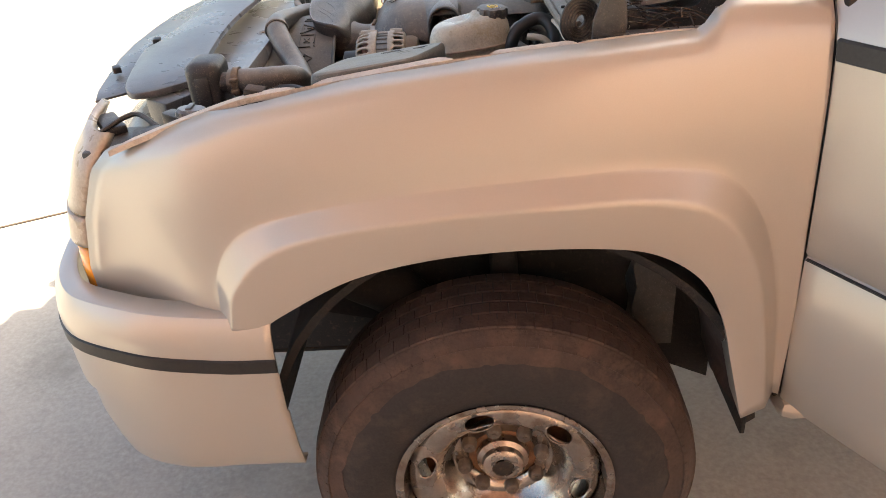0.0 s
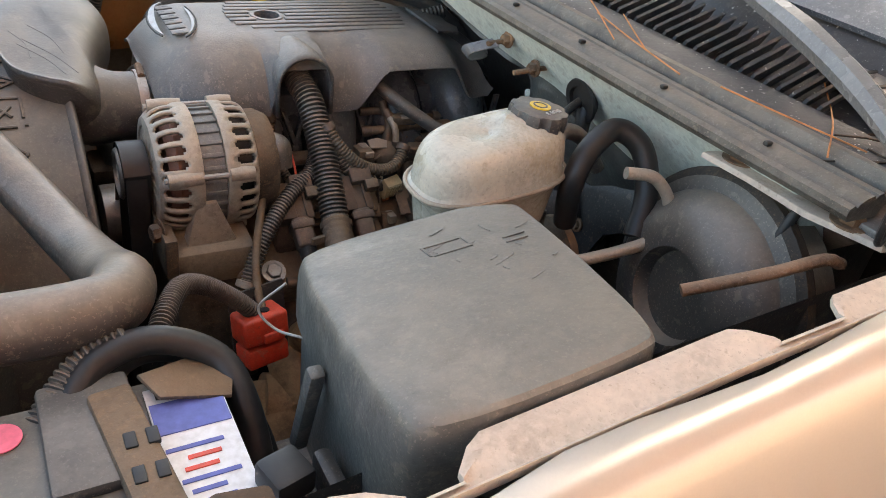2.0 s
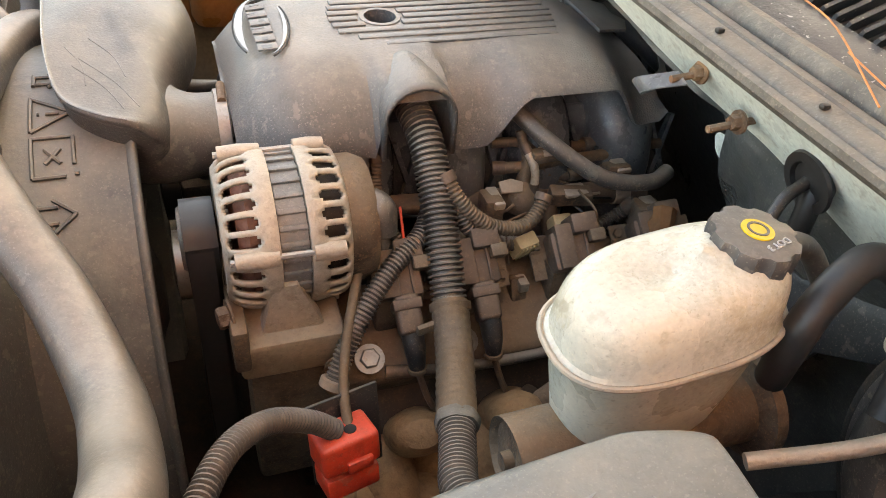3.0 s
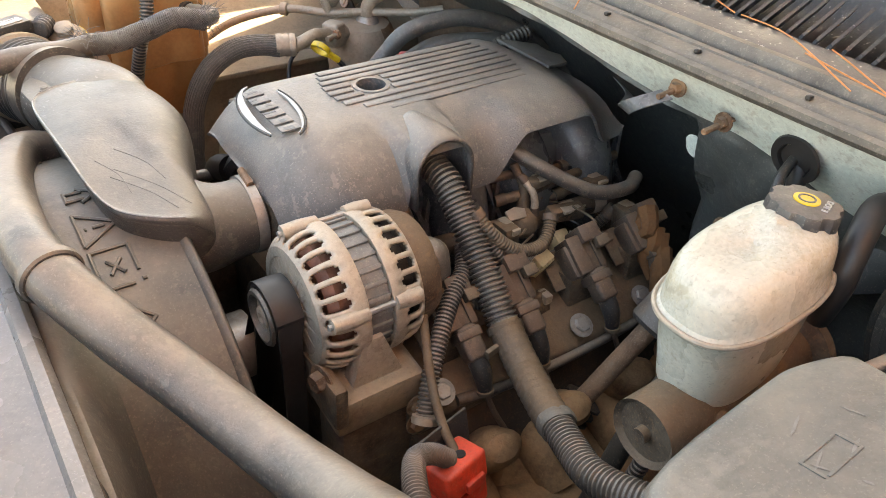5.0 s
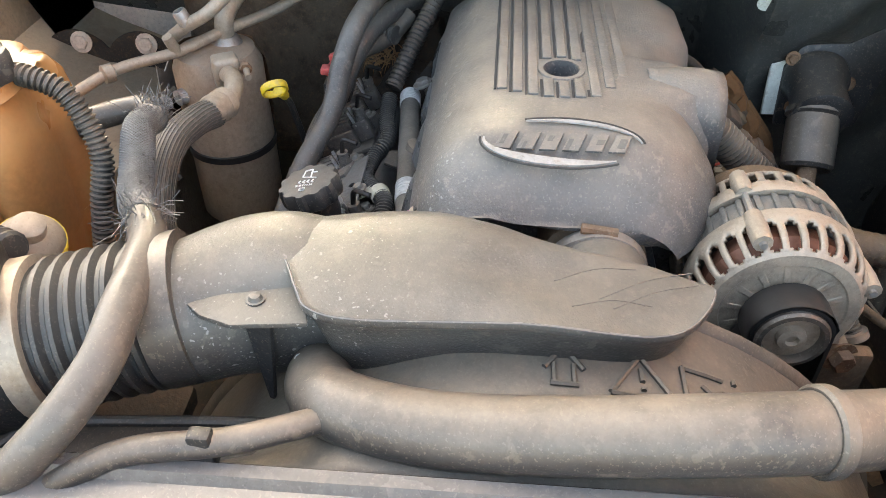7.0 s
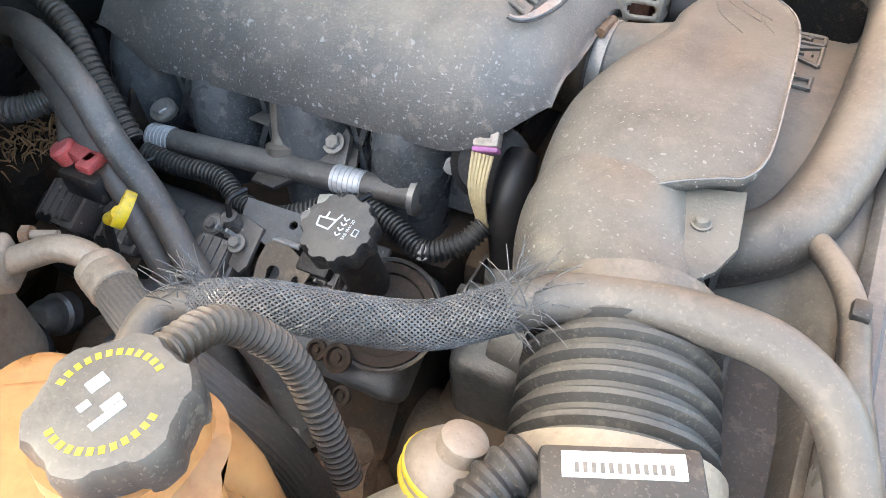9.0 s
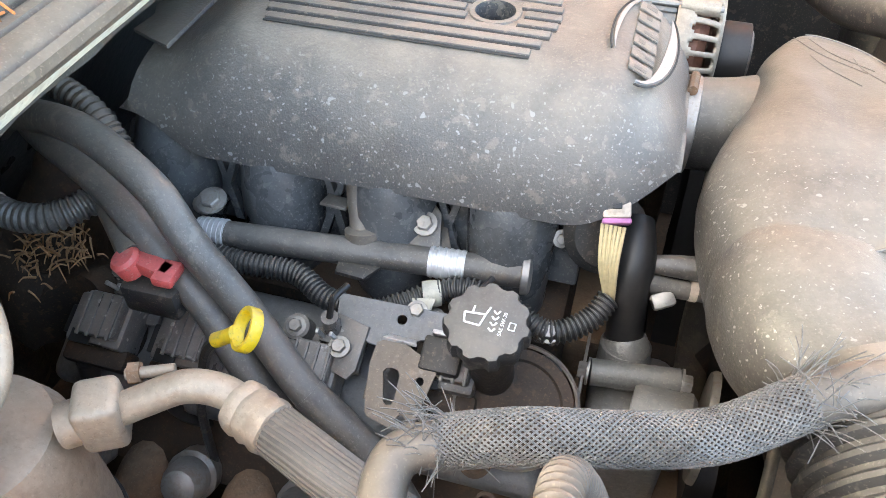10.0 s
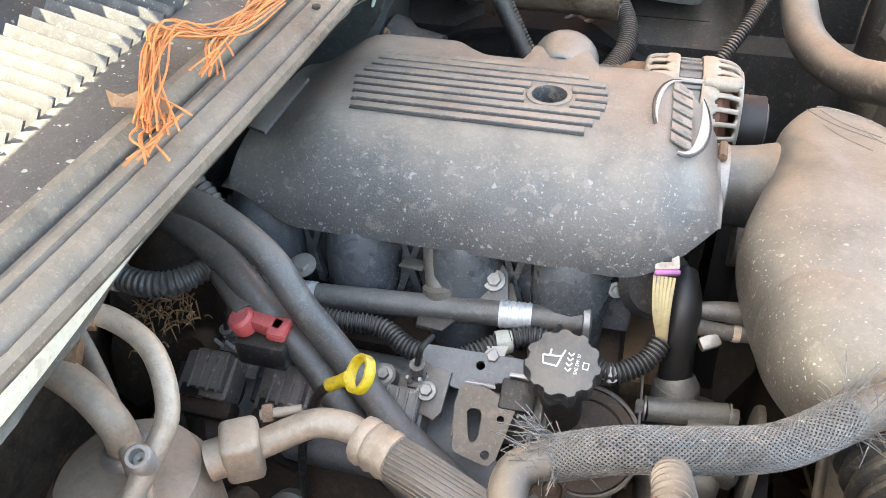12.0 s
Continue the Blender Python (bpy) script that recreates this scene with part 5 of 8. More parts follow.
def throttle():
    ob = thing("throttle_body", "dark throttle body with clamp under the engine cover", "throttle body")
    part("bore", lathe([(0.044, 0), (0.050, 0.004), (0.050, 0.09), (0.040, 0.095)], axes((-0.262, -0.036, 0.922), (1, 0, 0)), 28), "cast", ob)
    part("motor_cover", lathe([(0.036, 0), (0.038, 0.012), (0.030, 0.02), (0, 0.021)], axes((-0.214, 0.105, 0.895), (-0.3, 0.8, 0.5)), 24), "black", ob)
    for a in (0.4, 2.5, 4.6):
        bolt(Vector((-0.214, 0.118, 0.905)) + Vector((0.036 * math.cos(a), 0.012 * math.sin(a), -0.034 * math.sin(a))), (-0.3, 0.8, 0.5), 0.005, 0.004, "steel", ob)
    c = thing("wiring_plug", "pale grey sensor plug with tan wires and a magenta seal", "plug")
    body = Matrix.Translation((-0.222, 0.128, 0.943)) @ Matrix.Rotation(radians(-40), 4, "X") @ Matrix.Rotation(radians(10), 4, "Z")
    part("plug", box((0.023, 0.018, 0.014), body, 0.002), "lip", c)
    part("slot", box((0.008, 0.008, 0.008), body @ Matrix.Translation((0, -0.002, 0.005)), 0.001), "strip", c)
    part("seal", box((0.024, 0.005, 0.013), body @ Matrix.Translation((0, 0.0115, 0)), 0.002), "pink", c, "magenta plug seal")
    for k in range(6):
        dx = -0.009 + 0.0036 * k
        part("wire", tube([(-0.222 + dx, 0.140, 0.934), (-0.224 + dx * 0.8, 0.158, 0.908), (-0.229 + dx * 0.5, 0.162, 0.880), (-0.231 + dx * 0.4, 0.160, 0.866)], 0.0017, 7), "wire", c)


throttle()


def alternator():
    c = Vector((-0.232, -0.203, 0.908))
    ob = thing("alternator", "oxidised cast alternator with slotted housing and a ribbed pulley", "alternator")
    ax = axes(c, (-1, 0, 0))
    part("rotor", lathe([(0.058, -0.060), (0.060, 0.026), (0.03, 0.030), (0, 0.030)], ax, 32), "dark", ob)
    part("winding", lathe([(0.055, 0.020), (0.067, 0.024), (0.068, 0.040), (0.060, 0.050), (0.050, 0.050)], ax, 40), "copper", ob, "copper windings behind the slots")
    part("stator", lathe([(0.064, -0.014), (0.0735, -0.013), (0.0735, 0.013), (0.064, 0.014)], ax, 72), "greycast", ob, "laminated steel stator")

    def bell(name, rows, slots, label):
        """A slotted casting: a turned grid with openings, thickened inwards. slots: (first row, last row, count, open steps of 6)."""
        bm, seg = bmesh.new(), 168
        grid = [[bm.verts.new(ax @ Vector((r * math.cos(2 * math.pi * k / seg), r * math.sin(2 * math.pi * k / seg), z))) for k in range(seg)] for r, z in rows]
        for i in range(len(rows) - 1):
            for k in range(seg):
                if any(lo <= i < hi and (k % (seg // count)) < wide + (0 if lo < i < hi - 1 else -1) and (k % (seg // count)) >= (0 if lo < i < hi - 1 else 1) for lo, hi, count, wide in slots):
                    continue
                bm.faces.new((grid[i][k], grid[i][(k + 1) % seg], grid[i + 1][(k + 1) % seg], grid[i + 1][k]))
        shell = part(name, bm, "alu", ob, label)
        mod = shell.modifiers.new("thickness", "SOLIDIFY")
        mod.thickness, mod.offset = 0.0042, -1
        return shell

    bell("front_housing", [(0.0725, 0.0135), (0.079, 0.014), (0.0805, 0.018), (0.0805, 0.027), (0.0795, 0.031), (0.0790, 0.034), (0.0785, 0.040), (0.0770, 0.048), (0.0740, 0.055), (0.0705, 0.0595), (0.0675, 0.0615),
          (0.060, 0.0625), (0.0535, 0.063), (0.0515, 0.0632), (0.046, 0.0635), (0.040, 0.064), (0.0345, 0.0645), (0.030, 0.0652), (0.022, 0.066)],
         ((4, 10, 28, 4), (12, 17, 14, 8)), "chalky cast front housing with cooling slots")
    bell("rear_housing", [(0.0725, -0.0135), (0.079, -0.014), (0.0805, -0.018), (0.0800, -0.027), (0.0790, -0.030), (0.0785, -0.034), (0.0780, -0.042), (0.0760, -0.049), (0.0735, -0.0525), (0.068, -0.055), (0.060, -0.056)],
         ((3, 8, 28, 4),), "brown dusty rear housing with cooling slots")
    part("slot_rim", lathe([(0.0685, 0.0612), (0.0655, 0.0640), (0.0555, 0.0648), (0.0540, 0.0632)], ax, 64), "alu", ob, "flat chalky ring on the face")
    for a in (0.30, 2.0, 3.6, 5.2):
        for z0, z1 in ((-0.046, -0.016), (0.016, 0.056)):
            part("ear", tube([ax @ Vector((0.077 * math.cos(a), 0.077 * math.sin(a), z)) for z in (z0, (z0 + z1) / 2, z1)], [0.008, 0.0095, 0.0085], 10, 3), "alu", ob)
        part("through_bolt", tube([ax @ Vector((0.077 * math.cos(a), 0.077 * math.sin(a), z)) for z in (-0.045, 0.060)], 0.0034, 8, 2), "steel", ob)
    for i in range(30):
        a = 2 * math.pi * i / 30
        part("stator_tooth", box((0.005, 0.0055, 0.027), ax @ Matrix.Rotation(a, 4, "Z") @ Matrix.Translation((0.0738, 0, 0)), 0.001), "greycast", ob)
    part("end_cap", lathe([(0.066, -0.050), (0.066, -0.072), (0.060, -0.084), (0.030, -0.088), (0, -0.088)], ax, 32), "cast", ob, "grey rear end cap")
    rib = [(0.020, 0.070), (0.031, 0.071)]
    for k in range(6):
        rib += [(0.031, 0.0725 + 0.0040 * k), (0.028, 0.0745 + 0.0040 * k)]
    rib += [(0.032, 0.098), (0.030, 0.101), (0.026, 0.1015), (0.024, 0.092), (0.014, 0.091)]
    part("pulley", lathe(rib, ax, 40), "plain_steel", ob, "worn ribbed steel pulley")
    part("pulley_dish", lathe([(0.0245, 0.093), (0.018, 0.0915), (0.013, 0.092), (0.012, 0.099), (0.006, 0.100), (0.005, 0.096), (0.0, 0.096)], ax, 28), "can", ob, "bronze pulley centre and nut")
    belt = thing("drive_belt", "black ribbed drive belt running down from the alternator", "belt")
    loop = [(-0.090, 0.60), (-0.165, 0.80), (-0.1735, 0.895)] + [(-0.203 + 0.0325 * math.cos(t), 0.908 + 0.0325 * math.sin(t)) for t in (math.pi * (0.05 + 0.9 * k / 10) for k in range(11))] + [(-0.2355, 0.895), (-0.236, 0.80), (-0.225, 0.60)]
    strip = []
    for i, (y, z) in enumerate(loop):
        a, b = loop[max(i - 1, 0)], loop[min(i + 1, len(loop) - 1)]
        t = Vector((0, b[0] - a[0], b[1] - a[1])).normalized()
        o = Vector((0, t.z, -t.y)) * 0.0035
        p = Vector((-0.316, y, z))
        strip.append([p + o - Vector((0.012, 0, 0)), p + o + Vector((0.012, 0, 0)), p + Vector((0.012, 0, 0)), p - Vector((0.012, 0, 0))])
    part("belt", bridge(bmesh.new(), strip), "strip", belt)
    part("terminal_boot", tube([(-0.150, -0.222, 0.945), (-0.142, -0.238, 0.940), (-0.140, -0.246, 0.915)], [0.011, 0.015, 0.013], 12), "plain_steel", ob, "tan rubber terminal boot")
    br = thing("alternator_bracket", "rusty cast alternator bracket with bolts", "bracket")
    part("block", box((0.105, 0.065, 0.055), Matrix.Translation((-0.242, -0.262, 0.815)) @ Matrix.Rotation(radians(8), 4, "X"), 0.006), "leather", br)
    part("arm", plate([(-0.03, -0.05), (0.045, -0.05), (0.012, 0.03), (-0.012, 0.03)], 0.02, Matrix.Translation((-0.245, -0.262, 0.868)) @ Matrix.Rotation(radians(90), 4, "X"), 0.003), "alu", br)
    part("lower_arm", box((0.016, 0.075, 0.055), Matrix.Translation((-0.292, -0.262, 0.835)), 0.004), "cast", br)
    bolt((-0.298, -0.268, 0.858), (-1, -0.2, 0), 0.010, 0.012, "rust", br)
    for z in (0.79, 0.762):
        bolt((-0.20, -0.298, z), (0, -1, 0.1), 0.008, 0.008, "rust", br)
    part("casting", box((0.11, 0.06, 0.20), Matrix.Translation((-0.232, -0.255, 0.70)), 0.008), "cast", br)
    belt = thing("drive_belt", "black ribbed drive belt running down from the pulley", "belt")
    loop, low = [], Vector((0, -0.06, 0.52))
    top = Vector((0, c.y, c.z))
    for i in range(14):
        a = math.pi * i / 13 - 0.35
        loop.append(Vector((-0.312, top.y + 0.038 * math.cos(a), top.z + 0.038 * math.sin(a))))
    for i in range(14):
        a = math.pi + math.pi * i / 13 - 0.35
        loop.append(Vector((-0.312, low.y + 0.09 * math.cos(a), low.z + 0.09 * math.sin(a))))
    rings = [[p + Vector((dx, 0, 0)) + (p - (top if p.z > 0.75 else low)).normalized() * t for dx, t in ((-0.013, 0.0), (0.013, 0.0), (0.013, 0.0045), (-0.013, 0.0045))] for p in loop + loop[:1]]
    part("belt", bridge(bmesh.new(), rings, False), "strip", belt)
    part("crank_pulley", lathe([(0.088, -0.02), (0.088, 0.02), (0.06, 0.022), (0, 0.022)], axes((-0.312, low.y, low.z), (-1, 0, 0)), 36), "dark", belt)
    part("idler", lathe([(0.040, -0.014), (0.040, 0.014), (0.02, 0.016), (0, 0.016)], axes((-0.330, -0.115, 0.80), (-1, 0, 0)), 28), "steel", belt)


alternator()


def radiator_hose():
    ob = thing("radiator_hose", "thick dusty upper radiator hose with a rubber band and clamp", "hose")
    path = [(-0.335, 0.145, 0.880), (-0.39, 0.178, 0.915), (-0.438, 0.182, 0.945), (-0.474, 0.160, 0.962), (-0.495, 0.095, 0.970), (-0.505, 0.01, 0.984), (-0.508, -0.08, 0.998), (-0.500, -0.15, 0.998), (-0.470, -0.22, 0.972),
            (-0.430, -0.30, 0.945), (-0.397, -0.40, 0.938), (-0.383, -0.48, 0.962), (-0.380, -0.55, 0.998), (-0.398, -0.592, 1.011), (-0.445, -0.600, 1.013), (-0.497, -0.597, 1.013)]
    part("hose", tube(path, 0.0257, 22, 8), "rubber", ob, "dusty grey-brown moulded rubber hose")
    along, face = Vector((-0.75, -0.5, 0.37)).normalized(), Vector((0.1, 0.55, 0.83))
    side = face.cross(along).normalized()
    letters = Matrix((along, side, along.cross(side))).transposed().to_4x4()
    letters.translation = Vector((-0.445, 0.190, 0.9700))
    writing("hose_text", "C1P EPDM", letters, 0.0080, "white", ob, 0.0003)
    part("band", lathe([(0.0272, -0.006), (0.0295, -0.004), (0.0295, 0.004), (0.0272, 0.006)], axes((-0.4995, -0.152, 0.9978), (0.22, -1, -0.15)), 32), "rubber", ob)
    part("clamp", lathe([(0.0275, -0.007), (0.0292, -0.006), (0.0292, 0.006), (0.0275, 0.007)], axes((-0.482, -0.598, 1.013), (1, 0, 0)), 30), "cast", ob, "brown spring hose clamp")
    for dz in (-0.010, 0.012):
        part("clamp_tang", box((0.016, 0.012, 0.008), Matrix.Translation((-0.482, -0.627, 1.013 + dz)), 0.002), "cast", ob)
    v = thing("vent_hose", "thin grey overflow hose clipped to the radiator cover", "hose")
    part("hose", tube([(-0.46, 0.135, 0.950), (-0.495, 0.175, 0.968), (-0.520, 0.225, 0.975), (-0.530, 0.285, 0.972), (-0.545, 0.330, 0.955), (-0.55, 0.36, 0.92)], 0.0095, 12), "rubber", v)
    part("clip", box((0.012, 0.016, 0.034), Matrix.Translation((-0.524, 0.238, 0.972)), 0.003), "black", v)


radiator_hose()


def breather_hose():
    ob = thing("corrugated_conduit", "dusty corrugated conduit running from the engine cover to the fuse box", "conduit")
    part("conduit", tube([(-0.080, -0.115, 0.985), (-0.076, -0.165, 0.968), (-0.075, -0.205, 0.933), (-0.078, -0.25, 0.893), (-0.082, -0.295, 0.852)], 0.0190, 20, 10, 0.0058, 0.22), "rubber", ob, "ribbed dusty conduit")
    part("tie", lathe([(0.0195, -0.005), (0.0215, -0.004), (0.0215, 0.004), (0.0195, 0.005)], axes((-0.082, -0.298, 0.849), (-0.1, -0.7, -0.6)), 24), "cast", ob)
    part("tie_tail", box((0.05, 0.006, 0.010), Matrix.Translation((-0.098, -0.312, 0.842)) @ Matrix.Rotation(0.2, 4, "Z"), 0.001), "cast", ob)
    part("taped_run", tube([(-0.082, -0.295, 0.852), (-0.092, -0.345, 0.833), (-0.108, -0.395, 0.833), (-0.120, -0.430, 0.838)], 0.0195, 20, 8, 0.010, 0.03), "cast", ob, "grey tape-wrapped conduit")
    part("lower_conduit", tube([(-0.119, -0.428, 0.838), (-0.134, -0.47, 0.846), (-0.146, -0.51, 0.858), (-0.140, -0.56, 0.876), (-0.11, -0.63, 0.90)], 0.0170, 20, 10, 0.0050, 0.16), "rubber", ob)
    part("torn_tape", lathe([(0.0198, -0.006), (0.0208, -0.002), (0.0204, 0.004), (0.0190, 0.007)], axes((-0.120, -0.431, 0.838), (-0.3, -0.95, 0.15)), 22, wave=lambda a, r: 1 + 0.05 * math.sin(3 * a) + 0.03 * math.sin(8 * a)), "weather", ob, "torn end of the tape")
    two = thing("branch_conduit", "thin corrugated wiring conduit beside the valve cover", "conduit")
    part("conduit", tube([(-0.078, -0.205, 0.905), (-0.096, -0.231, 0.893), (-0.130, -0.256, 0.882), (-0.162, -0.282, 0.862), (-0.190, -0.307, 0.833), (-0.209, -0.327, 0.802)], 0.0108, 14, 8, 0.0046, 0.2), "rubber", two)
    part("end_ring", lathe([(0.011, -0.005), (0.015, -0.004), (0.015, 0.004), (0.011, 0.005)], axes((-0.2095, -0.328, 0.801), (-0.4, -0.4, -0.8)), 20), "can", two)
    part("boot", tube([(-0.178, -0.205, 0.945), (-0.166, -0.211, 0.949), (-0.158, -0.218, 0.944), (-0.158, -0.228, 0.932), (-0.161, -0.240, 0.922)], [0.0125, 0.0130, 0.0130, 0.0125, 0.0110], 16), "cast", two, "tan rubber terminal boot")
    part("lead", tube([(-0.161, -0.238, 0.924), (-0.164, -0.246, 0.908), (-0.172, -0.264, 0.878), (-0.196, -0.318, 0.840), (-0.206, -0.356, 0.815), (-0.208, -0.385, 0.800)], 0.0052, 10), "cast", two)


breather_hose()


def red_junction():
    ob = thing("red_terminal_box", "red plastic terminal cover with cables", "terminal box")
    m = Matrix.Translation((-0.214, -0.392, 0.785)) @ Matrix.Rotation(radians(12), 4, "Z") @ Matrix.Rotation(radians(-12), 4, "X")
    part("lid", box((0.058, 0.040, 0.036), m @ Matrix.Translation((0, 0, 0.004)), 0.005, segs=3), "red", ob)
    part("base", box((0.054, 0.036, 0.026), m @ Matrix.Translation((0, 0, -0.032)), 0.004, segs=2), "red", ob)
    part("catch", box((0.026, 0.006, 0.012), m @ Matrix.Translation((0.006, -0.022, -0.006)), 0.002), "red", ob)
    part("entry", lathe([(0.006, 0), (0.006, 0.001), (0, 0.001)], m @ Matrix.Translation((0.006, -0.004, 0.0222)), 14), "strip", ob)
    part("back_plate", box((0.075, 0.004, 0.10), m @ Matrix.Translation((0.012, 0.026, -0.01)), 0.002), "black", ob)
    part("cable", tube([(-0.222, -0.388, 0.808), (-0.246, -0.395, 0.838), (-0.283, -0.42, 0.882), (-0.318, -0.47, 0.925), (-0.345, -0.53, 0.945), (-0.37, -0.59, 0.945)], 0.0108, 14, 8, 0.005, 0.22), "conduit", ob)


red_junction()


def reservoir():
    ob = thing("brake_fluid_reservoir", "aged white plastic brake fluid reservoir with a black cap", "reservoir")
    c = Vector((-0.021, -0.522, 0))
    rings = []
    for s, z in ((0.50, 0.930), (0.72, 0.934), (0.80, 0.948), (0.90, 0.990), (0.96, 1.020), (1.02, 1.026), (1.055, 1.029), (1.055, 1.033), (1.0, 1.037), (0.985, 1.052), (0.965, 1.061), (0.93, 1.069), (0.88, 1.0755), (0.80, 1.0805), (0.68, 1.0838), (0.52, 1.0858), (0.3, 1.087), (0.1, 1.0872)):
        ring = []
        for i in range(48):
            a = 2 * math.pi * i / 48
            cx, sy = math.cos(a), math.sin(a)
            x = 0.0815 * math.copysign(abs(cx) ** 0.80, cx)
            y = 0.047 * math.copysign(abs(sy) ** 0.80, sy) * (1 - 0.10 * cx * (cx < 0))
            tilt = 0.12 * x + 0.006
            ring.append(c + Vector((x * s, y * s, z + tilt * (0.4 + 0.6 * step(0.96, 1.08, z)))))
        rings.append(ring)
    part("tank", bridge(bmesh.new(), rings), "tank", ob, "stained milky white tank")
    part("seam", tube([p + (p - Vector((c.x, c.y, p.z))) * 0.010 for p in rings[7] + rings[7][:1]], 0.0024, 8, 1, curve=False), "acpipe", ob, "tan moulded seam rib")
    cap = axes((0.026, -0.522, 1.088), (0.06, 0, 1)) @ Matrix.Scale(0.88, 4)
    lid = part("cap", lathe([(0.024, -0.006), (0.032, -0.002), (0.0335, 0.004), (0.0335, 0.016), (0.032, 0.021), (0.027, 0.0225), (0, 0.0235)], cap, 64, wave=lambda a, r: 1 + (0.045 * (1 if math.cos(8 * a) > -0.2 else -1) if r > 0.030 else 0)), "cap", ob, "black scalloped filler cap")
    part("emblem", lathe([(0.0125, 0.0232), (0.0125, 0.0245), (0.0, 0.0245)], cap, 24), "yellow", lid, "yellow cap emblem")
    part("emblem_ring", lathe([(0.0085, 0.0246), (0.0085, 0.0252), (0.0065, 0.0252), (0.0065, 0.0246), (0.0085, 0.0246)], cap, 24), "cap", lid)
    writing("cap_text", "DOT 3", cap @ Matrix.Translation((0, -0.0, 0.0238)) @ Matrix.Rotation(radians(108), 4, "Z") @ Matrix.Translation((0, 0.0185, 0)), 0.0085, "silver", lid)
    mc = thing("brake_master_cylinder", "grimy cast master cylinder below the reservoir", "master cylinder")
    part("body", lathe([(0.0, -0.0035), (0.007, -0.004), (0.0075, 0.004), (0.028, 0.005), (0.033, 0.0), (0.034, 0.05), (0.030, 0.06), (0.030, 0.20), (0.045, 0.205), (0.045, 0.215)], axes((-0.126, -0.531, 0.925), (1, 0, 0)), 32), "cast", mc)
    part("port", tube([(-0.06, -0.555, 0.93), (-0.062, -0.60, 0.925)], 0.010, 10), "cast", mc)
    part("brake_pipe", tube([(-0.085, -0.556, 0.915), (-0.10, -0.60, 0.890), (-0.08, -0.63, 0.87), (-0.03, -0.63, 0.84)], 0.004, 8), "steel", mc)
    part("brake_pipe", tube([(-0.11, -0.556, 0.905), (-0.13, -0.585, 0.885), (-0.12, -0.62, 0.87), (-0.06, -0.64, 0.83)], 0.004, 8), "alu", mc)
    for k in range(5):
        part("plug_wire", tube([(-0.065 - 0.004 * k, -0.57, 0.900), (-0.08 - 0.006 * k, -0.61, 0.895 + 0.004 * k), (-0.05 - 0.01 * k, -0.65, 0.885)], 0.003, 6), "wire" if k % 2 else "strip", mc)
    part("sensor_plug", box((0.045, 0.030, 0.026), Matrix.Translation((-0.055, -0.605, 0.895)), 0.004), "black", mc)


reservoir()


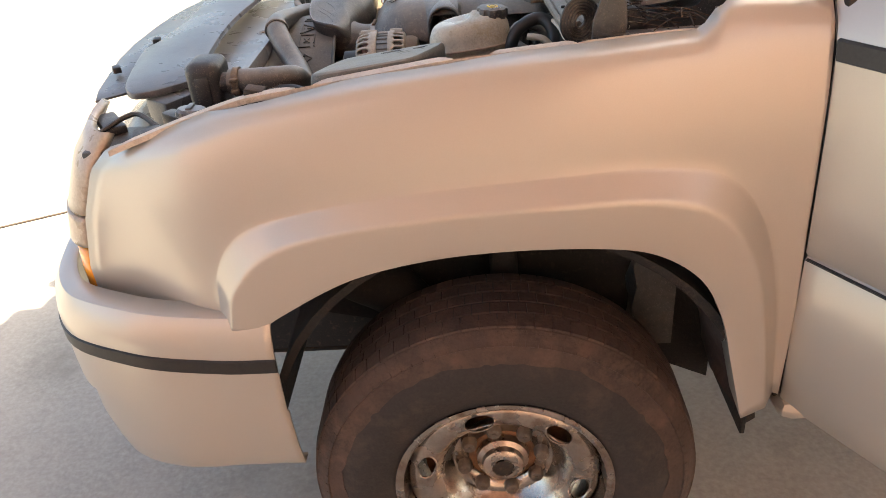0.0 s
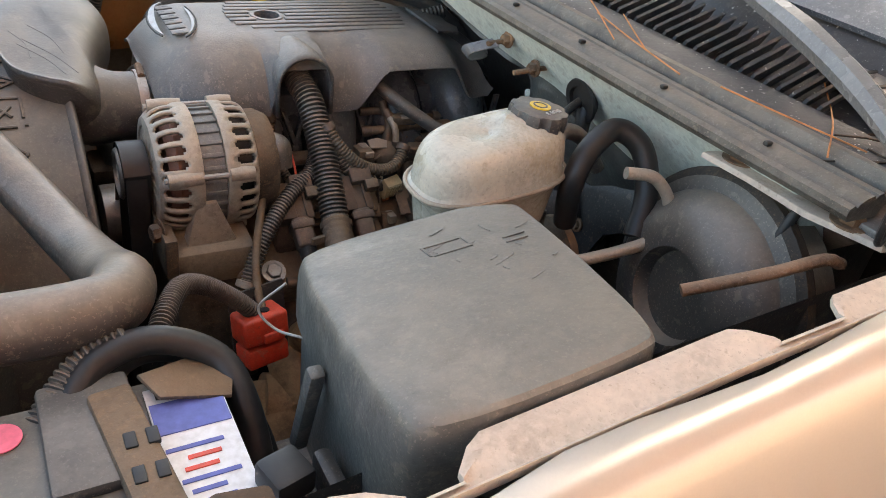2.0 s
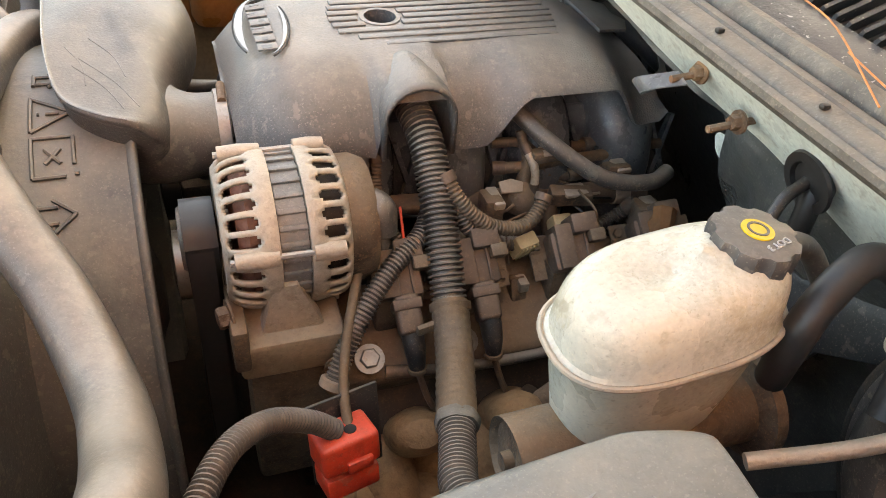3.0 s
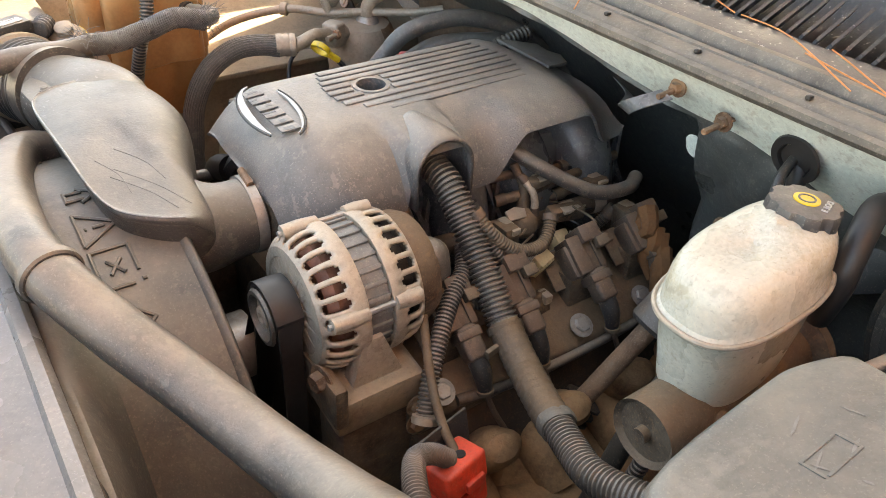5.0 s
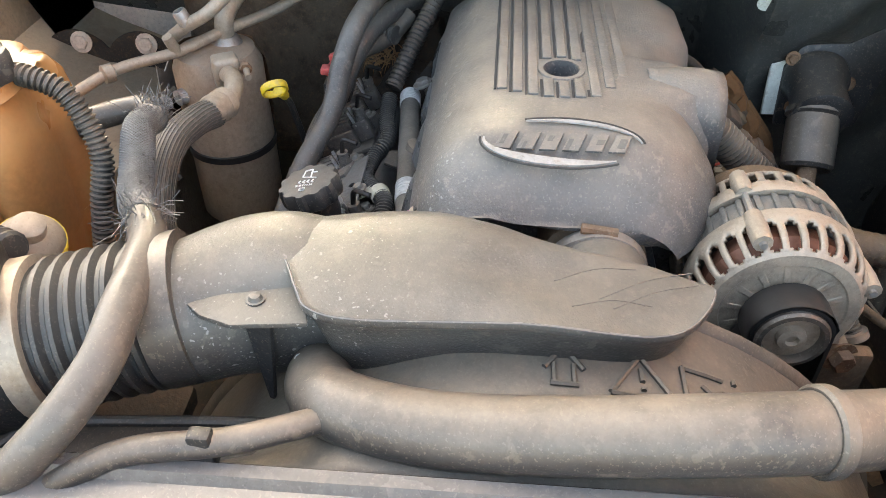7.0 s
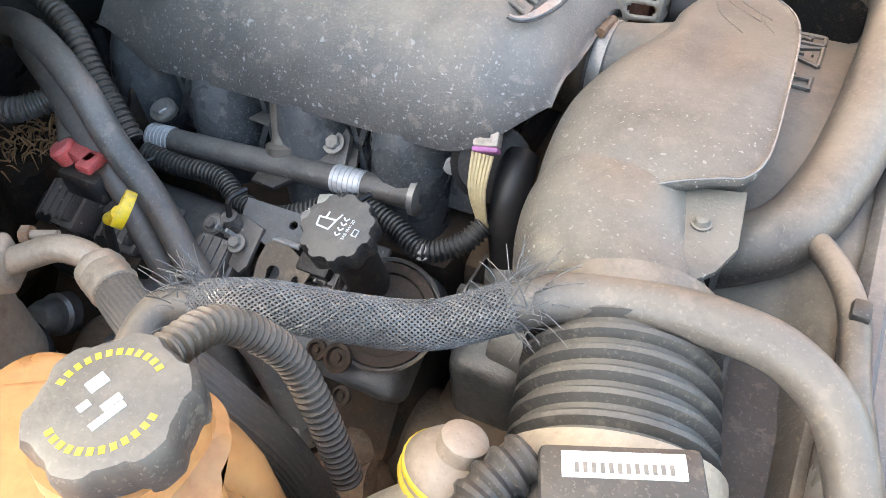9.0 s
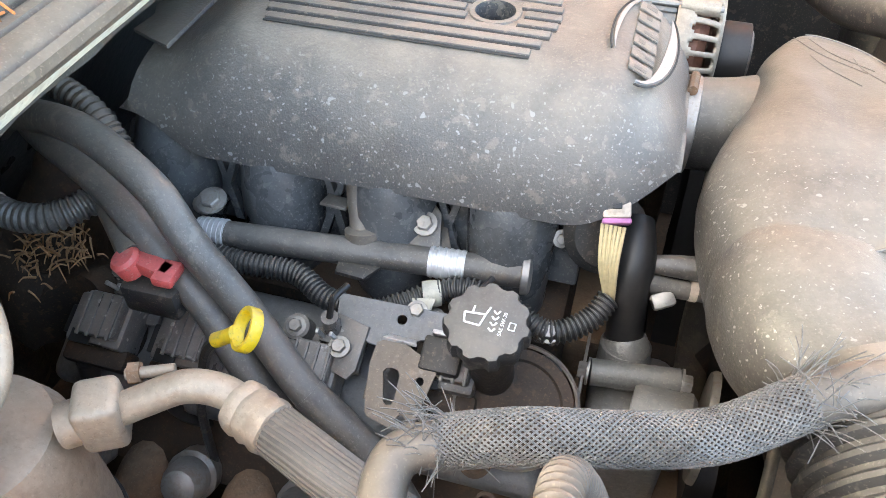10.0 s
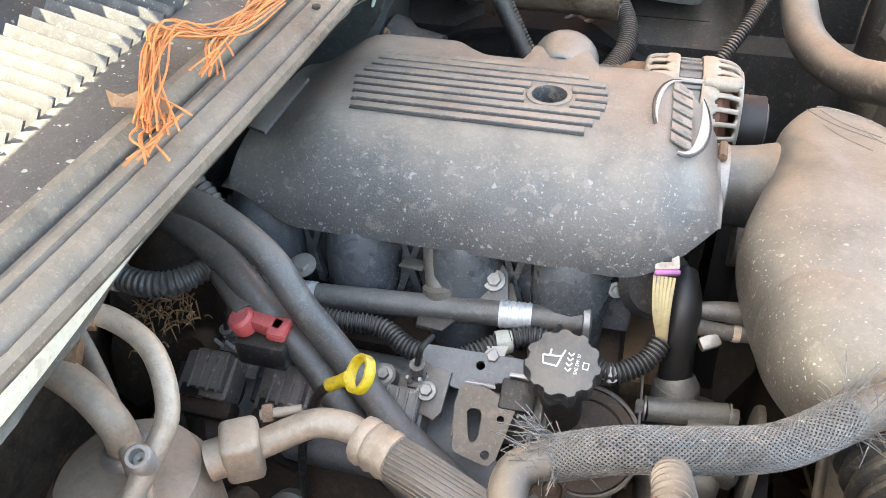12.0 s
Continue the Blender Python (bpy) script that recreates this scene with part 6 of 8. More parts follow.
def booster():
    ob = thing("brake_booster", "dusty round steel brake booster drum", "brake booster")
    m = axes((0.150, -0.690, 0.965), (-1, 0.12, 0.10))
    part("drum", lathe([(0.118, -0.05), (0.122, -0.01), (0.126, 0.0), (0.122, 0.006), (0.108, 0.010), (0.104, 0.022), (0.085, 0.040), (0.060, 0.046), (0.05, 0.046), (0.045, 0.03), (0.0, 0.03)], m, 56), "rubber", ob)
    part("rim", lathe([(0.122, -0.012), (0.131, -0.008), (0.131, 0.002), (0.122, 0.006)], m, 56), "dark", ob)
    h = thing("vacuum_hose", "black rubber vacuum hose looping beside the reservoir", "hose")
    part("hose", tube([(0.075, -0.548, 0.98), (0.060, -0.560, 1.03), (0.075, -0.555, 1.068), (0.115, -0.545, 1.085), (0.140, -0.565, 1.07), (0.140, -0.59, 1.03), (0.12, -0.61, 0.99)], 0.0125, 16), "strip", h, "black vacuum hose")
    part("hose", tube([(0.055, -0.535, 1.04), (0.080, -0.50, 1.062), (0.12, -0.49, 1.05), (0.15, -0.50, 1.01)], 0.009, 12), "hose", h)
    p = thing("brake_line", "dull steel brake pipe bent into a loop", "pipe")
    part("pipe", tube([(0.02, -0.60, 0.965), (0.09, -0.622, 0.985), (0.128, -0.628, 1.0), (0.138, -0.625, 1.035), (0.120, -0.612, 1.062), (0.090, -0.600, 1.066)], 0.0065, 12), "alu", p)
    part("pipe", tube([(0.02, -0.76, 1.05), (0.08, -0.79, 1.075), (0.13, -0.80, 1.085), (0.16, -0.80, 1.075)], 0.0055, 12), "rust", p)
    part("pipe", tube([(0.16, -0.745, 1.10), (0.150, -0.742, 1.06), (0.155, -0.742, 1.02)], 0.005, 10), "strip", p)
    r = thing("cable_end", "red plastic cable end", "cable")
    part("cable", tube([(0.12, -0.70, 0.86), (0.155, -0.755, 0.90), (0.19, -0.80, 0.93)], 0.010, 10), "red", r)
    # steering shaft at the firewall
    s = thing("steering_shaft", "dusty black steering column boot and shaft", "steering shaft")
    part("flange", plate([(-0.062, -0.06), (0.06, -0.06), (0.085, 0.02), (0.165, 0.085), (0.175, 0.135), (0.115, 0.128), (0.030, 0.078), (-0.036, 0.070), (-0.062, 0.03)], 0.006, axes((0.228, -0.385, 0.885), (-1, 0, 0.2)), 0.002), "mint", s, "pale backing plate")
    part("dark_flange", plate([(-0.046, -0.065), (0.066, -0.065), (0.090, 0.010), (0.172, 0.070), (0.178, 0.105), (0.115, 0.098), (0.034, 0.054), (-0.028, 0.050), (-0.047, 0.018)], 0.007, axes((0.221, -0.387, 0.880), (-1, 0, 0.2)), 0.002), "black", s)
    part("housing", lathe([(0.044, 0), (0.044, 0.02), (0.036, 0.035), (0.040, 0.085), (0.030, 0.09), (0, 0.09)], axes((0.222, -0.385, 0.885), (-1, 0.1, -0.25)), 28), "black", s)
    part("boot", lathe([(0.036, -0.004), (0.037, 0.004), (0.033, 0.008), (0.034, 0.012), (0.034, 0.075), (0.030, 0.080), (0, 0.080)], axes((0.155, -0.372, 0.864), (-0.72, 0.12, -0.78)), 28), "rubber", s)
    part("shaft", tube([(0.10, -0.362, 0.815), (0.0, -0.345, 0.70), (-0.06, -0.335, 0.62)], 0.013, 12), "rust", s)
    part("bellows", tube([(0.02, -0.35, 0.725), (-0.05, -0.337, 0.64)], 0.026, 16, 6, 0.012, 0.25), "dark", s)
    for p in ((0.212, -0.345, 0.915), (0.212, -0.430, 0.88), (0.205, -0.36, 0.845)):
        bolt(p, (-1, 0, 0.2), 0.006, 0.006, "rust", s)
    for dy in (0.0, 0.03):
        part("cable", tube([(0.08, -0.47 - dy, 0.97), (0.03, -0.46 - dy, 0.88), (-0.02, -0.45 - dy, 0.78), (-0.05, -0.44 - dy, 0.66)], 0.013 - 0.1 * dy, 12, 8, 0.006 if dy else 0.0, 0.14), "conduit", s)
    part("sheath", tube([(0.16, -0.445, 1.02), (0.165, -0.440, 1.045), (0.170, -0.434, 1.062)], 0.010, 10), "strip", s)


booster()


def fuse_top(x, y):
    return 1.054 + 0.11 * (x + 0.259) - 0.204 * (y + 0.625)


def fuse_box():
    ob = thing("fuse_box", "scuffed grey plastic fuse box with a sloping lid", "fuse box")
    line = [Vector(p) for p in ((-0.268, -0.616, 0), (-0.108, -0.611, 0), (-0.064, -0.630, 0), (-0.084, -0.74, 0), (-0.112, -0.864, 0), (-0.292, -0.864, 0))]
    for cutoff in (0.10, 0.25, 0.25):
        line = [a.lerp(b, f) for a, b in zip(line, line[1:] + line[:1]) for f in (cutoff, 1 - cutoff)]
    mid = Vector((-0.178, -0.738, 0))
    rings = []
    for grow, z in ((0.94, -0.17), (0.955, -0.080), (0.96, -0.058), (1.0, -0.056), (1.003, -0.030), (0.996, -0.012), (0.980, -0.004), (0.955, -0.001), (0.90, 0.0), (0.5, 0.001), (0.1, 0.001)):
        ring = []
        for p in line:
            q = mid + (p - mid) * grow
            ring.append(Vector((q.x, q.y, fuse_top(q.x, q.y) + z)))
        rings.append(ring)
    part("lid", bridge(bmesh.new(), rings), "fuse", ob, "scuffed grey lid")
    draw = random.Random(21)
    tilt = Matrix.Rotation(math.atan(-0.204), 4, "X") @ Matrix.Rotation(-math.atan(0.11), 4, "Y")
    for k in range(13):
        x, y = draw.gauss(-0.150, 0.036), draw.gauss(-0.705, 0.028)
        m = Matrix.Translation((x, y, fuse_top(x, y) + 0.0012)) @ tilt @ Matrix.Rotation(draw.choice((0.25, 0.35, 1.75, 1.9)), 4, "Z")
        long, wide = draw.uniform(0.006, 0.026), draw.uniform(0.0005, 0.0011)
        part("scratch", plate([(-long / 2, 0), (-long / 4, -wide), (long / 3, -wide * 0.6), (long / 2, 0), (long / 5, wide), (-long / 3, wide * 0.7)], 0.0004, m), "scratch", ob)
    for x, y, w, h in ((-0.165, -0.672, 0.034, 0.0022), (-0.162, -0.688, 0.034, 0.0022), (-0.181, -0.680, 0.0022, 0.017), (-0.146, -0.680, 0.0022, 0.017), (-0.110, -0.690, 0.020, 0.0020), (-0.112, -0.698, 0.020, 0.0020)):
        part("moulded_mark", box((w, h, 0.0014), Matrix.Translation((x, y, fuse_top(x, y) + 0.0012)) @ tilt, 0.0005), "fuse", ob)
    part("clip_rail", box((0.012, 0.012, 0.10), Matrix.Translation((-0.287, -0.72, 0.985)) @ Matrix.Rotation(0.25, 4, "X"), 0.003), "fuse", ob)
    part("clip_rail", box((0.014, 0.05, 0.03), Matrix.Translation((-0.290, -0.78, 0.97)), 0.005), "black", ob)
    part("thin_wire", tube([(-0.268, -0.618, 1.022), (-0.288, -0.612, 0.998), (-0.278, -0.625, 0.983), (-0.262, -0.645, 0.985)], 0.0012, 6), "steel", ob)


fuse_box()


def battery():
    ob = thing("battery", "dirty black car battery with a printed label", "battery")
    part("case", box((0.185, 0.21, 0.19), Matrix.Translation((-0.428, -0.745, 0.875)), 0.008, segs=3), "black", ob)
    part("top", box((0.170, 0.195, 0.012), Matrix.Translation((-0.428, -0.745, 0.974)), 0.004), "fuse", ob)
    part("vent_cover", box((0.060, 0.10, 0.012), Matrix.Translation((-0.425, -0.690, 0.984)), 0.004), "cap", ob)
    part("hold_bar", box((0.030, 0.17, 0.014), Matrix.Translation((-0.400, -0.745, 0.988)) @ Matrix.Rotation(0.12, 4, "Z"), 0.004), "cast", ob)
    for k in range(4):
        part("bar_slot", box((0.008, 0.014, 0.004), Matrix.Translation((-0.405 + 0.014 * (k % 2), -0.715 - 0.03 * (k // 2), 0.9945)), 0.001), "strip", ob)
    lab = part("label", box((0.052, 0.150, 0.0016), Matrix.Translation((-0.362, -0.735, 0.9815)), 0), "white", ob, "white printed battery label")
    part("blue_band", box((0.050, 0.030, 0.0012), Matrix.Translation((-0.362, -0.692, 0.9828)), 0), "blue", lab)
    for k in range(8):
        part("print_bar", box((0.022 + 0.016 * (k % 3 == 0), 0.0032, 0.001), Matrix.Translation((-0.366 + 0.004 * (k % 2), -0.722 - 0.0095 * k, 0.9828)), 0), "red" if k in (1, 2) else "blue", lab)
    for k in range(9):
        part("barcode_bar", box((0.0022, 0.012, 0.001), Matrix.Translation((-0.380 + 0.0042 * k, -0.666, 0.9828)), 0), "strip", lab)
    part("pink_dot", lathe([(0.013, 0), (0.013, 0.001), (0, 0.0012)], Matrix.Translation((-0.478, -0.672, 0.981)), 24), mat("pink_sticker", (0.75, 0.15, 0.22), 0.6, 0, 0.1, 60, 0.0), ob, "pink round sticker")
    part("lead", tube([(-0.44, -0.655, 0.975), (-0.41, -0.632, 0.995), (-0.37, -0.628, 1.000), (-0.33, -0.645, 0.985), (-0.318, -0.68, 0.96), (-0.315, -0.72, 0.91)], 0.011, 14), "strip", ob, "black battery lead")
    part("lead_conduit", tube([(-0.455, -0.66, 0.970), (-0.425, -0.630, 0.988), (-0.388, -0.622, 1.000)], 0.013, 14, 8, 0.005, 0.14), "conduit", ob)
    part("lead", tube([(-0.43, -0.64, 0.96), (-0.38, -0.60, 0.965), (-0.33, -0.61, 0.95), (-0.305, -0.66, 0.92), (-0.30, -0.72, 0.88)], 0.009, 12), "strip", ob)
    part("terminal", box((0.030, 0.030, 0.022), Matrix.Translation((-0.322, -0.775, 0.99)) @ Matrix.Rotation(0.25, 4, "Z"), 0.004), "strip", ob)
    part("terminal_plate", plate([(0, 0), (0.05, 0.02), (0.075, 0.015), (0.06, -0.03), (0.01, -0.025)], 0.003, Matrix.Translation((-0.39, -0.655, 0.992)) @ Matrix.Rotation(0.2, 4, "Y"), 0.001), "cast", ob)
    k = thing("round_fluid_cap", "dusty blue-grey round plastic cap by the lamp", "cap")
    part("cap", lathe([(0.022, 0), (0.027, 0.004), (0.027, 0.012), (0.022, 0.017), (0.0, 0.018)], axes((-0.508, -0.810, 1.022), (0.1, 0.1, 1)), 32, wave=lambda a, r: 1 + 0.03 * math.cos(10 * a)), "front", k)
    part("neck", lathe([(0.020, -0.08), (0.020, 0.0)], axes((-0.508, -0.810, 1.022), (0.1, 0.1, 1)), 24), "black", k)
    part("arm", box((0.010, 0.03, 0.005), Matrix.Translation((-0.508, -0.808, 1.041)), 0.002), "front", k)
    c = thing("fender_clip", "brown spring clip on the fender edge", "clip")
    part("clip", box((0.032, 0.030, 0.024), Matrix.Translation((-0.375, -0.862, 1.074)) @ Matrix.Rotation(0.2, 4, "Y"), 0.004), "dark", c)


battery()


# ---- engine core and the driver's side of it ----
engine = thing("engine", "grimy V8 engine under its plastic cover", "engine")
part("block", box((0.46, 0.36, 0.42), Matrix.Translation((0.03, 0.0, 0.60)), 0.02), "dark", engine)
part("front_case", box((0.06, 0.30, 0.34), Matrix.Translation((-0.215, 0.0, 0.62)), 0.02), "cast", engine)
part("bell_housing", box((0.30, 0.34, 0.30), Matrix.Translation((0.20, 0.0, 0.50)), 0.05), "dark", engine)
part("manifold", box((0.43, 0.20, 0.10), Matrix.Translation((0.005, 0.0, 0.895)), 0.03, segs=3), "manifold", engine, "black plastic intake manifold")
part("oil_pan", box((0.55, 0.30, 0.20), Matrix.Translation((0.05, 0.0, 0.32)), 0.04), "dark", engine)
for s in (-1, 1):
    m = Matrix.Translation((0.03, s * 0.245, 0.775)) @ Matrix.Rotation(radians(-s * 28), 4, "X")
    part("rocker_cover", box((0.47, 0.125, 0.055), m, 0.014, segs=3), "rocker" if s > 0 else "cast", engine, "dusty rocker cover")
    part("cylinder_head", box((0.46, 0.12, 0.12), Matrix.Translation((0.03, s * 0.25, 0.685)) @ Matrix.Rotation(radians(-s * 45), 4, "X"), 0.01), "dark", engine)
    for k in range(4):
        x = -0.135 + 0.112 * k
        p = [(x - 0.02, s * 0.03, 0.955), (x - 0.005, s * 0.070, 0.945), (x, s * 0.104, 0.912), (x, s * 0.122, 0.865), (x, s * 0.130, 0.80)]
        part("runner", tube(p, [0.044, 0.044, 0.043, 0.040, 0.038], 16, 5), "manifold", engine, "black manifold runner")
        for dx, lean in ((0.046, 0.030), (0.070, -0.026)):
            part("web", plate([(-0.004, 0), (0.004, 0), (0.003 + lean, 0.085), (-0.003 + lean, 0.085)], 0.010, Matrix.Translation((x + dx, s * 0.130, 0.845)) @ Matrix.Rotation(radians(90 + 18 * s), 4, "X") @ Matrix.Translation((0, 0, -0.005)), 0.001), "manifold", engine)
    part("manifold_side", box((0.44, 0.008, 0.115), Matrix.Translation((0.02, s * 0.102, 0.888)) @ Matrix.Rotation(radians(18 * s), 4, "X"), 0.003), "manifold", engine)


def coil_right(x, s=1, y=0.270, z=0.815):
    """A coil: two-tier body on a bolted foot, with a clipped plug."""
    ob = thing("ignition_coil", "black dusty ignition coil bolted on the grey rocker cover" if s > 0 else "brown dusty ignition coil bolted on the rocker cover", "ignition coil", "ignition coils")
    m = Matrix.Translation((x, s * y, z)) @ Matrix.Scale(s, 4, (0, 1, 0)) @ Matrix.Rotation(radians(-26), 4, "X")
    body = "coil" if s > 0 else "cast"
    part("core", box((0.056, 0.046, 0.036), m, 0.004), body, ob)
    part("upper_body", box((0.036, 0.040, 0.014), m @ Matrix.Translation((-0.006, -0.004, 0.023)), 0.003), body, ob)
    part("lamination", box((0.064, 0.020, 0.026), m @ Matrix.Translation((0, 0.030, -0.006)), 0.005), "dark", ob)
    part("foot", box((0.080, 0.034, 0.006), m @ Matrix.Translation((0, -0.026, -0.012)), 0.002), body, ob)
    part("bolt_boss", lathe([(0.013, -0.012), (0.012, 0.008), (0, 0.008)], m @ Matrix.Translation((0.022, -0.036, 0)), 16), body, ob)
    bolt(m @ Vector((0.022, -0.036, 0.008)), m.to_3x3() @ Vector((0, 0, 1)), 0.0054, 0.007, "steel", ob)
    part("plug_socket", box((0.020, 0.022, 0.030), m @ Matrix.Translation((-0.016, -0.036, 0.010)), 0.003), body, ob)
    part("plug", tube([m @ Vector((-0.016, -0.038, 0.02)), m @ Vector((-0.016, -0.044, 0.042))], [0.0085, 0.0075], 12), body, ob)
    for dx in (-0.006, 0.006):
        part("latch", box((0.003, 0.004, 0.022), m @ Matrix.Translation((-0.016 + dx, -0.030, 0.034)), 0.0008), "silver", ob)
    for k in range(4):
        part("fin", box((0.003, 0.040, 0.003), m @ Matrix.Translation((-0.021 + 0.010 * k, -0.002, 0.0305)), 0.0008), body, ob)
    part("side_clip", box((0.006, 0.026, 0.020), m @ Matrix.Translation((0.031, 0.004, 0.004)), 0.0015), "strip", ob)
    part("recess", box((0.020, 0.012, 0.002), m @ Matrix.Translation((0.012, 0.018, 0.0182)), 0.0005), "strip", ob)
    part("plug_lead", tube([m @ Vector((-0.016, -0.044, 0.042)), m @ Vector((-0.020, -0.056, 0.058)), m @ Vector((-0.026, -0.072, 0.050))], 0.003, 8), "strip", ob)
    part("boot_lead", tube([m @ Vector((0.010, 0.036, -0.004)), m @ Vector((0.008, 0.056, -0.030)), m @ Vector((-0.010, 0.060, -0.075)), m @ Vector((-0.020, 0.040, -0.105))], [0.011, 0.008, 0.0045, 0.009], 10), "strip", ob)


for x in (0.207, 0.122, 0.008):
    coil_right(x)
coil_right(-0.108, 1, 0.236, 0.822)


def coil_left(x, y=-0.250, z=0.854):
    """A coil on a leaning bracket, its tower and boot pointing down to the plug."""
    ob = thing("ignition_coil", "brown dusty ignition coil with a black boot and plug lead", "ignition coil", "ignition coils")
    m = Matrix.Translation((x, y, z)) @ Matrix.Rotation(radians(38), 4, "X") @ Matrix.Rotation(radians(-6), 4, "Y")
    part("bracket", box((0.084, 0.050, 0.004), m @ Matrix.Translation((0, 0, -0.020)), 0.001), "cast", ob)
    part("stand", box((0.050, 0.030, 0.060), Matrix.Translation((x, y, z - 0.046)), 0.004), "cast", ob)
    part("core", box((0.050, 0.044, 0.030), m, 0.004), "browncoil", ob)
    for k in range(3):
        part("rib", box((0.003, 0.040, 0.004), m @ Matrix.Translation((-0.018 + 0.016 * k, 0.0, 0.017)), 0.001), "browncoil", ob)
    part("lead_clip", box((0.018, 0.014, 0.020), m @ Matrix.Translation((0.026, 0.010, 0.018)), 0.002), "cast", ob)
    part("lamination", box((0.020, 0.050, 0.036), m @ Matrix.Translation((-0.010, 0.004, 0.003)), 0.002), "browncoil", ob)
    part("back_block", box((0.030, 0.022, 0.040), m @ Matrix.Translation((0.014, 0.026, 0.008)), 0.003), "browncoil", ob)
    part("tower", box((0.026, 0.042, 0.026), m @ Matrix.Translation((0.004, -0.040, 0.008)), 0.005, segs=3), "browncoil", ob)
    part("collar", box((0.031, 0.012, 0.031), m @ Matrix.Translation((0.004, -0.030, 0.008)), 0.003), "browncoil", ob)
    end = m @ Vector((0.004, -0.058, 0.008))
    part("boot", tube([end + Vector((0, 0.006, 0.006)), end + Vector((0.002, -0.010, -0.016)), end + Vector((0.004, -0.016, -0.040))], [0.0125, 0.0115, 0.0085], 14), "black", ob, "dusty black boot")
    tip = end + Vector((0.004, -0.016, -0.040))
    part("boot_ring", lathe([(0.0085, -0.003), (0.0105, -0.002), (0.0105, 0.002), (0.0085, 0.003)], axes(tip, (0.05, -0.2, -1)), 16), "cast", ob)
    part("plug_lead", tube([tip, tip + Vector((0.010, -0.010, -0.035)), tip + Vector((0.026, -0.018, -0.075)), tip + Vector((0.018, -0.006, -0.105)), tip + Vector((-0.014, 0.004, -0.100))], 0.0038, 8), "browncoil", ob, "brown plug lead")
    for dx, dy in ((-0.034, 0.014), (0.034, -0.012)):
        bolt(m @ Vector((dx, dy, -0.018)), m.to_3x3() @ Vector((0, 0, 1)), 0.0052, 0.006, "cast", ob)


for x in (0.184, 0.078, -0.040, -0.126):
    coil_left(x)
exh = thing("exhaust_manifold", "rusty exhaust manifold and tan plug heat shields", "exhaust manifold")
part("log", tube([(-0.20, -0.36, 0.63), (-0.05, -0.385, 0.60), (0.12, -0.39, 0.58), (0.24, -0.38, 0.52)], [0.036, 0.042, 0.042, 0.036], 16), "shield", exh)
for k in range(4):
    x = -0.165 + 0.112 * k
    part("runner", tube([(x + 0.01, -0.300, 0.665), (x + 0.01, -0.345, 0.665), (x + 0.015, -0.380, 0.63)], [0.026, 0.030, 0.030], 14), "shield", exh)
    part("heat_shield", lathe([(0.006, 0.052), (0.020, 0.048), (0.029, 0.036), (0.033, 0.016), (0.036, 0.004), (0.034, -0.020), (0.030, -0.040)], axes((x + 0.045, -0.335, 0.700), (-0.1, -0.62, 0.78)) @ Matrix.Diagonal((1, 0.8, 1, 1)), 20, wave=lambda a, r: 1 + 0.05 * math.sin(2 * a + 1) + 0.02 * math.sin(5 * a)), "shield", exh)
    part("shield_seam", tube([(x + 0.075, -0.320, 0.675), (x + 0.055, -0.362, 0.715), (x + 0.045, -0.368, 0.735)], 0.0018, 6), "rust", exh)
part("skirt", bridge(bmesh.new(), [[Vector((-0.22 + 0.045 * i, -0.345 - 0.02 * math.sin(1.9 * i), 0.655 + 0.012 * math.sin(2.3 * i))), Vector((-0.22 + 0.045 * i, -0.400, 0.630 + 0.008 * math.sin(1.7 * i))), Vector((-0.22 + 0.045 * i, -0.44, 0.56)), Vector((-0.22 + 0.045 * i, -0.43, 0.55)), Vector((-0.22 + 0.045 * i, -0.36, 0.63))] for i in range(11)]), "shield", exh, "rusty folded heat shield")
exh2 = thing("exhaust_manifold", "rusty exhaust manifold low beside the engine", "exhaust manifold")
part("log", tube([(-0.20, 0.345, 0.66), (-0.06, 0.375, 0.62), (0.12, 0.385, 0.60), (0.24, 0.37, 0.54)], [0.034, 0.040, 0.040, 0.036], 16), "rust", exh2)
for k in range(4):
    x = -0.165 + 0.112 * k
    part("runner", tube([(x, 0.295, 0.675), (x, 0.335, 0.675), (x + 0.01, 0.370, 0.64)], [0.024, 0.028, 0.028], 14), "rust", exh2)
    part("heat_shield", lathe([(0.008, 0.040), (0.016, 0.036), (0.020, 0.026), (0.021, 0.010), (0.025, 0.006), (0.024, -0.015)], axes((x + 0.055, 0.335, 0.70), (-0.1, 0.75, 0.65)), 18), "steel", exh2)


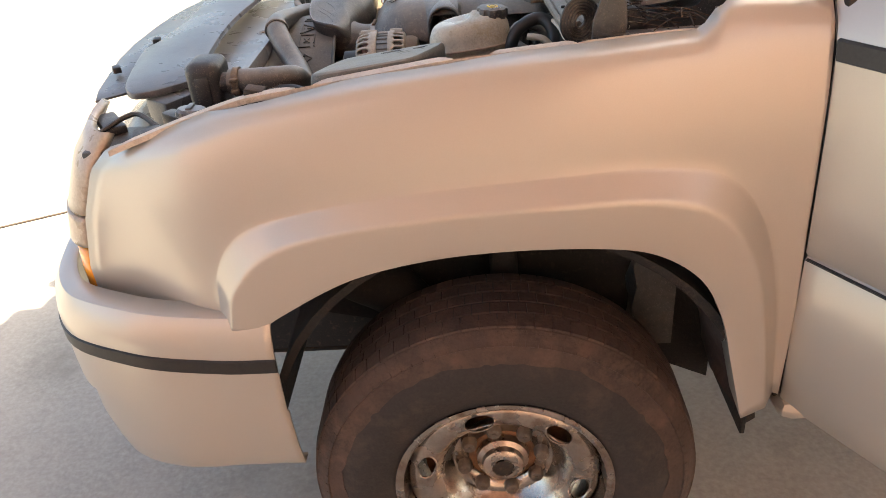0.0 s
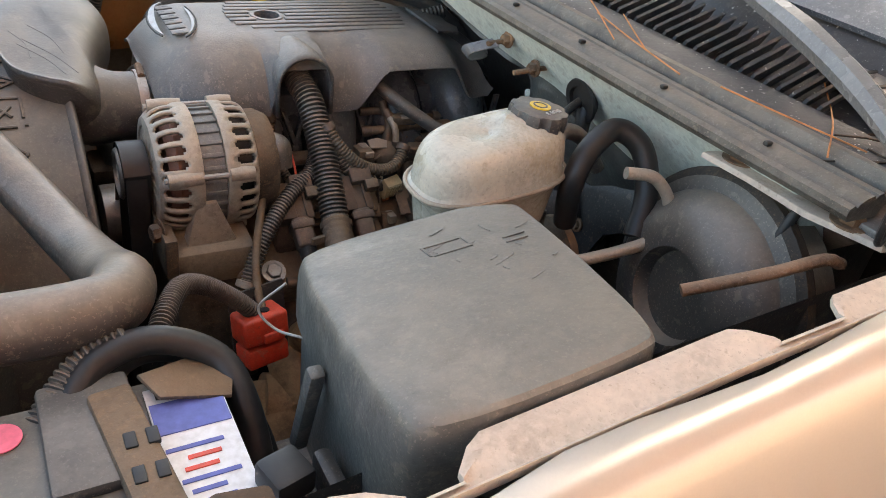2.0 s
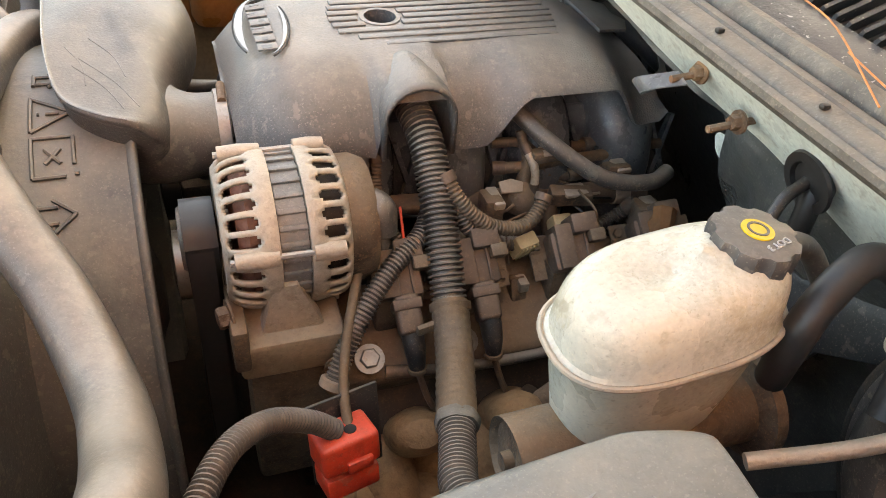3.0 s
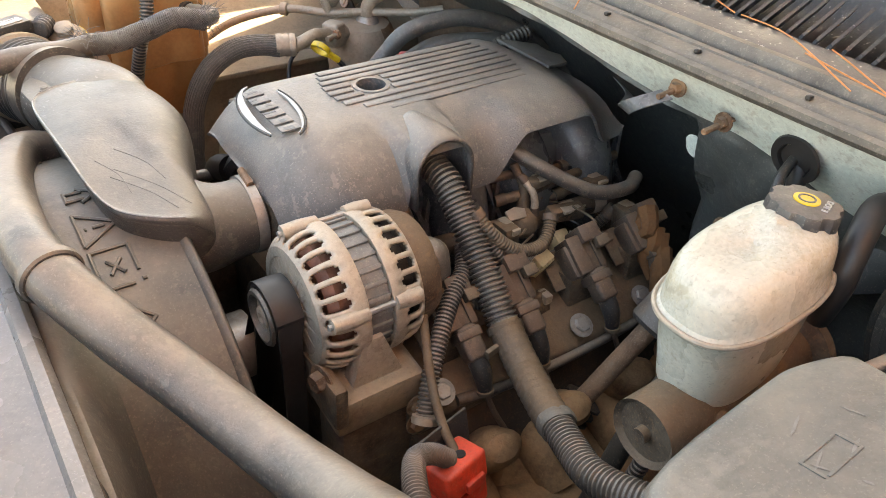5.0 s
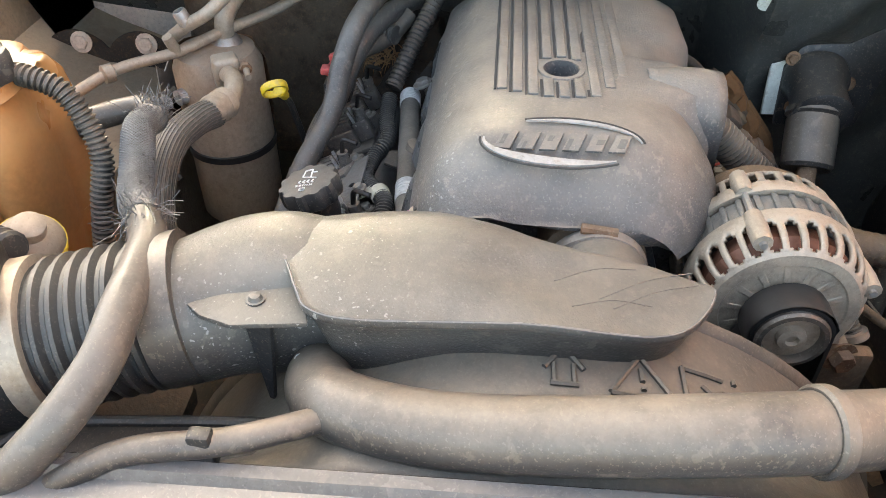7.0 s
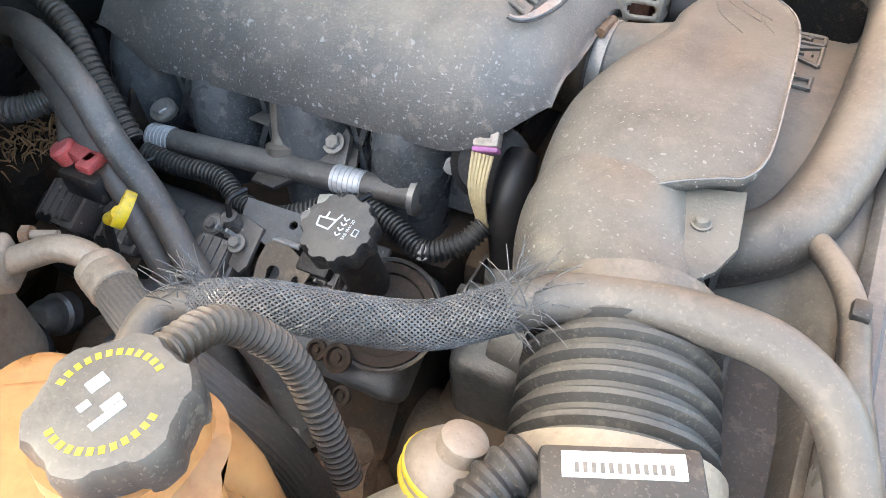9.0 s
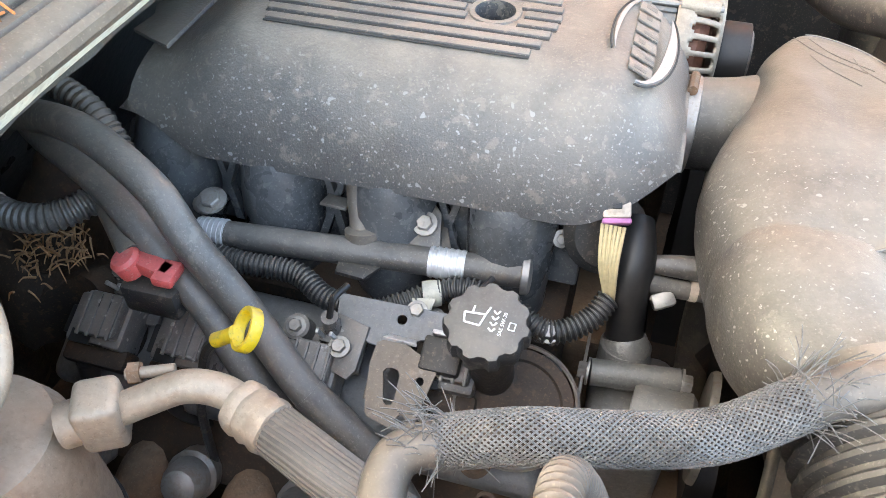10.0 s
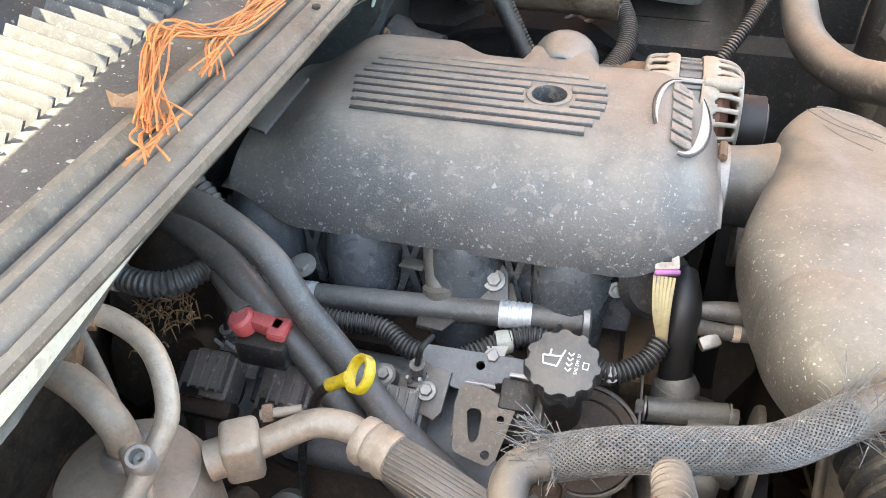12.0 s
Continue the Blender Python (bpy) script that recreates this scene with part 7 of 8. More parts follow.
def driver_side():
    r = thing("fuel_rail", "dark tubular fuel rail with sensors and hoses", "fuel rail")
    part("rail", tube([(-0.17, -0.145, 0.872), (0.22, -0.163, 0.856)], 0.0138, 20, 4), "browncoil", r)
    part("band", lathe([(0.0150, -0.010), (0.0158, -0.009), (0.0158, 0.009), (0.0150, 0.010)], axes((0.186, -0.1615, 0.8575), (1, -0.046, -0.04)), 24), "can", r)
    part("regulator", lathe([(0.018, 0), (0.020, 0.006), (0.020, 0.018), (0.014, 0.024), (0, 0.026)], axes((0.049, -0.163, 0.868), (-0.4, -0.6, 0.6)), 20), "cast", r)
    part("regulator_neck", tube([(0.052, -0.160, 0.885), (0.056, -0.152, 0.915), (0.050, -0.135, 0.945)], [0.010, 0.006, 0.006], 12), "cast", r)
    part("regulator_tab", plate([(-0.012, -0.006), (0.014, -0.008), (0.018, 0.004), (0.004, 0.010), (-0.012, 0.008)], 0.003, axes((0.030, -0.170, 0.892), (0, -0.5, 0.8)), 0.0008), "can", r)
    for k in range(4):
        x = -0.12 + 0.105 * k
        part("injector", tube([(x, -0.155, 0.86), (x, -0.185, 0.825)], 0.011, 10), "cast", r)
        part("injector_plug", box((0.024, 0.020, 0.030), Matrix.Translation((x + 0.004, -0.190, 0.842)) @ Matrix.Rotation(0.6, 4, "X"), 0.003), "wire" if k == 2 else "cast", r)
    h = thing("rubber_hose", "dusty brown rubber hose from under the cover", "hose")
    part("hose", tube([(0.046, -0.130, 0.965), (0.075, -0.170, 0.945), (0.13, -0.205, 0.915), (0.19, -0.210, 0.905), (0.222, -0.195, 0.905)], 0.0098, 14), "rubber", h)
    for pts, rad, mt, pitch in (([(-0.066, -0.205, 0.950), (-0.056, -0.222, 0.930), (-0.036, -0.232, 0.908), (-0.012, -0.236, 0.893), (0.020, -0.233, 0.886), (0.042, -0.222, 0.893), (0.054, -0.210, 0.908)], 0.0085, "cast", 0.0046),
                                ([(-0.060, -0.215, 0.930), (-0.042, -0.231, 0.892), (0.0, -0.226, 0.862), (0.048, -0.214, 0.841), (0.095, -0.205, 0.832), (0.140, -0.193, 0.831), (0.168, -0.186, 0.836), (0.190, -0.197, 0.866)], 0.0088, "rubber", 0.0046),
                                ([(-0.12, -0.135, 0.95), (-0.125, -0.165, 0.90), (-0.11, -0.20, 0.865), (-0.08, -0.225, 0.85)], 0.0065, "cast", 0.004),
                                ([(-0.20, -0.22, 0.86), (-0.15, -0.235, 0.845), (-0.10, -0.24, 0.84), (-0.04, -0.235, 0.84)], 0.0075, "conduit", 0.005),
                                ([(-0.15, -0.305, 0.775), (-0.06, -0.315, 0.77), (0.06, -0.315, 0.768), (0.20, -0.31, 0.77)], 0.006, "conduit", 0.0),
                                ([(0.02, -0.14, 0.90), (0.06, -0.15, 0.905), (0.14, -0.14, 0.90), (0.21, -0.13, 0.895)], 0.007, "cast", 0.0),
                                ([(0.06, -0.175, 0.885), (0.058, -0.170, 0.915), (0.05, -0.150, 0.935)], 0.005, "alu", 0.0)):
        w = thing("wiring_conduit", "dusty wiring conduit across the rocker cover", "conduit", "wiring conduits")
        part("sleeve", tube(pts, rad, 12, 8, pitch, 0.14), mt, w)
        ends = smooth(pts, 8)
        part("end_collar", tube([ends[0], ends[3]], rad * 1.18, 14, 2), "browncoil", w)
        part("end_collar", tube([ends[-4], ends[-1]], rad * 1.18, 14, 2), "browncoil", w)
    for x, y, z, sx, sy, sz in ((0.10, -0.19, 0.885, 0.05, 0.02, 0.018), (0.165, -0.175, 0.90, 0.03, 0.022, 0.02), (0.0, -0.19, 0.885, 0.022, 0.03, 0.03), (0.075, -0.16, 0.925, 0.04, 0.016, 0.014), (0.19, -0.22, 0.86, 0.03, 0.03, 0.04), (-0.05, -0.205, 0.88, 0.02, 0.02, 0.03), (0.02, -0.25, 0.80, 0.02, 0.016, 0.045)):
        c = thing("sensor_plug", "dusty brown sensor plug on the engine", "plug", "sensor plugs")
        part("body", box((sx, sy, sz), Matrix.Translation((x, y, z)) @ Matrix.Rotation(random.uniform(-0.5, 0.5), 4, "Z") @ Matrix.Rotation(random.uniform(-0.4, 0.4), 4, "X"), 0.003), "cast", c)
        part("clip", box((sx * 0.6, sy * 1.15, sz * 0.3), Matrix.Translation((x + 0.004, y, z + sz * 0.35)), 0.002), "alu", c)
    for k in range(14):
        a = Vector((random.uniform(-0.12, 0.20), random.uniform(-0.22, -0.15), random.uniform(0.84, 0.89)))
        d = Vector((random.uniform(-0.06, 0.06), random.uniform(-0.03, 0.03), random.uniform(-0.02, 0.03)))
        w = thing("loose_wire", "thin dusty wire over the engine", "wire", "loose wires")
        part("wire", tube([a - d, a + Vector((0, -0.012, 0.012)), a + d], 0.0016, 7), ("can", "browncoil", "strip", "red", "cast")[k % 5], w)
    for x in (-0.165, -0.06, 0.05, 0.16):
        e = bolt((x, -0.296, 0.790), (0, -0.5, 0.86), 0.0095, 0.006, "steel", engine, "cover_bolt")
    q = thing("pipe_coupling", "dull steel quick coupling on a fuel pipe", "coupling")
    part("pipe", tube([(0.05, -0.112, 0.905), (0.12, -0.115, 0.902), (0.26, -0.119, 0.892)], 0.0070, 12), "cast", q)
    part("sleeve", tube([(0.150, -0.116, 0.900), (0.190, -0.117, 0.8975)], 0.0110, 16, 4), "plain_steel", q)
    part("collar", tube([(0.192, -0.117, 0.8975), (0.200, -0.117, 0.897)], 0.0130, 16, 2), "alu", q)
    part("slot", box((0.020, 0.004, 0.006), Matrix.Translation((0.170, -0.127, 0.902)), 0.001), "strip", q)
    q2 = thing("fuel_pipe", "thin bent brown fuel pipe over the rail", "pipe")
    part("pipe", tube([(0.02, -0.125, 0.925), (0.055, -0.130, 0.925), (0.075, -0.140, 0.915), (0.085, -0.150, 0.893), (0.105, -0.150, 0.883), (0.155, -0.146, 0.882), (0.21, -0.14, 0.885)], 0.0062, 12), "browncoil", q2)
    part("joint", tube([(0.115, -0.149, 0.8828), (0.135, -0.147, 0.8823)], 0.0085, 12, 2), "cast", q2)
    g = thing("injector_connector", "cream plastic injector connector with orange wires", "connector")
    gm = Matrix.Translation((0.030, -0.226, 0.852)) @ Matrix.Rotation(0.5, 4, "X") @ Matrix.Rotation(0.25, 4, "Z")
    part("body", box((0.026, 0.016, 0.032), gm, 0.002), "wire", g)
    for k in range(5):
        part("rib", box((0.0022, 0.0025, 0.028), gm @ Matrix.Translation((-0.010 + 0.005 * k, -0.009, 0)), 0.0005), "wire", g)
    for k in range(4):
        part("wire", tube([gm @ Vector((-0.008 + 0.005 * k, 0, -0.014)), gm @ Vector((-0.004 + 0.003 * k, -0.004, -0.030)), gm @ Vector((0.004 + 0.002 * k, -0.002, -0.046))], 0.0015, 6), "needle", g)
    t = thing("earth_lug", "grey earth strap lug bolted on the rocker cover", "lug")
    part("lug", plate([(-0.008, -0.030), (0.008, -0.030), (0.012, 0.024), (0.0, 0.034), (-0.012, 0.024)], 0.003, axes((-0.050, -0.235, 0.862), (0, -0.6, 0.8)), 0.0008), "plain_steel", t)
    bolt((-0.118, -0.246, 0.850), (0, -0.5, 0.85), 0.0062, 0.007, "steel", t)
    f = thing("firewall_foam", "tufts of yellowed foam hanging at the firewall", "foam")
    for k in range(14):
        a = Vector((0.196 - 0.008 * random.random(), -0.250 - 0.006 * k, 0.895 - 0.0075 * k))
        part("tuft", tube([a, a + Vector((-0.012, random.uniform(-0.02, 0.02), -0.02)), a + Vector((-0.015, random.uniform(-0.03, 0.03), -0.05))], [0.014, 0.011, 0.003], 7, 4), "foam", f)


driver_side()


# ---- the passenger's side ----
def passenger_engine():
    r = thing("fuel_rail", "grey tubular fuel rail with bright bands and a steel end", "fuel rail")
    a, b = Vector((0.150, 0.181, 0.868)), Vector((-0.156, 0.152, 0.868))
    part("rail", tube([a, b], 0.0132, 24, 4), "heater", r)
    way = (b - a).normalized()
    for f, w in ((0.77, 0.0165), (0.045, 0.0140)):
        c = a.lerp(b, f)
        part("band", tube([c - way * w, c + way * w], 0.0139, 24, 2), "band", r, "bright ribbed band")
        for k in range(6):
            part("band_ring", lathe([(0.0136, -0.0016), (0.0147, -0.001), (0.0147, 0.001), (0.0136, 0.0016)], axes(c + way * (k - 2.5) * w / 3, way), 24), "band", r)
    part("end_cap", lathe([(0.015, 0), (0.0185, 0.001), (0.0185, 0.007), (0.015, 0.009), (0.006, 0.010), (0.005, 0.006), (0, 0.006)], axes(b - way * 0.004, way), 28), "steel", r, "bright steel rail end")
    part("bracket", plate([(-0.028, 0), (0.028, 0), (0.010, 0.042), (-0.010, 0.042)], 0.004, Matrix.Translation((-0.060, 0.150, 0.868)) @ Matrix.Rotation(radians(165), 4, "X") @ Matrix.Rotation(math.pi, 4, "Y"), 0.001), "hose", r)
    part("post", plate([(-0.019, -0.02), (0.019, -0.02), (0.012, 0.022), (0.004, 0.030), (-0.004, 0.030), (-0.012, 0.022)], 0.006, axes((-0.059, 0.140, 0.878), (0, 0.6, 0.8)), 0.001), "heater", r)
    bolt((-0.059, 0.139, 0.893), (0, 0.5, 0.85), 0.0068, 0.006, "steel", r)
    bolt((0.142, 0.162, 0.892), (0, 0.3, 0.9), 0.0085, 0.007, "steel", r)
    part("valve", tube([(-0.004, 0.158, 0.872), (0.002, 0.142, 0.885), (0.008, 0.132, 0.905), (0.010, 0.118, 0.938)], [0.013, 0.011, 0.0095, 0.0095], 14), "hose", r, "grey regulator pipe")
    part("valve_cap", lathe([(0.017, 0), (0.017, 0.010), (0.012, 0.012)], axes((-0.004, 0.155, 0.873), (0.1, -0.4, 1)), 18), "hose", r)
    part("valve_tab", plate([(-0.015, -0.008), (0.012, -0.010), (0.014, 0.008), (-0.012, 0.010)], 0.003, Matrix.Translation((0.028, 0.134, 0.892)) @ Matrix.Rotation(0.2, 4, "X"), 0.001), "greycast", r)
    part("valve_tab", plate([(-0.02, -0.006), (0.02, -0.006), (0.018, 0.010), (-0.01, 0.012)], 0.004, Matrix.Translation((-0.008, 0.183, 0.862)), 0.001), "black", r)
    bolt((0.158, 0.148, 0.874), (0, 0.2, 1), 0.0085, 0.007, "steel", r)
    lo = thing("wiring_loom", "black corrugated wiring loom along the fuel rail", "wiring loom")
    part("loom", tube([(0.135, 0.208, 0.872), (0.092, 0.206, 0.866), (0.045, 0.200, 0.860), (0.010, 0.214, 0.852), (-0.035, 0.216, 0.852), (-0.078, 0.192, 0.860), (-0.110, 0.182, 0.866), (-0.150, 0.186, 0.858), (-0.186, 0.197, 0.850), (-0.217, 0.180, 0.856), (-0.231, 0.160, 0.868)], 0.0110, 16, 9, 0.0046, 0.22), "bellows", lo)
    part("tape", lathe([(0.0115, -0.008), (0.0122, 0.0), (0.0115, 0.008)], axes((-0.080, 0.191, 0.861), (1, 0.4, 0)), 18), "tank", lo, "torn pale tape")
    part("tape_end", plate([(-0.012, 0), (0.010, 0.004), (0.006, 0.018), (-0.002, 0.010), (-0.008, 0.020)], 0.002, Matrix.Translation((-0.075, 0.200, 0.866)) @ Matrix.Rotation(-0.6, 4, "X"), 0), "tank", lo)
    cap = thing("oil_filler", "black scalloped oil filler cap on its neck", "filler cap")
    m = axes((-0.144, 0.252, 0.900), (0.02, 0.26, 1))
    lid = part("cap", lathe([(0.024, -0.004), (0.031, 0.000), (0.0325, 0.004), (0.0325, 0.018), (0.031, 0.022), (0.026, 0.0235), (0, 0.024)], m, 72, wave=lambda a, rr: 1 + (0.05 * min(1, max(-1, 3 * math.cos(11 * a))) if rr > 0.029 else 0)), "cap", cap, "black scalloped cap with white symbols")
    tm = m @ Matrix.Translation((0, 0, 0.0242))
    can = [((-0.016, -0.006), (-0.004, -0.006)), ((-0.016, -0.006), (-0.018, 0.002)), ((-0.004, -0.006), (-0.002, 0.004)), ((-0.018, 0.002), (-0.002, 0.004)), ((-0.012, 0.003), (-0.012, 0.009)), ((-0.002, 0.004), (0.000, 0.011))]
    for (xa, ya), (xb, yb) in can:
        part("symbol_bar", tube([tm @ Vector((xa, ya, 0)), tm @ Vector((xb, yb, 0))], 0.0009, 5, 1), "white", lid)
    for k in range(4):
        y = 0.009 - 0.005 * k
        part("symbol_wave", tube([tm @ Vector((0.003, y, 0)), tm @ Vector((0.006, y - 0.002, 0)), tm @ Vector((0.008, y + 0.001, 0))], 0.0008, 5, 3), "white", lid)
    writing("cap_text", "SAE 5W-30", tm @ Matrix.Translation((0.0125, 0.0, 0)) @ Matrix.Rotation(radians(90), 4, "Z"), 0.0042, "white", lid, 0.0003)
    part("symbol_box", tube([tm @ Vector(p) for p in ((0.0175, -0.003, 0), (0.0175, 0.003, 0), (0.022, 0.003, 0), (0.022, -0.003, 0), (0.0175, -0.003, 0))], 0.0007, 5, 1, curve=False), "white", lid)
    part("neck", lathe([(0.020, -0.085), (0.020, -0.03), (0.023, -0.02), (0.023, 0)], m, 28), "black", cap)
    rim = thing("steel_cover_ring", "round bright-edged steel ring behind the filler neck", "ring")
    part("disc", lathe([(0.049, 0), (0.049, 0.003), (0.040, 0.002), (0.034, -0.004), (0.0, -0.006)], axes((-0.172, 0.252, 0.812), (-0.1, 0.45, 0.9)), 40), "dark", rim)
    part("ring", lathe([(0.0525, -0.002), (0.0545, 0.003), (0.0525, 0.0055), (0.0505, 0.003), (0.0525, -0.002)], axes((-0.172, 0.252, 0.812), (-0.1, 0.45, 0.9)), 48), "steel", rim, "thin bright edge")
    br = thing("steel_bracket", "scuffed bare steel bracket plate with slots", "bracket")
    M2 = axes((-0.080, 0.278, 0.840), (0.0, 0.50, 0.866))
    pl = part("plate", plate([(-0.031, 0.013), (-0.029, 0.031), (-0.024, 0.034), (-0.004, 0.034), (0.022, 0.023), (0.026, 0.018), (0.025, 0.012), (0.016, -0.030), (0.012, -0.035), (0.004, -0.036), (-0.022, -0.030), (-0.025, -0.026)], 0.003, M2), "plain_steel", br, "scuffed plate with a slot")
    carve(pl, [plate([(-0.018, 0.008), (-0.016, 0.0115), (-0.012, 0.013), (-0.006, 0.012), (-0.0035, 0.008), (-0.003, -0.012), (-0.005, -0.017), (-0.009, -0.018), (-0.012, -0.015)], 0.03, M2 @ Matrix.Translation((0, 0, -0.015))),
               lathe([(0.0, -0.02), (0.0036, -0.02), (0.0036, 0.02), (0.0, 0.02)], M2 @ Matrix.Translation((0.014, 0.007, 0)), 14), lathe([(0.0, -0.02), (0.0042, -0.02), (0.0042, 0.02), (0.0, 0.02)], M2 @ Matrix.Translation((0.006, -0.027, 0)), 14)])
    for f in pl.data.polygons:
        f.use_smooth = False
    part("flange", box((0.003, 0.046, 0.022), M2 @ Matrix.Translation((-0.0285, 0.006, -0.0105)), 0.0008), "plain_steel", br)
    part("tip", plate([(-0.026, 0.0), (0.004, 0.0), (0.002, 0.006), (-0.022, 0.007)], 0.003, M2 @ Matrix.Translation((0.0, 0.034, 0.0005)) @ Matrix.Rotation(radians(-50), 4, "X"), 0.0006), "silver", br, "bright bent tip of the plate")
    strap = axes((-0.055, 0.232, 0.8575), (0.0, 0.42, 0.9))
    sp = part("strap", plate([(-0.050, 0.018), (0.058, 0.020), (0.064, 0.012), (0.060, -0.004), (0.030, -0.008), (0.010, -0.022), (-0.012, -0.020), (-0.046, -0.010)], 0.003, strap, 0.0008), "rocker", br, "blue-grey strap plate behind the bracket")
    carve(sp, [lathe([(0.0, -0.02), (0.0045, -0.02), (0.0045, 0.02), (0.0, 0.02)], strap @ Matrix.Translation((0.010, 0.006, 0)), 14)])
    for f in sp.data.polygons:
        f.use_smooth = False
    part("rust_plate", plate([(-0.018, -0.026), (0.012, -0.030), (0.017, -0.020), (0.014, 0.018), (-0.016, 0.020)], 0.004, axes((-0.024, 0.252, 0.848), (0.1, 0.55, 0.83)), 0.001), "coil", br, "rusty brown plate")
    part("relay", box((0.034, 0.030, 0.030), axes((-0.106, 0.246, 0.846), (0, 0.4, 0.9)), 0.003), "black", br, "small black relay block")
    part("relay_clip", box((0.022, 0.004, 0.010), axes((-0.106, 0.236, 0.866), (0, 0.4, 0.9)), 0.001), "silver", br)
    for p in ((-0.075, 0.217, 0.865), (-0.020, 0.262, 0.852), (-0.187, 0.199, 0.852)):
        bolt(p, (0, 0.4, 0.9), 0.0056, 0.006, "steel", br)
    for p, rr in (((-0.150, 0.302, 0.795), 0.014), ((-0.125, 0.300, 0.790), 0.010), ((-0.165, 0.325, 0.775), 0.009)):
        part("plug_ring", lathe([(rr, 0), (rr, 0.005), (rr * 0.7, 0.006), (rr * 0.6, 0.002), (rr * 0.3, 0.002), (rr * 0.28, 0.005), (0, 0.005)], axes(p, (0, 0.6, 0.8)), 22), "dark", br)
    dip = thing("dipstick", "yellow dipstick loop on a thin tube", "dipstick")
    m = axes((0.014, 0.330, 0.944), (0.68, 0.37, 0.61))
    part("loop", lathe([(0.0130, -0.0035), (0.0135, -0.0045), (0.0162, -0.0045), (0.0167, -0.0035), (0.0167, 0.0035), (0.0162, 0.0045), (0.0135, 0.0045), (0.0130, 0.0035), (0.0130, -0.0035)], m, 28), "yellow", dip, "bright yellow pull ring")
    part("collar", tube([(0.0245, 0.3290, 0.9350), (0.0335, 0.3285, 0.9280), (0.045, 0.328, 0.919)], [0.0068, 0.0056, 0.0060], 16), "yellow", dip)
    part("tube", tube([(0.043, 0.328, 0.921), (0.062, 0.325, 0.890), (0.09, 0.32, 0.80), (0.10, 0.32, 0.70)], 0.0045, 8), "black", dip)
    rc = thing("red_connector", "faded red plastic connector lock", "connector")
    part("body", box((0.042, 0.016, 0.014), Matrix.Translation((0.126, 0.277, 0.922)) @ Matrix.Rotation(-0.2, 4, "Z"), 0.003), "pinkred", rc)
    part("cap", lathe([(0.013, 0), (0.013, 0.014), (0.010, 0.017), (0, 0.018)], axes((0.146, 0.276, 0.914), (0.3, 0.2, 1)), 20), "pinkred", rc)
    part("lug", box((0.018, 0.024, 0.010), Matrix.Translation((0.110, 0.282, 0.924)), 0.003), "pinkred", rc)
    part("cable", tube([(0.148, 0.270, 0.922), (0.175, 0.245, 0.925), (0.21, 0.215, 0.93), (0.24, 0.19, 0.95)], 0.0125, 12), "hose", rc)
    part("plug", box((0.05, 0.035, 0.03), Matrix.Translation((0.13, 0.275, 0.892)), 0.004), "black", rc)
    # cast front accessories
    w = thing("water_outlet", "dull cast coolant outlet and accessory bracket", "casting")
    part("outlet", tube([(-0.258, 0.168, 0.72), (-0.257, 0.164, 0.785), (-0.255, 0.160, 0.806), (-0.252, 0.154, 0.816)], [0.030, 0.024, 0.0225, 0.0195], 24), "greycast", w)
    part("neck_hose", tube([(-0.252, 0.154, 0.815), (-0.249, 0.150, 0.845), (-0.247, 0.146, 0.865), (-0.246, 0.130, 0.893), (-0.240, 0.100, 0.905)], [0.0170, 0.0170, 0.0175, 0.0180, 0.0180], 20), "strip", w, "black rubber neck hose")
    part("cross_hose", tube([(-0.250, 0.140, 0.878), (-0.276, 0.139, 0.874), (-0.304, 0.137, 0.873), (-0.345, 0.130, 0.87)], [0.0095, 0.0085, 0.0085, 0.0085], 14), "heater", w)
    part("tape_band", tube([(-0.296, 0.1372, 0.8732), (-0.303, 0.137, 0.873)], 0.0092, 16, 2), "lip", w, "tan tape band")
    part("cross_hose", tube([(-0.256, 0.129, 0.887), (-0.280, 0.127, 0.889), (-0.306, 0.126, 0.890), (-0.34, 0.12, 0.89)], [0.008, 0.010, 0.0115, 0.0115], 14), "heater", w)
    part("flange_bar", tube([(-0.228, 0.190, 0.80), (-0.306, 0.180, 0.80)], 0.0125, 16), "greycast", w)
    for p, d in (((-0.226, 0.190, 0.80), (1, 0, 0)), ((-0.308, 0.180, 0.80), (-1, 0, 0))):
        bolt(p, d, 0.0075, 0.009, "steel", w)
    part("pump_body", lathe([(0.030, 0), (0.032, 0.004), (0.032, 0.05), (0.026, 0.055), (0, 0.055)], axes((-0.268, 0.205, 0.775), (-1, 0.1, 0)), 26), "greycast", w)
    part("pump_pulley", lathe([(0.050, 0), (0.052, 0.003), (0.052, 0.007), (0.046, 0.008), (0.02, 0.004), (0, 0.004)], axes((-0.330, 0.200, 0.77), (-1, 0.1, 0)), 36), "steel", w)
    part("rear_case", box((0.075, 0.12, 0.16), Matrix.Translation((-0.268, 0.195, 0.70)), 0.015, segs=3), "greycast", w)
    part("collar", lathe([(0.0225, -0.016), (0.0235, -0.014), (0.0235, 0.010), (0.0215, 0.0125)], axes((-0.255, 0.160, 0.800), (0, -0.2, 1)), 26), "greycast", w)
    part("pad", box((0.115, 0.085, 0.05), Matrix.Translation((-0.272, 0.165, 0.712)), 0.01), "cast", w)
    part("lower_case", box((0.13, 0.13, 0.13), Matrix.Translation((-0.275, 0.215, 0.63)), 0.02), "cast", w)
    part("gasket", box((0.0025, 0.085, 0.10), Matrix.Translation((-0.222, 0.180, 0.752)), 0), "steel", w)
    part("clamp", box((0.020, 0.014, 0.016), axes((-0.276, 0.148, 0.866), (0, 0.6, 0.8)) @ Matrix.Rotation(0.5, 4, "Z"), 0.003), "steel", w)
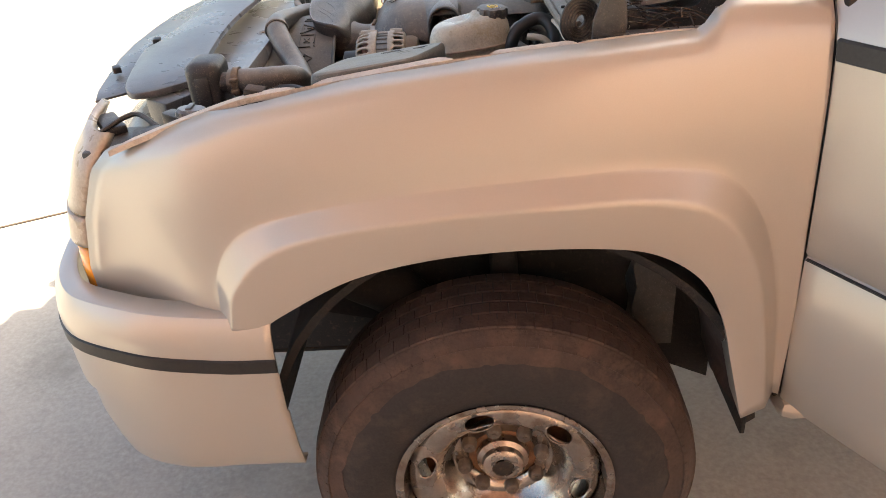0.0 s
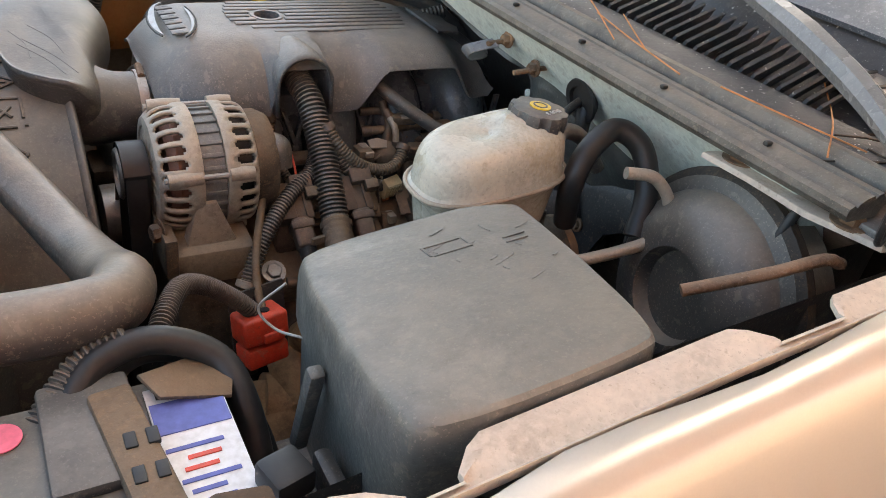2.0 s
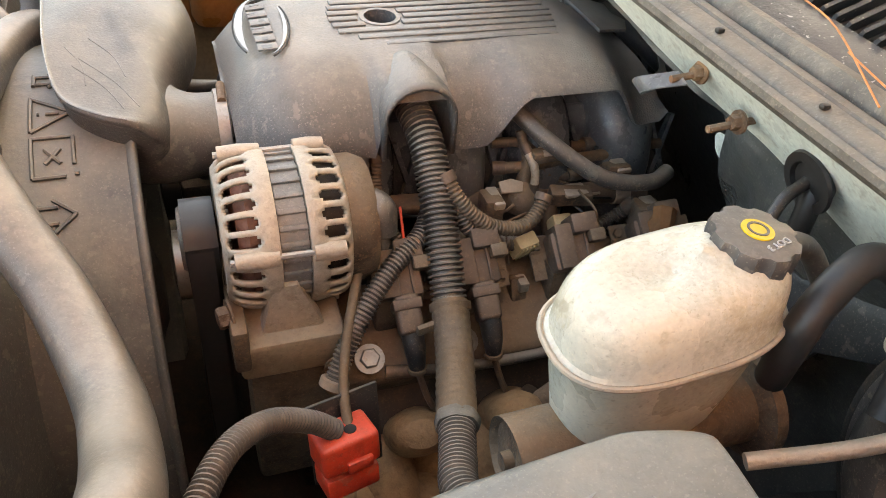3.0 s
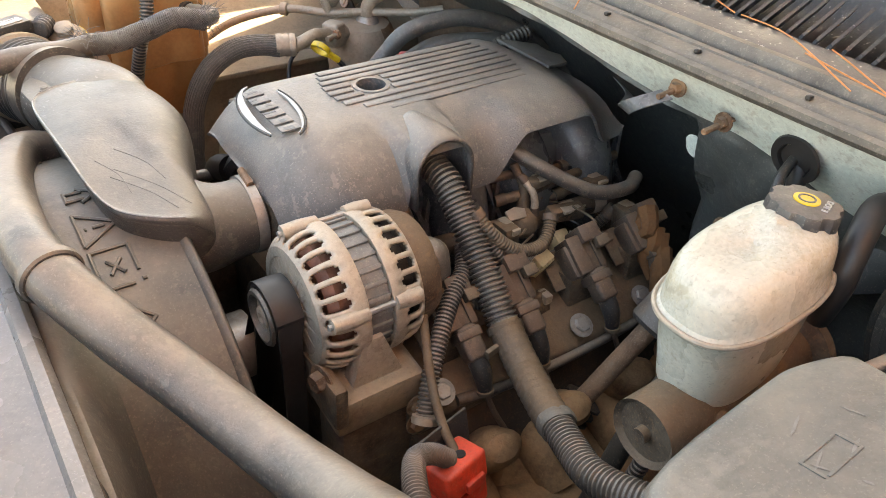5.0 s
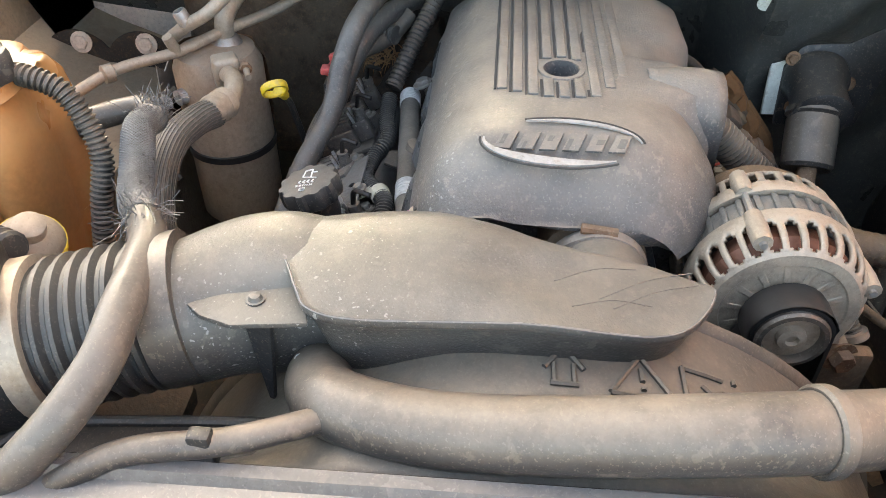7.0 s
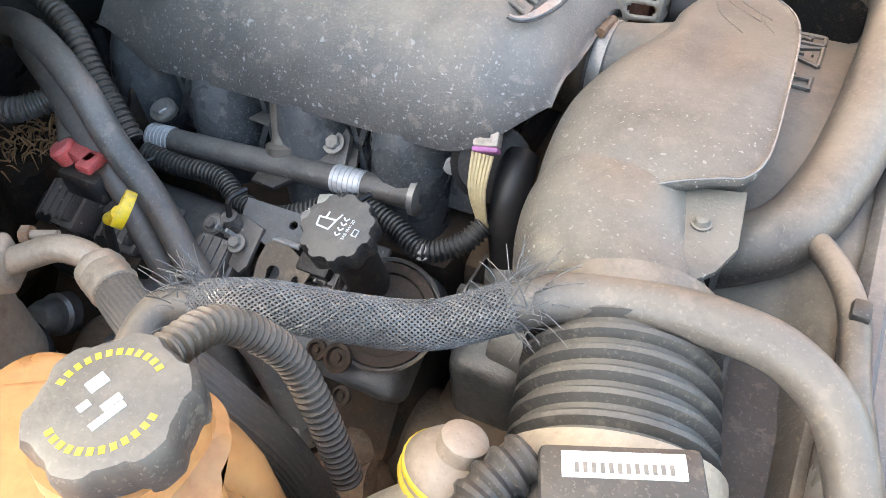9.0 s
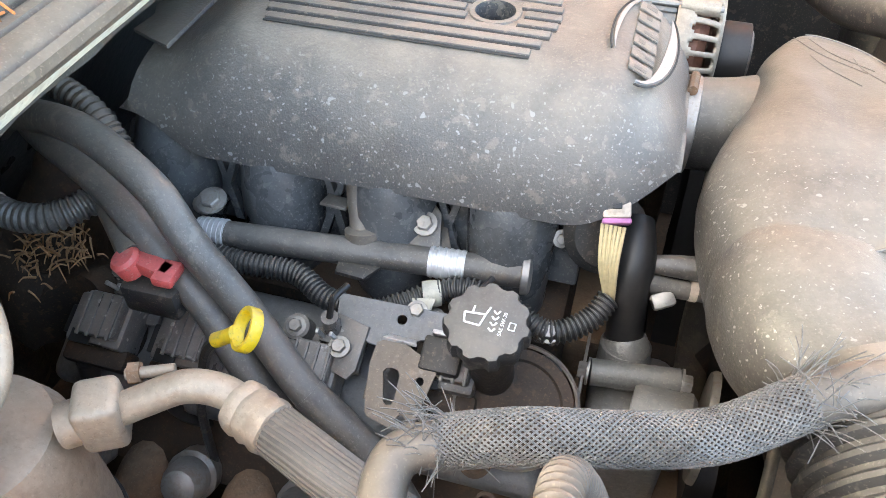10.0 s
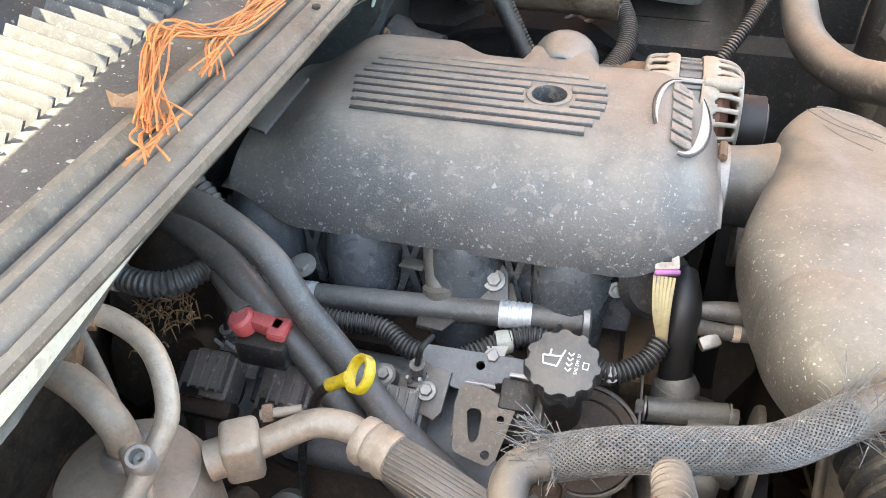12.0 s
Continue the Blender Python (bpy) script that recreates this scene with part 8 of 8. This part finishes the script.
    part("pump", lathe([(0.05, 0), (0.055, 0.02), (0.055, 0.09), (0.03, 0.10), (0, 0.10)], axes((-0.28, 0.27, 0.64), (1, 0, 0)), 28), "cast", w)
    part("pulley", lathe([(0.055, 0), (0.055, 0.025), (0.03, 0.028), (0, 0.028)], axes((-0.33, 0.19, 0.70), (-1, 0, 0)), 32), "strip", w)


passenger_engine()


def hoses_right():
    for pts in ([(0.42, 0.06, 0.86), (0.345, 0.135, 0.925), (0.28, 0.185, 0.955), (0.19, 0.230, 0.955), (0.137, 0.256, 0.925), (0.088, 0.276, 0.885), (0.061, 0.293, 0.860), (0.027, 0.308, 0.820), (-0.022, 0.326, 0.780), (-0.06, 0.35, 0.70)],
                [(0.42, 0.12, 0.88), (0.345, 0.165, 0.945), (0.28, 0.195, 0.985), (0.20, 0.220, 1.000), (0.13, 0.246, 0.980), (0.095, 0.262, 0.940), (0.053, 0.274, 0.890), (-0.008, 0.305, 0.840), (-0.069, 0.322, 0.795), (-0.12, 0.345, 0.72)]):
        h = thing("heater_hose", "grey rubber heater hose running down past the coils", "hose", "heater hoses")
        part("hose", tube(pts, 0.0142, 18), "heater", h)
        part("joint_sleeve", tube(pts[7:9], 0.0149, 18, 4), "heater", h)
    c = thing("wiring_conduit", "grey corrugated conduit at the firewall", "conduit", "wiring conduits")
    part("sleeve", tube([(0.36, 0.255, 0.93), (0.30, 0.257, 0.931), (0.262, 0.262, 0.930), (0.235, 0.256, 0.930), (0.215, 0.237, 0.932), (0.20, 0.205, 0.935)], 0.0132, 16, 8, 0.006, 0.14), "heater", c)
    part("tape", lathe([(0.0138, -0.004), (0.0148, -0.003), (0.0148, 0.003), (0.0138, 0.004)], axes((0.288, 0.259, 0.931), (1, -0.1, 0)), 20), "lip", c, "pale band round the conduit")
    part("sleeve", tube([(0.30, 0.14, 0.985), (0.245, 0.155, 0.965), (0.20, 0.18, 0.925), (0.15, 0.205, 0.880)], 0.013, 14, 8, 0.007, 0.12), "conduit", c)
    # braided hose with frayed ends
    b = thing("braided_hose", "grey hose in a braided sleeve with frayed ends", "hose")
    line = [(-0.150, 0.408, 0.994), (-0.195, 0.400, 1.008), (-0.245, 0.384, 1.002), (-0.295, 0.366, 1.000), (-0.340, 0.339, 1.012)]
    part("sleeve", tube(line, 0.0142, 22, 8), "dark", b, "dark rubber hose core")
    weave = bmesh.new()
    core = smooth(line, 26)
    for strand in range(60):
        hand = 1 if strand % 2 else -1
        pts = []
        for i, p in enumerate(core):
            t = (core[min(i + 1, len(core) - 1)] - core[max(i - 1, 0)]).normalized()
            u = t.cross(Vector((0, 0, 1))).normalized()
            v = t.cross(u)
            ang = (strand // 2) * 2 * math.pi / 30 + hand * i * 0.115
            pts.append(p + (u * math.cos(ang) + v * math.sin(ang)) * (0.0150 + 0.0003 * math.sin(i * 2.1 + strand)))
        tube(pts, 0.0007, 4, 1, bm=weave, curve=False)
    tagged(part("braid", weave, "braid", b), kind="stuff")
    part("inner_hose", tube([(-0.335, 0.341, 1.011), (-0.37, 0.323, 1.015), (-0.41, 0.315, 1.019), (-0.45, 0.311, 1.019), (-0.49, 0.311, 1.010), (-0.525, 0.330, 0.990), (-0.55, 0.375, 0.945), (-0.555, 0.42, 0.88)], 0.0150, 18), "hose", b)
    part("outer_end", tube([(-0.155, 0.406, 0.996), (-0.130, 0.424, 0.994), (-0.132, 0.456, 0.988), (-0.155, 0.490, 0.985)], 0.0132, 18), "hose", b, "dusty rubber hose end")
    part("clamp", lathe([(0.0150, -0.005), (0.0162, -0.004), (0.0162, 0.004), (0.0150, 0.005)], axes((-0.150, 0.482, 0.986), (-0.4, 0.9, -0.1)), 24), "dark", b)
    fray = bmesh.new()
    for end, way in ((Vector(line[0]), Vector((0.8, 0.1, 0.2))), (Vector(line[-1]), Vector((-0.6, -0.3, 0.2)))):
        for k in range(120):
            d = (way + Vector((random.gauss(0, 0.6), random.gauss(0, 0.6), random.gauss(0, 0.6)))).normalized()
            o = end + Vector((random.gauss(0, 1), random.gauss(0, 1), random.gauss(0, 1))).normalized() * 0.0148
            length = random.uniform(0.012, 0.034)
            tube([o, o + d * length * 0.5 + Vector((0, 0, 0.003)), o + d * length], 0.00038, 4, 2, bm=fray)
    tagged(part("fray", fray, "braid", b), kind="stuff")
    cc = thing("wiring_conduit", "black ribbed conduit curving beside the coolant tank", "conduit", "wiring conduits")
    part("sleeve", tube([(-0.210, 0.505, 1.068), (-0.217, 0.480, 1.072), (-0.219, 0.447, 1.056), (-0.231, 0.424, 1.007), (-0.248, 0.428, 0.960), (-0.262, 0.436, 0.90)], 0.0108, 16, 9, 0.0052, 0.22), "conduit", cc)
    part("end_collar", tube([(-0.209, 0.507, 1.0675), (-0.2115, 0.498, 1.0695)], 0.0124, 18, 2), "black", cc)


hoses_right()


def torn_insulation():
    """A crumpled fibre mat on the firewall, its shreds hanging out."""
    ob = thing("torn_insulation", "torn dark brown fibre insulation on the firewall", "insulation")
    bm, rows = bmesh.new(), []
    for i in range(19):
        row = []
        for k in range(17):
            u, v = i / 18, k / 16
            edge = min(u, 1 - u, v, 1 - v)
            lump = 0.012 * math.sin(7 * u + 3 * v) + 0.010 * math.sin(11 * v - 4 * u) + random.uniform(-0.004, 0.004)
            row.append(Vector((0.345 - 0.16 * u - 0.01 * math.sin(9 * v), 0.135 + 0.135 * v + 0.012 * math.sin(8 * u), 0.900 - 0.075 * v + lump - (0.05 if edge < 0.01 else 0))))
        rows.append(row)
    part("mat", bridge(bm, rows, False, False), "dark", ob)
    shreds = bmesh.new()
    for k in range(90):
        at = Vector((random.gauss(0.262, 0.018), random.gauss(0.236, 0.022), 0.873))
        d = Vector((random.gauss(0, 0.5), random.gauss(0.4, 0.5), random.gauss(-0.1, 0.5))).normalized()
        tube([at, at + d * 0.009 + Vector((0, 0, 0.004)), at + d * random.uniform(0.012, 0.024)], [0.0012, 0.0009, 0.0004], 4, 2, bm=shreds)
    tagged(part("frayed_fibre", shreds, "shield", ob, "tan torn fibre"), kind="stuff")


torn_insulation()


def aircon():
    a = thing("accumulator", "tan dusty air conditioning accumulator can with pipes", "canister")
    c = Vector((0.158, 0.452, 0))
    part("can", lathe([(0.055, 0.66), (0.062, 0.67), (0.062, 0.83), (0.0605, 0.84), (0.062, 0.85), (0.062, 0.905), (0.054, 0.925), (0.030, 0.934), (0, 0.935)], Matrix.Translation(c), 40), "can", a)
    part("strap", lathe([(0.0622, 0.775), (0.0645, 0.776), (0.0645, 0.786), (0.0622, 0.787)], Matrix.Translation(c), 40), "strip", a, "black strap")
    part("pipe", tube([(0.26, 0.41, 1.02), (0.235, 0.415, 0.995), (0.195, 0.425, 0.985), (0.168, 0.435, 0.965), (0.165, 0.437, 0.93)], 0.0130, 18), "acpipe", a, "thick tan pipe")
    part("pipe_flare", lathe([(0.022, 0), (0.020, 0.006), (0.015, 0.012)], Matrix.Translation((0.165, 0.437, 0.931)), 22), "steel", a)
    part("pipe", tube([(0.30, 0.38, 1.06), (0.25, 0.41, 1.062), (0.205, 0.405, 1.045), (0.175, 0.395, 1.035), (0.138, 0.405, 1.020), (0.115, 0.435, 0.995), (0.118, 0.468, 0.975), (0.125, 0.495, 0.955)], 0.0085, 14), "acpipe", a)
    part("service_port", lathe([(0.0095, -0.008), (0.0095, 0.010), (0.0080, 0.012), (0.0055, 0.012), (0.005, 0.004), (0.0015, 0.004), (0.0015, 0.009), (0, 0.009)], axes((0.117, 0.470, 0.985), (-0.15, 0.35, 1)), 22), "steel", a)
    for p in ((0.205, 0.405, 1.045), (0.232, 0.412, 1.000)):
        part("nut", lathe([(0.0165, 0), (0.0165, 0.012), (0.0135, 0.014), (0.0135, 0.026)], axes(p, (-0.8, -0.3, -0.2)), 6), "rust", a)
    foil, rows = bmesh.new(), []
    for i in range(15):
        row = []
        for k in range(13):
            turn = radians(-75 + 12 * i)
            z = 0.80 + 0.128 * k / 12
            rr = (0.0640 if z < 0.905 else 0.0640 - 0.5 * (z - 0.905)) + random.uniform(0, 0.004)
            row.append(Vector((c.x + rr * math.cos(turn), c.y + rr * math.sin(turn), z + random.uniform(-0.003, 0.003))))
        rows.append(row)
    bridge(foil, rows, False, False)
    part("foil_wrap", foil, "rust", a, "crinkled brown foil wrap")
    part("foil_tear", plate([(0, 0), (0.02, 0.012), (0.035, -0.01), (0.05, 0.006), (0.045, -0.05), (0.02, -0.04), (0.008, -0.06)], 0.002, axes((0.185, 0.515, 0.90), (0.4, 1, 0.2)), 0), "steel", a)
    part("outlet_block", box((0.030, 0.034, 0.044), Matrix.Translation((0.082, 0.412, 0.930)) @ Matrix.Rotation(0.5, 4, "Z"), 0.006, segs=3), "acpipe", a, "machined outlet block")
    part("outlet_stub", tube([(0.105, 0.425, 0.925), (0.085, 0.412, 0.928)], 0.016, 18), "acpipe", a)
    part("stud", tube([(0.078, 0.385, 0.940), (0.048, 0.372, 0.940)], 0.0042, 10), "can", a, "brassy threaded stud")
    part("stud_nut", lathe([(0.008, 0), (0.008, 0.008)], axes((0.076, 0.384, 0.940), (-0.9, -0.4, 0)), 6), "rust", a)
    part("pipe", tube([(0.080, 0.412, 0.928), (0.055, 0.398, 0.938), (0.030, 0.385, 0.945), (0.005, 0.380, 0.940), (-0.012, 0.386, 0.932)], 0.0115, 18), "acpipe", a)
    h = thing("aircon_hose", "ribbed grey air conditioning hose with a crimped tan ferrule", "hose")
    m = axes((-0.006, 0.384, 0.936), (-1, 0.38, 0.02))
    part("ferrule", lathe([(0.014, -0.002), (0.0185, 0.0), (0.0195, 0.006), (0.0178, 0.010), (0.0195, 0.015), (0.0178, 0.020), (0.0195, 0.026), (0.0180, 0.032), (0.0165, 0.033)], m, 28, wave=lambda t, r: 1 + 0.025 * math.cos(7 * t)), "acpipe", h, "crimped tan ferrule")
    part("hose", tube([(-0.030, 0.392, 0.934), (-0.06, 0.406, 0.938), (-0.10, 0.420, 0.932), (-0.145, 0.424, 0.905), (-0.18, 0.420, 0.85), (-0.195, 0.415, 0.77), (-0.195, 0.41, 0.66)], 0.0168, 26, 8), "heater", h)
    run = smooth([(-0.030, 0.392, 0.934), (-0.06, 0.406, 0.938), (-0.10, 0.420, 0.932), (-0.145, 0.424, 0.905), (-0.18, 0.420, 0.85), (-0.195, 0.415, 0.77)], 6)
    for k in range(26):
        turn, line = 2 * math.pi * k / 26, []
        for i, p in enumerate(run):
            t = (run[min(i + 1, len(run) - 1)] - run[max(i - 1, 0)]).normalized()
            u = t.cross(Vector((0, 1, 0))).normalized()
            line.append(p + (u * math.cos(turn) + t.cross(u) * math.sin(turn)) * 0.0168)
        part("rib", tube(line, 0.0011, 4, 1, curve=False), "hose", h)
    l = thing("aircon_pipe", "thin tan air conditioning pipe with a service fitting", "pipe")
    part("pipe", tube([(0.27, 0.345, 0.965), (0.22, 0.385, 0.955), (0.165, 0.435, 0.950), (0.113, 0.487, 0.940), (0.055, 0.558, 0.935), (-0.02, 0.62, 0.905), (-0.08, 0.66, 0.86)], 0.0075, 12), "acpipe", l)
    part("tee", tube([(0.113, 0.487, 0.940), (0.104, 0.492, 0.965)], [0.008, 0.007], 12), "acpipe", l)
    part("collar", lathe([(0.0085, -0.008), (0.012, -0.006), (0.012, 0.006), (0.0085, 0.008)], axes((0.055, 0.558, 0.935), (1, -1, 0)), 18), "acpipe", l)
    p = thing("pressure_plug", "pale grey pressure switch plug on the accumulator", "plug")
    part("body", box((0.032, 0.016, 0.016), Matrix.Translation((0.085, 0.515, 0.875)) @ Matrix.Rotation(-0.7, 4, "Z"), 0.003), "silver", p)
    part("socket", lathe([(0.011, 0), (0.011, 0.03)], axes((0.100, 0.495, 0.878), (0.8, -0.6, 0)), 16), "silver", p)
    part("lead", tube([(0.07, 0.53, 0.87), (0.04, 0.52, 0.84), (0.02, 0.48, 0.80)], 0.004, 8), "strip", p)


aircon()


def coolant_tank():
    o = thing("coolant_tank", "amber translucent coolant tank with a black cap", "tank")
    c = Vector((-0.205, 0.582, 0))
    rings = []
    for s, z in ((0.80, 0.80), (0.90, 0.82), (0.95, 0.90), (0.97, 0.902), (0.97, 0.91), (0.97, 0.98), (0.965, 1.015), (0.93, 1.040), (0.84, 1.056), (0.68, 1.062), (0.50, 1.062), (0.36, 1.066), (0.34, 1.078)):
        ring = []
        for i in range(72):
            a = 2 * math.pi * i / 72
            lobe = 1 + 0.085 * (abs(math.cos(3.5 * a + 0.4)) ** 0.6 * 2 - 1) * step(0.4, 0.8, s)
            cx, sy = math.cos(a), math.sin(a)
            off = Vector((-0.024, -0.058, 0)) * step(0.88, 0.36, s) * (z > 1.0)
            ring.append(c + off + Vector((0.102 * math.copysign(abs(cx) ** 0.7, cx) * s * lobe, 0.100 * math.copysign(abs(sy) ** 0.7, sy) * s * lobe, z)))
        rings.append(ring)
    part("tank", bridge(bmesh.new(), rings), "orange", o, "lobed amber plastic tank")
    m = axes((-0.231, 0.521, 1.072), (0, 0, 1)) @ Matrix.Scale(0.90, 4)
    cap = part("cap", lathe([(0.030, -0.004), (0.0385, 0.0), (0.0400, 0.004), (0.0400, 0.024), (0.0375, 0.029), (0.031, 0.0305), (0, 0.031)], m, 64, wave=lambda a, r: 1 + (0.05 * min(1, max(-1, 3 * math.cos(6 * a))) if r > 0.036 else 0)), "cap", o, "black lobed cap with yellow lettering bars")
    for k in range(2):
        a0 = 0.35 + math.pi * k
        for i in range(12):
            a = a0 + 0.19 * i
            part("lettering_bar", box((0.0040, 0.0030, 0.0006), m @ Matrix.Rotation(a, 4, "Z") @ Matrix.Translation((0.0270, 0, 0.0306)), 0), "yellow", cap)
    for x, y, w, h in ((0.004, 0.009, 0.018, 0.004), (-0.001, 0.004, 0.010, 0.004), (-0.002, -0.011, 0.010, 0.007), (0.009, -0.004, 0.006, 0.004)):
        part("symbol_bar", box((w, h, 0.0008), m @ Matrix.Rotation(0.5, 4, "Z") @ Matrix.Translation((x, y, 0.0312)), 0), "white", cap)
    i = thing("intake_bellows", "black corrugated air intake bellows with a clamp", "air duct")
    a, b = Vector((-0.394, 0.292, 0.972)), Vector((-0.422, 0.402, 0.957))
    line = [a.lerp(b, k / 6) for k in range(7)]
    part("collar", tube([a - (b - a) * 0.04, a + (b - a) * 0.20], 0.0605, 36, 3), "rubber", i, "dusty rubber collar")
    part("bellows", tube([a + (b - a) * 0.20, a + (b - a) * 0.5, b], 0.0605, 36, 8, 0.0128, 0.085), "bellows", i, "black ribbed bellows")
    part("clamp", lathe([(0.0615, -0.012), (0.064, -0.011), (0.064, 0.011), (0.0615, 0.012)], axes(b, b - a), 44), "acpipe", i, "orange and tan sticker band")
    s = thing("airflow_sensor", "black airflow sensor housing with a white label", "sensor")
    part("housing", lathe([(0.064, 0.0), (0.068, 0.01), (0.068, 0.07), (0.060, 0.08), (0, 0.08)], axes(b + (b - a) * 0.06, b - a), 40), "black", s)
    part("box", box((0.078, 0.038, 0.024), Matrix.Translation((-0.432, 0.428, 1.018)) @ Matrix.Rotation(0.40, 4, "Z"), 0.004), "black", s)
    lab = part("label", box((0.058, 0.013, 0.0014), Matrix.Translation((-0.430, 0.421, 1.0308)) @ Matrix.Rotation(0.40, 4, "Z"), 0), "white", s, "white printed label")
    for k in range(12):
        part("print_bar", box((0.0020, 0.0050, 0.001), Matrix.Translation((-0.430, 0.421, 1.0316)) @ Matrix.Rotation(0.40, 4, "Z") @ Matrix.Translation((-0.022 + 0.004 * k, 0.002, 0)), 0), "hose", lab)
    y = thing("vent_valve", "yellowed plastic valve beside the intake", "valve")
    part("body", lathe([(0.020, -0.02), (0.026, -0.012), (0.027, 0.006), (0.022, 0.014), (0.013, 0.018), (0.013, 0.028), (0.010, 0.030), (0, 0.030)], axes((-0.345, 0.440, 0.985), (-0.2, -0.35, 0.9)), 28), "can", y)
    for z in (-0.006, 0.002):
        part("ring", lathe([(0.0268, z), (0.0282, z + 0.001), (0.0282, z + 0.003), (0.0268, z + 0.004)], axes((-0.345, 0.440, 0.985), (-0.2, -0.35, 0.9)), 28), "yellow", y)
    part("hose_end", tube([(-0.34, 0.46, 0.98), (-0.315, 0.475, 0.96), (-0.30, 0.47, 0.92)], 0.016, 14), "acpipe", y)
    part("fitting", tube([(-0.385, 0.425, 1.012), (-0.372, 0.452, 1.008), (-0.366, 0.485, 1.0)], 0.015, 14, 6, 0.010, 0.18), "black", y)
    bx = thing("air_filter_box", "black plastic air filter housing in the corner", "filter housing")
    part("box", box((0.24, 0.22, 0.24), Matrix.Translation((-0.46, 0.665, 0.86)), 0.02, segs=3), "black", bx)
    ap = thing("duct_panel", "black moulded plastic panel with a rounded recess beside the radiator", "panel")
    pl = [(p.x, p.y) for p in smooth([(-0.455, 0.185, 0), (-0.505, 0.150, 0), (-0.548, 0.160, 0), (-0.556, 0.26, 0), (-0.556, 0.40, 0), (-0.52, 0.45, 0), (-0.47, 0.42, 0), (-0.455, 0.30, 0)], 4, True)]
    part("panel", plate(pl, 0.010, Matrix.Translation((0, 0, 0.905)), 0.003), "black", ap)
    part("recess_rim", tube([(x * 0.82 - 0.091, 0.30 + (y - 0.30) * 0.78, 0.917) for x, y in pl + pl[:1]], 0.004, 8, 1, curve=False), "bellows", ap)
    # panel under the bellows
    u = thing("battery_tray", "dark plastic tray below the air duct", "tray")
    part("tray", box((0.20, 0.20, 0.03), Matrix.Translation((-0.43, 0.44, 0.80)) @ Matrix.Rotation(0.1, 4, "X"), 0.01), "dark", u)


coolant_tank()


def far_side():
    """The far inner fender shelf with its scalloped edge and bolts."""
    sh = thing("inner_shelf", "dusty brown sheet metal shelf on the far inner fender", "panel")
    part("shelf", box((0.62, 0.26, 0.012), Matrix.Translation((-0.04, 0.675, 0.842)) @ Matrix.Rotation(0.10, 4, "X"), 0.004), "leather", sh)
    edge = [(0.56 + 0.30 * k / 32, 0.868 + 0.030 * abs(math.sin(math.pi * k / 11)) ** 0.7) for k in range(33)]
    across = Matrix(((0, 0, 1, 0.262), (1, 0, 0, 0), (0, 1, 0, 0), (0, 0, 0, 1)))
    part("flange", plate(edge + [(0.86, 0.70), (0.56, 0.70)], 0.005, across, 0.001), "dark", sh, "dark scalloped sheet flange")
    for k in range(3):
        bolt((0.260, 0.600 + 0.103 * k, 0.880), (-1, 0, 0.2), 0.010, 0.006, "lip", sh)
    part("rear_wall", box((0.014, 0.36, 0.42), Matrix.Translation((0.40, 0.70, 0.90)), 0.003), "lip", sh, "cream panel behind the flange")
    part("heater_box", box((0.16, 0.36, 0.34), Matrix.Translation((0.44, 0.40, 0.79)), 0.03, segs=3), "cast", sh, "dark dusty heater housing")
    part("wall", box((1.25, 0.012, 0.16), Matrix.Translation((0.15, 0.815, 1.00)) @ Matrix.Rotation(0.12, 4, "X"), 0.003), "lip", sh, "cream fender inner wall")
    part("seat_line", tube([(0.05, 0.806, 0.985), (0.20, 0.806, 0.990), (0.25, 0.805, 0.96)], 0.0025, 6), "dark", sh)
    part("opening", box((0.16, 0.008, 0.07), Matrix.Translation((-0.12, 0.806, 1.005)) @ Matrix.Rotation(0.12, 4, "X"), 0.008), "strip", sh)


far_side()


def needles():
    """Dry pine needles caught on the cowl."""
    random.seed(7)
    root, bend = Vector((0.150, 0.112, 1.158)), Vector((0.156, 0.196, 1.162))
    for k in range(52):
        jig = lambda s: Vector((random.gauss(0, s), random.gauss(0, s), abs(random.gauss(0, s * 0.7))))
        if k < 22:
            pts = [root + jig(0.006), bend + jig(0.006), Vector((0.190, 0.222, 1.172)) + jig(0.006), Vector((0.172, 0.275, 1.165)) + jig(0.006), Vector((0.138, 0.330, 1.158)) + jig(0.008)]
        elif k < 34:
            pts = [root + jig(0.008), bend + jig(0.007), Vector((0.142, 0.246, 1.156)) + jig(0.008)]
        elif k < 42:
            pts = [Vector((0.145, 0.310, 1.156)) + jig(0.008), Vector((0.140, 0.340, 1.158)) + jig(0.005), Vector((0.135, 0.366, 1.156)) + jig(0.008)]
        else:
            c = Vector((random.uniform(0.14, 0.24), random.uniform(-0.70, 0.0), 1.152))
            a = random.gauss(1.4, 0.4)
            d = Vector((math.cos(a), math.sin(a), 0)) * random.uniform(0.05, 0.10)
            pts = [c - d, c + jig(0.008), c + d + Vector((0, 0, 0.006))]
        n = thing("pine_needle", "dry orange-brown pine needle lying on the cowl", "pine needle", "pine needles")
        part("blade", tube(pts, 0.0009, 5, 5), "needle", n)
    leaf = thing("dry_leaf", "curled brown dry leaf on the weatherstrip", "leaf")
    part("blade", bridge(bmesh.new(), [[Vector((0.145 + 0.05 * t, 0.300 - w * math.sin(math.pi * t), 1.150 + 0.012 * math.sin(math.pi * t))), Vector((0.145 + 0.05 * t, 0.300, 1.146 + 0.02 * t)), Vector((0.145 + 0.05 * t, 0.300 + w * math.sin(math.pi * t), 1.152 + 0.010 * math.sin(math.pi * t)))] for t, w in ((k / 8, 0.014) for k in range(9))], False, False), "rust", leaf)


needles()
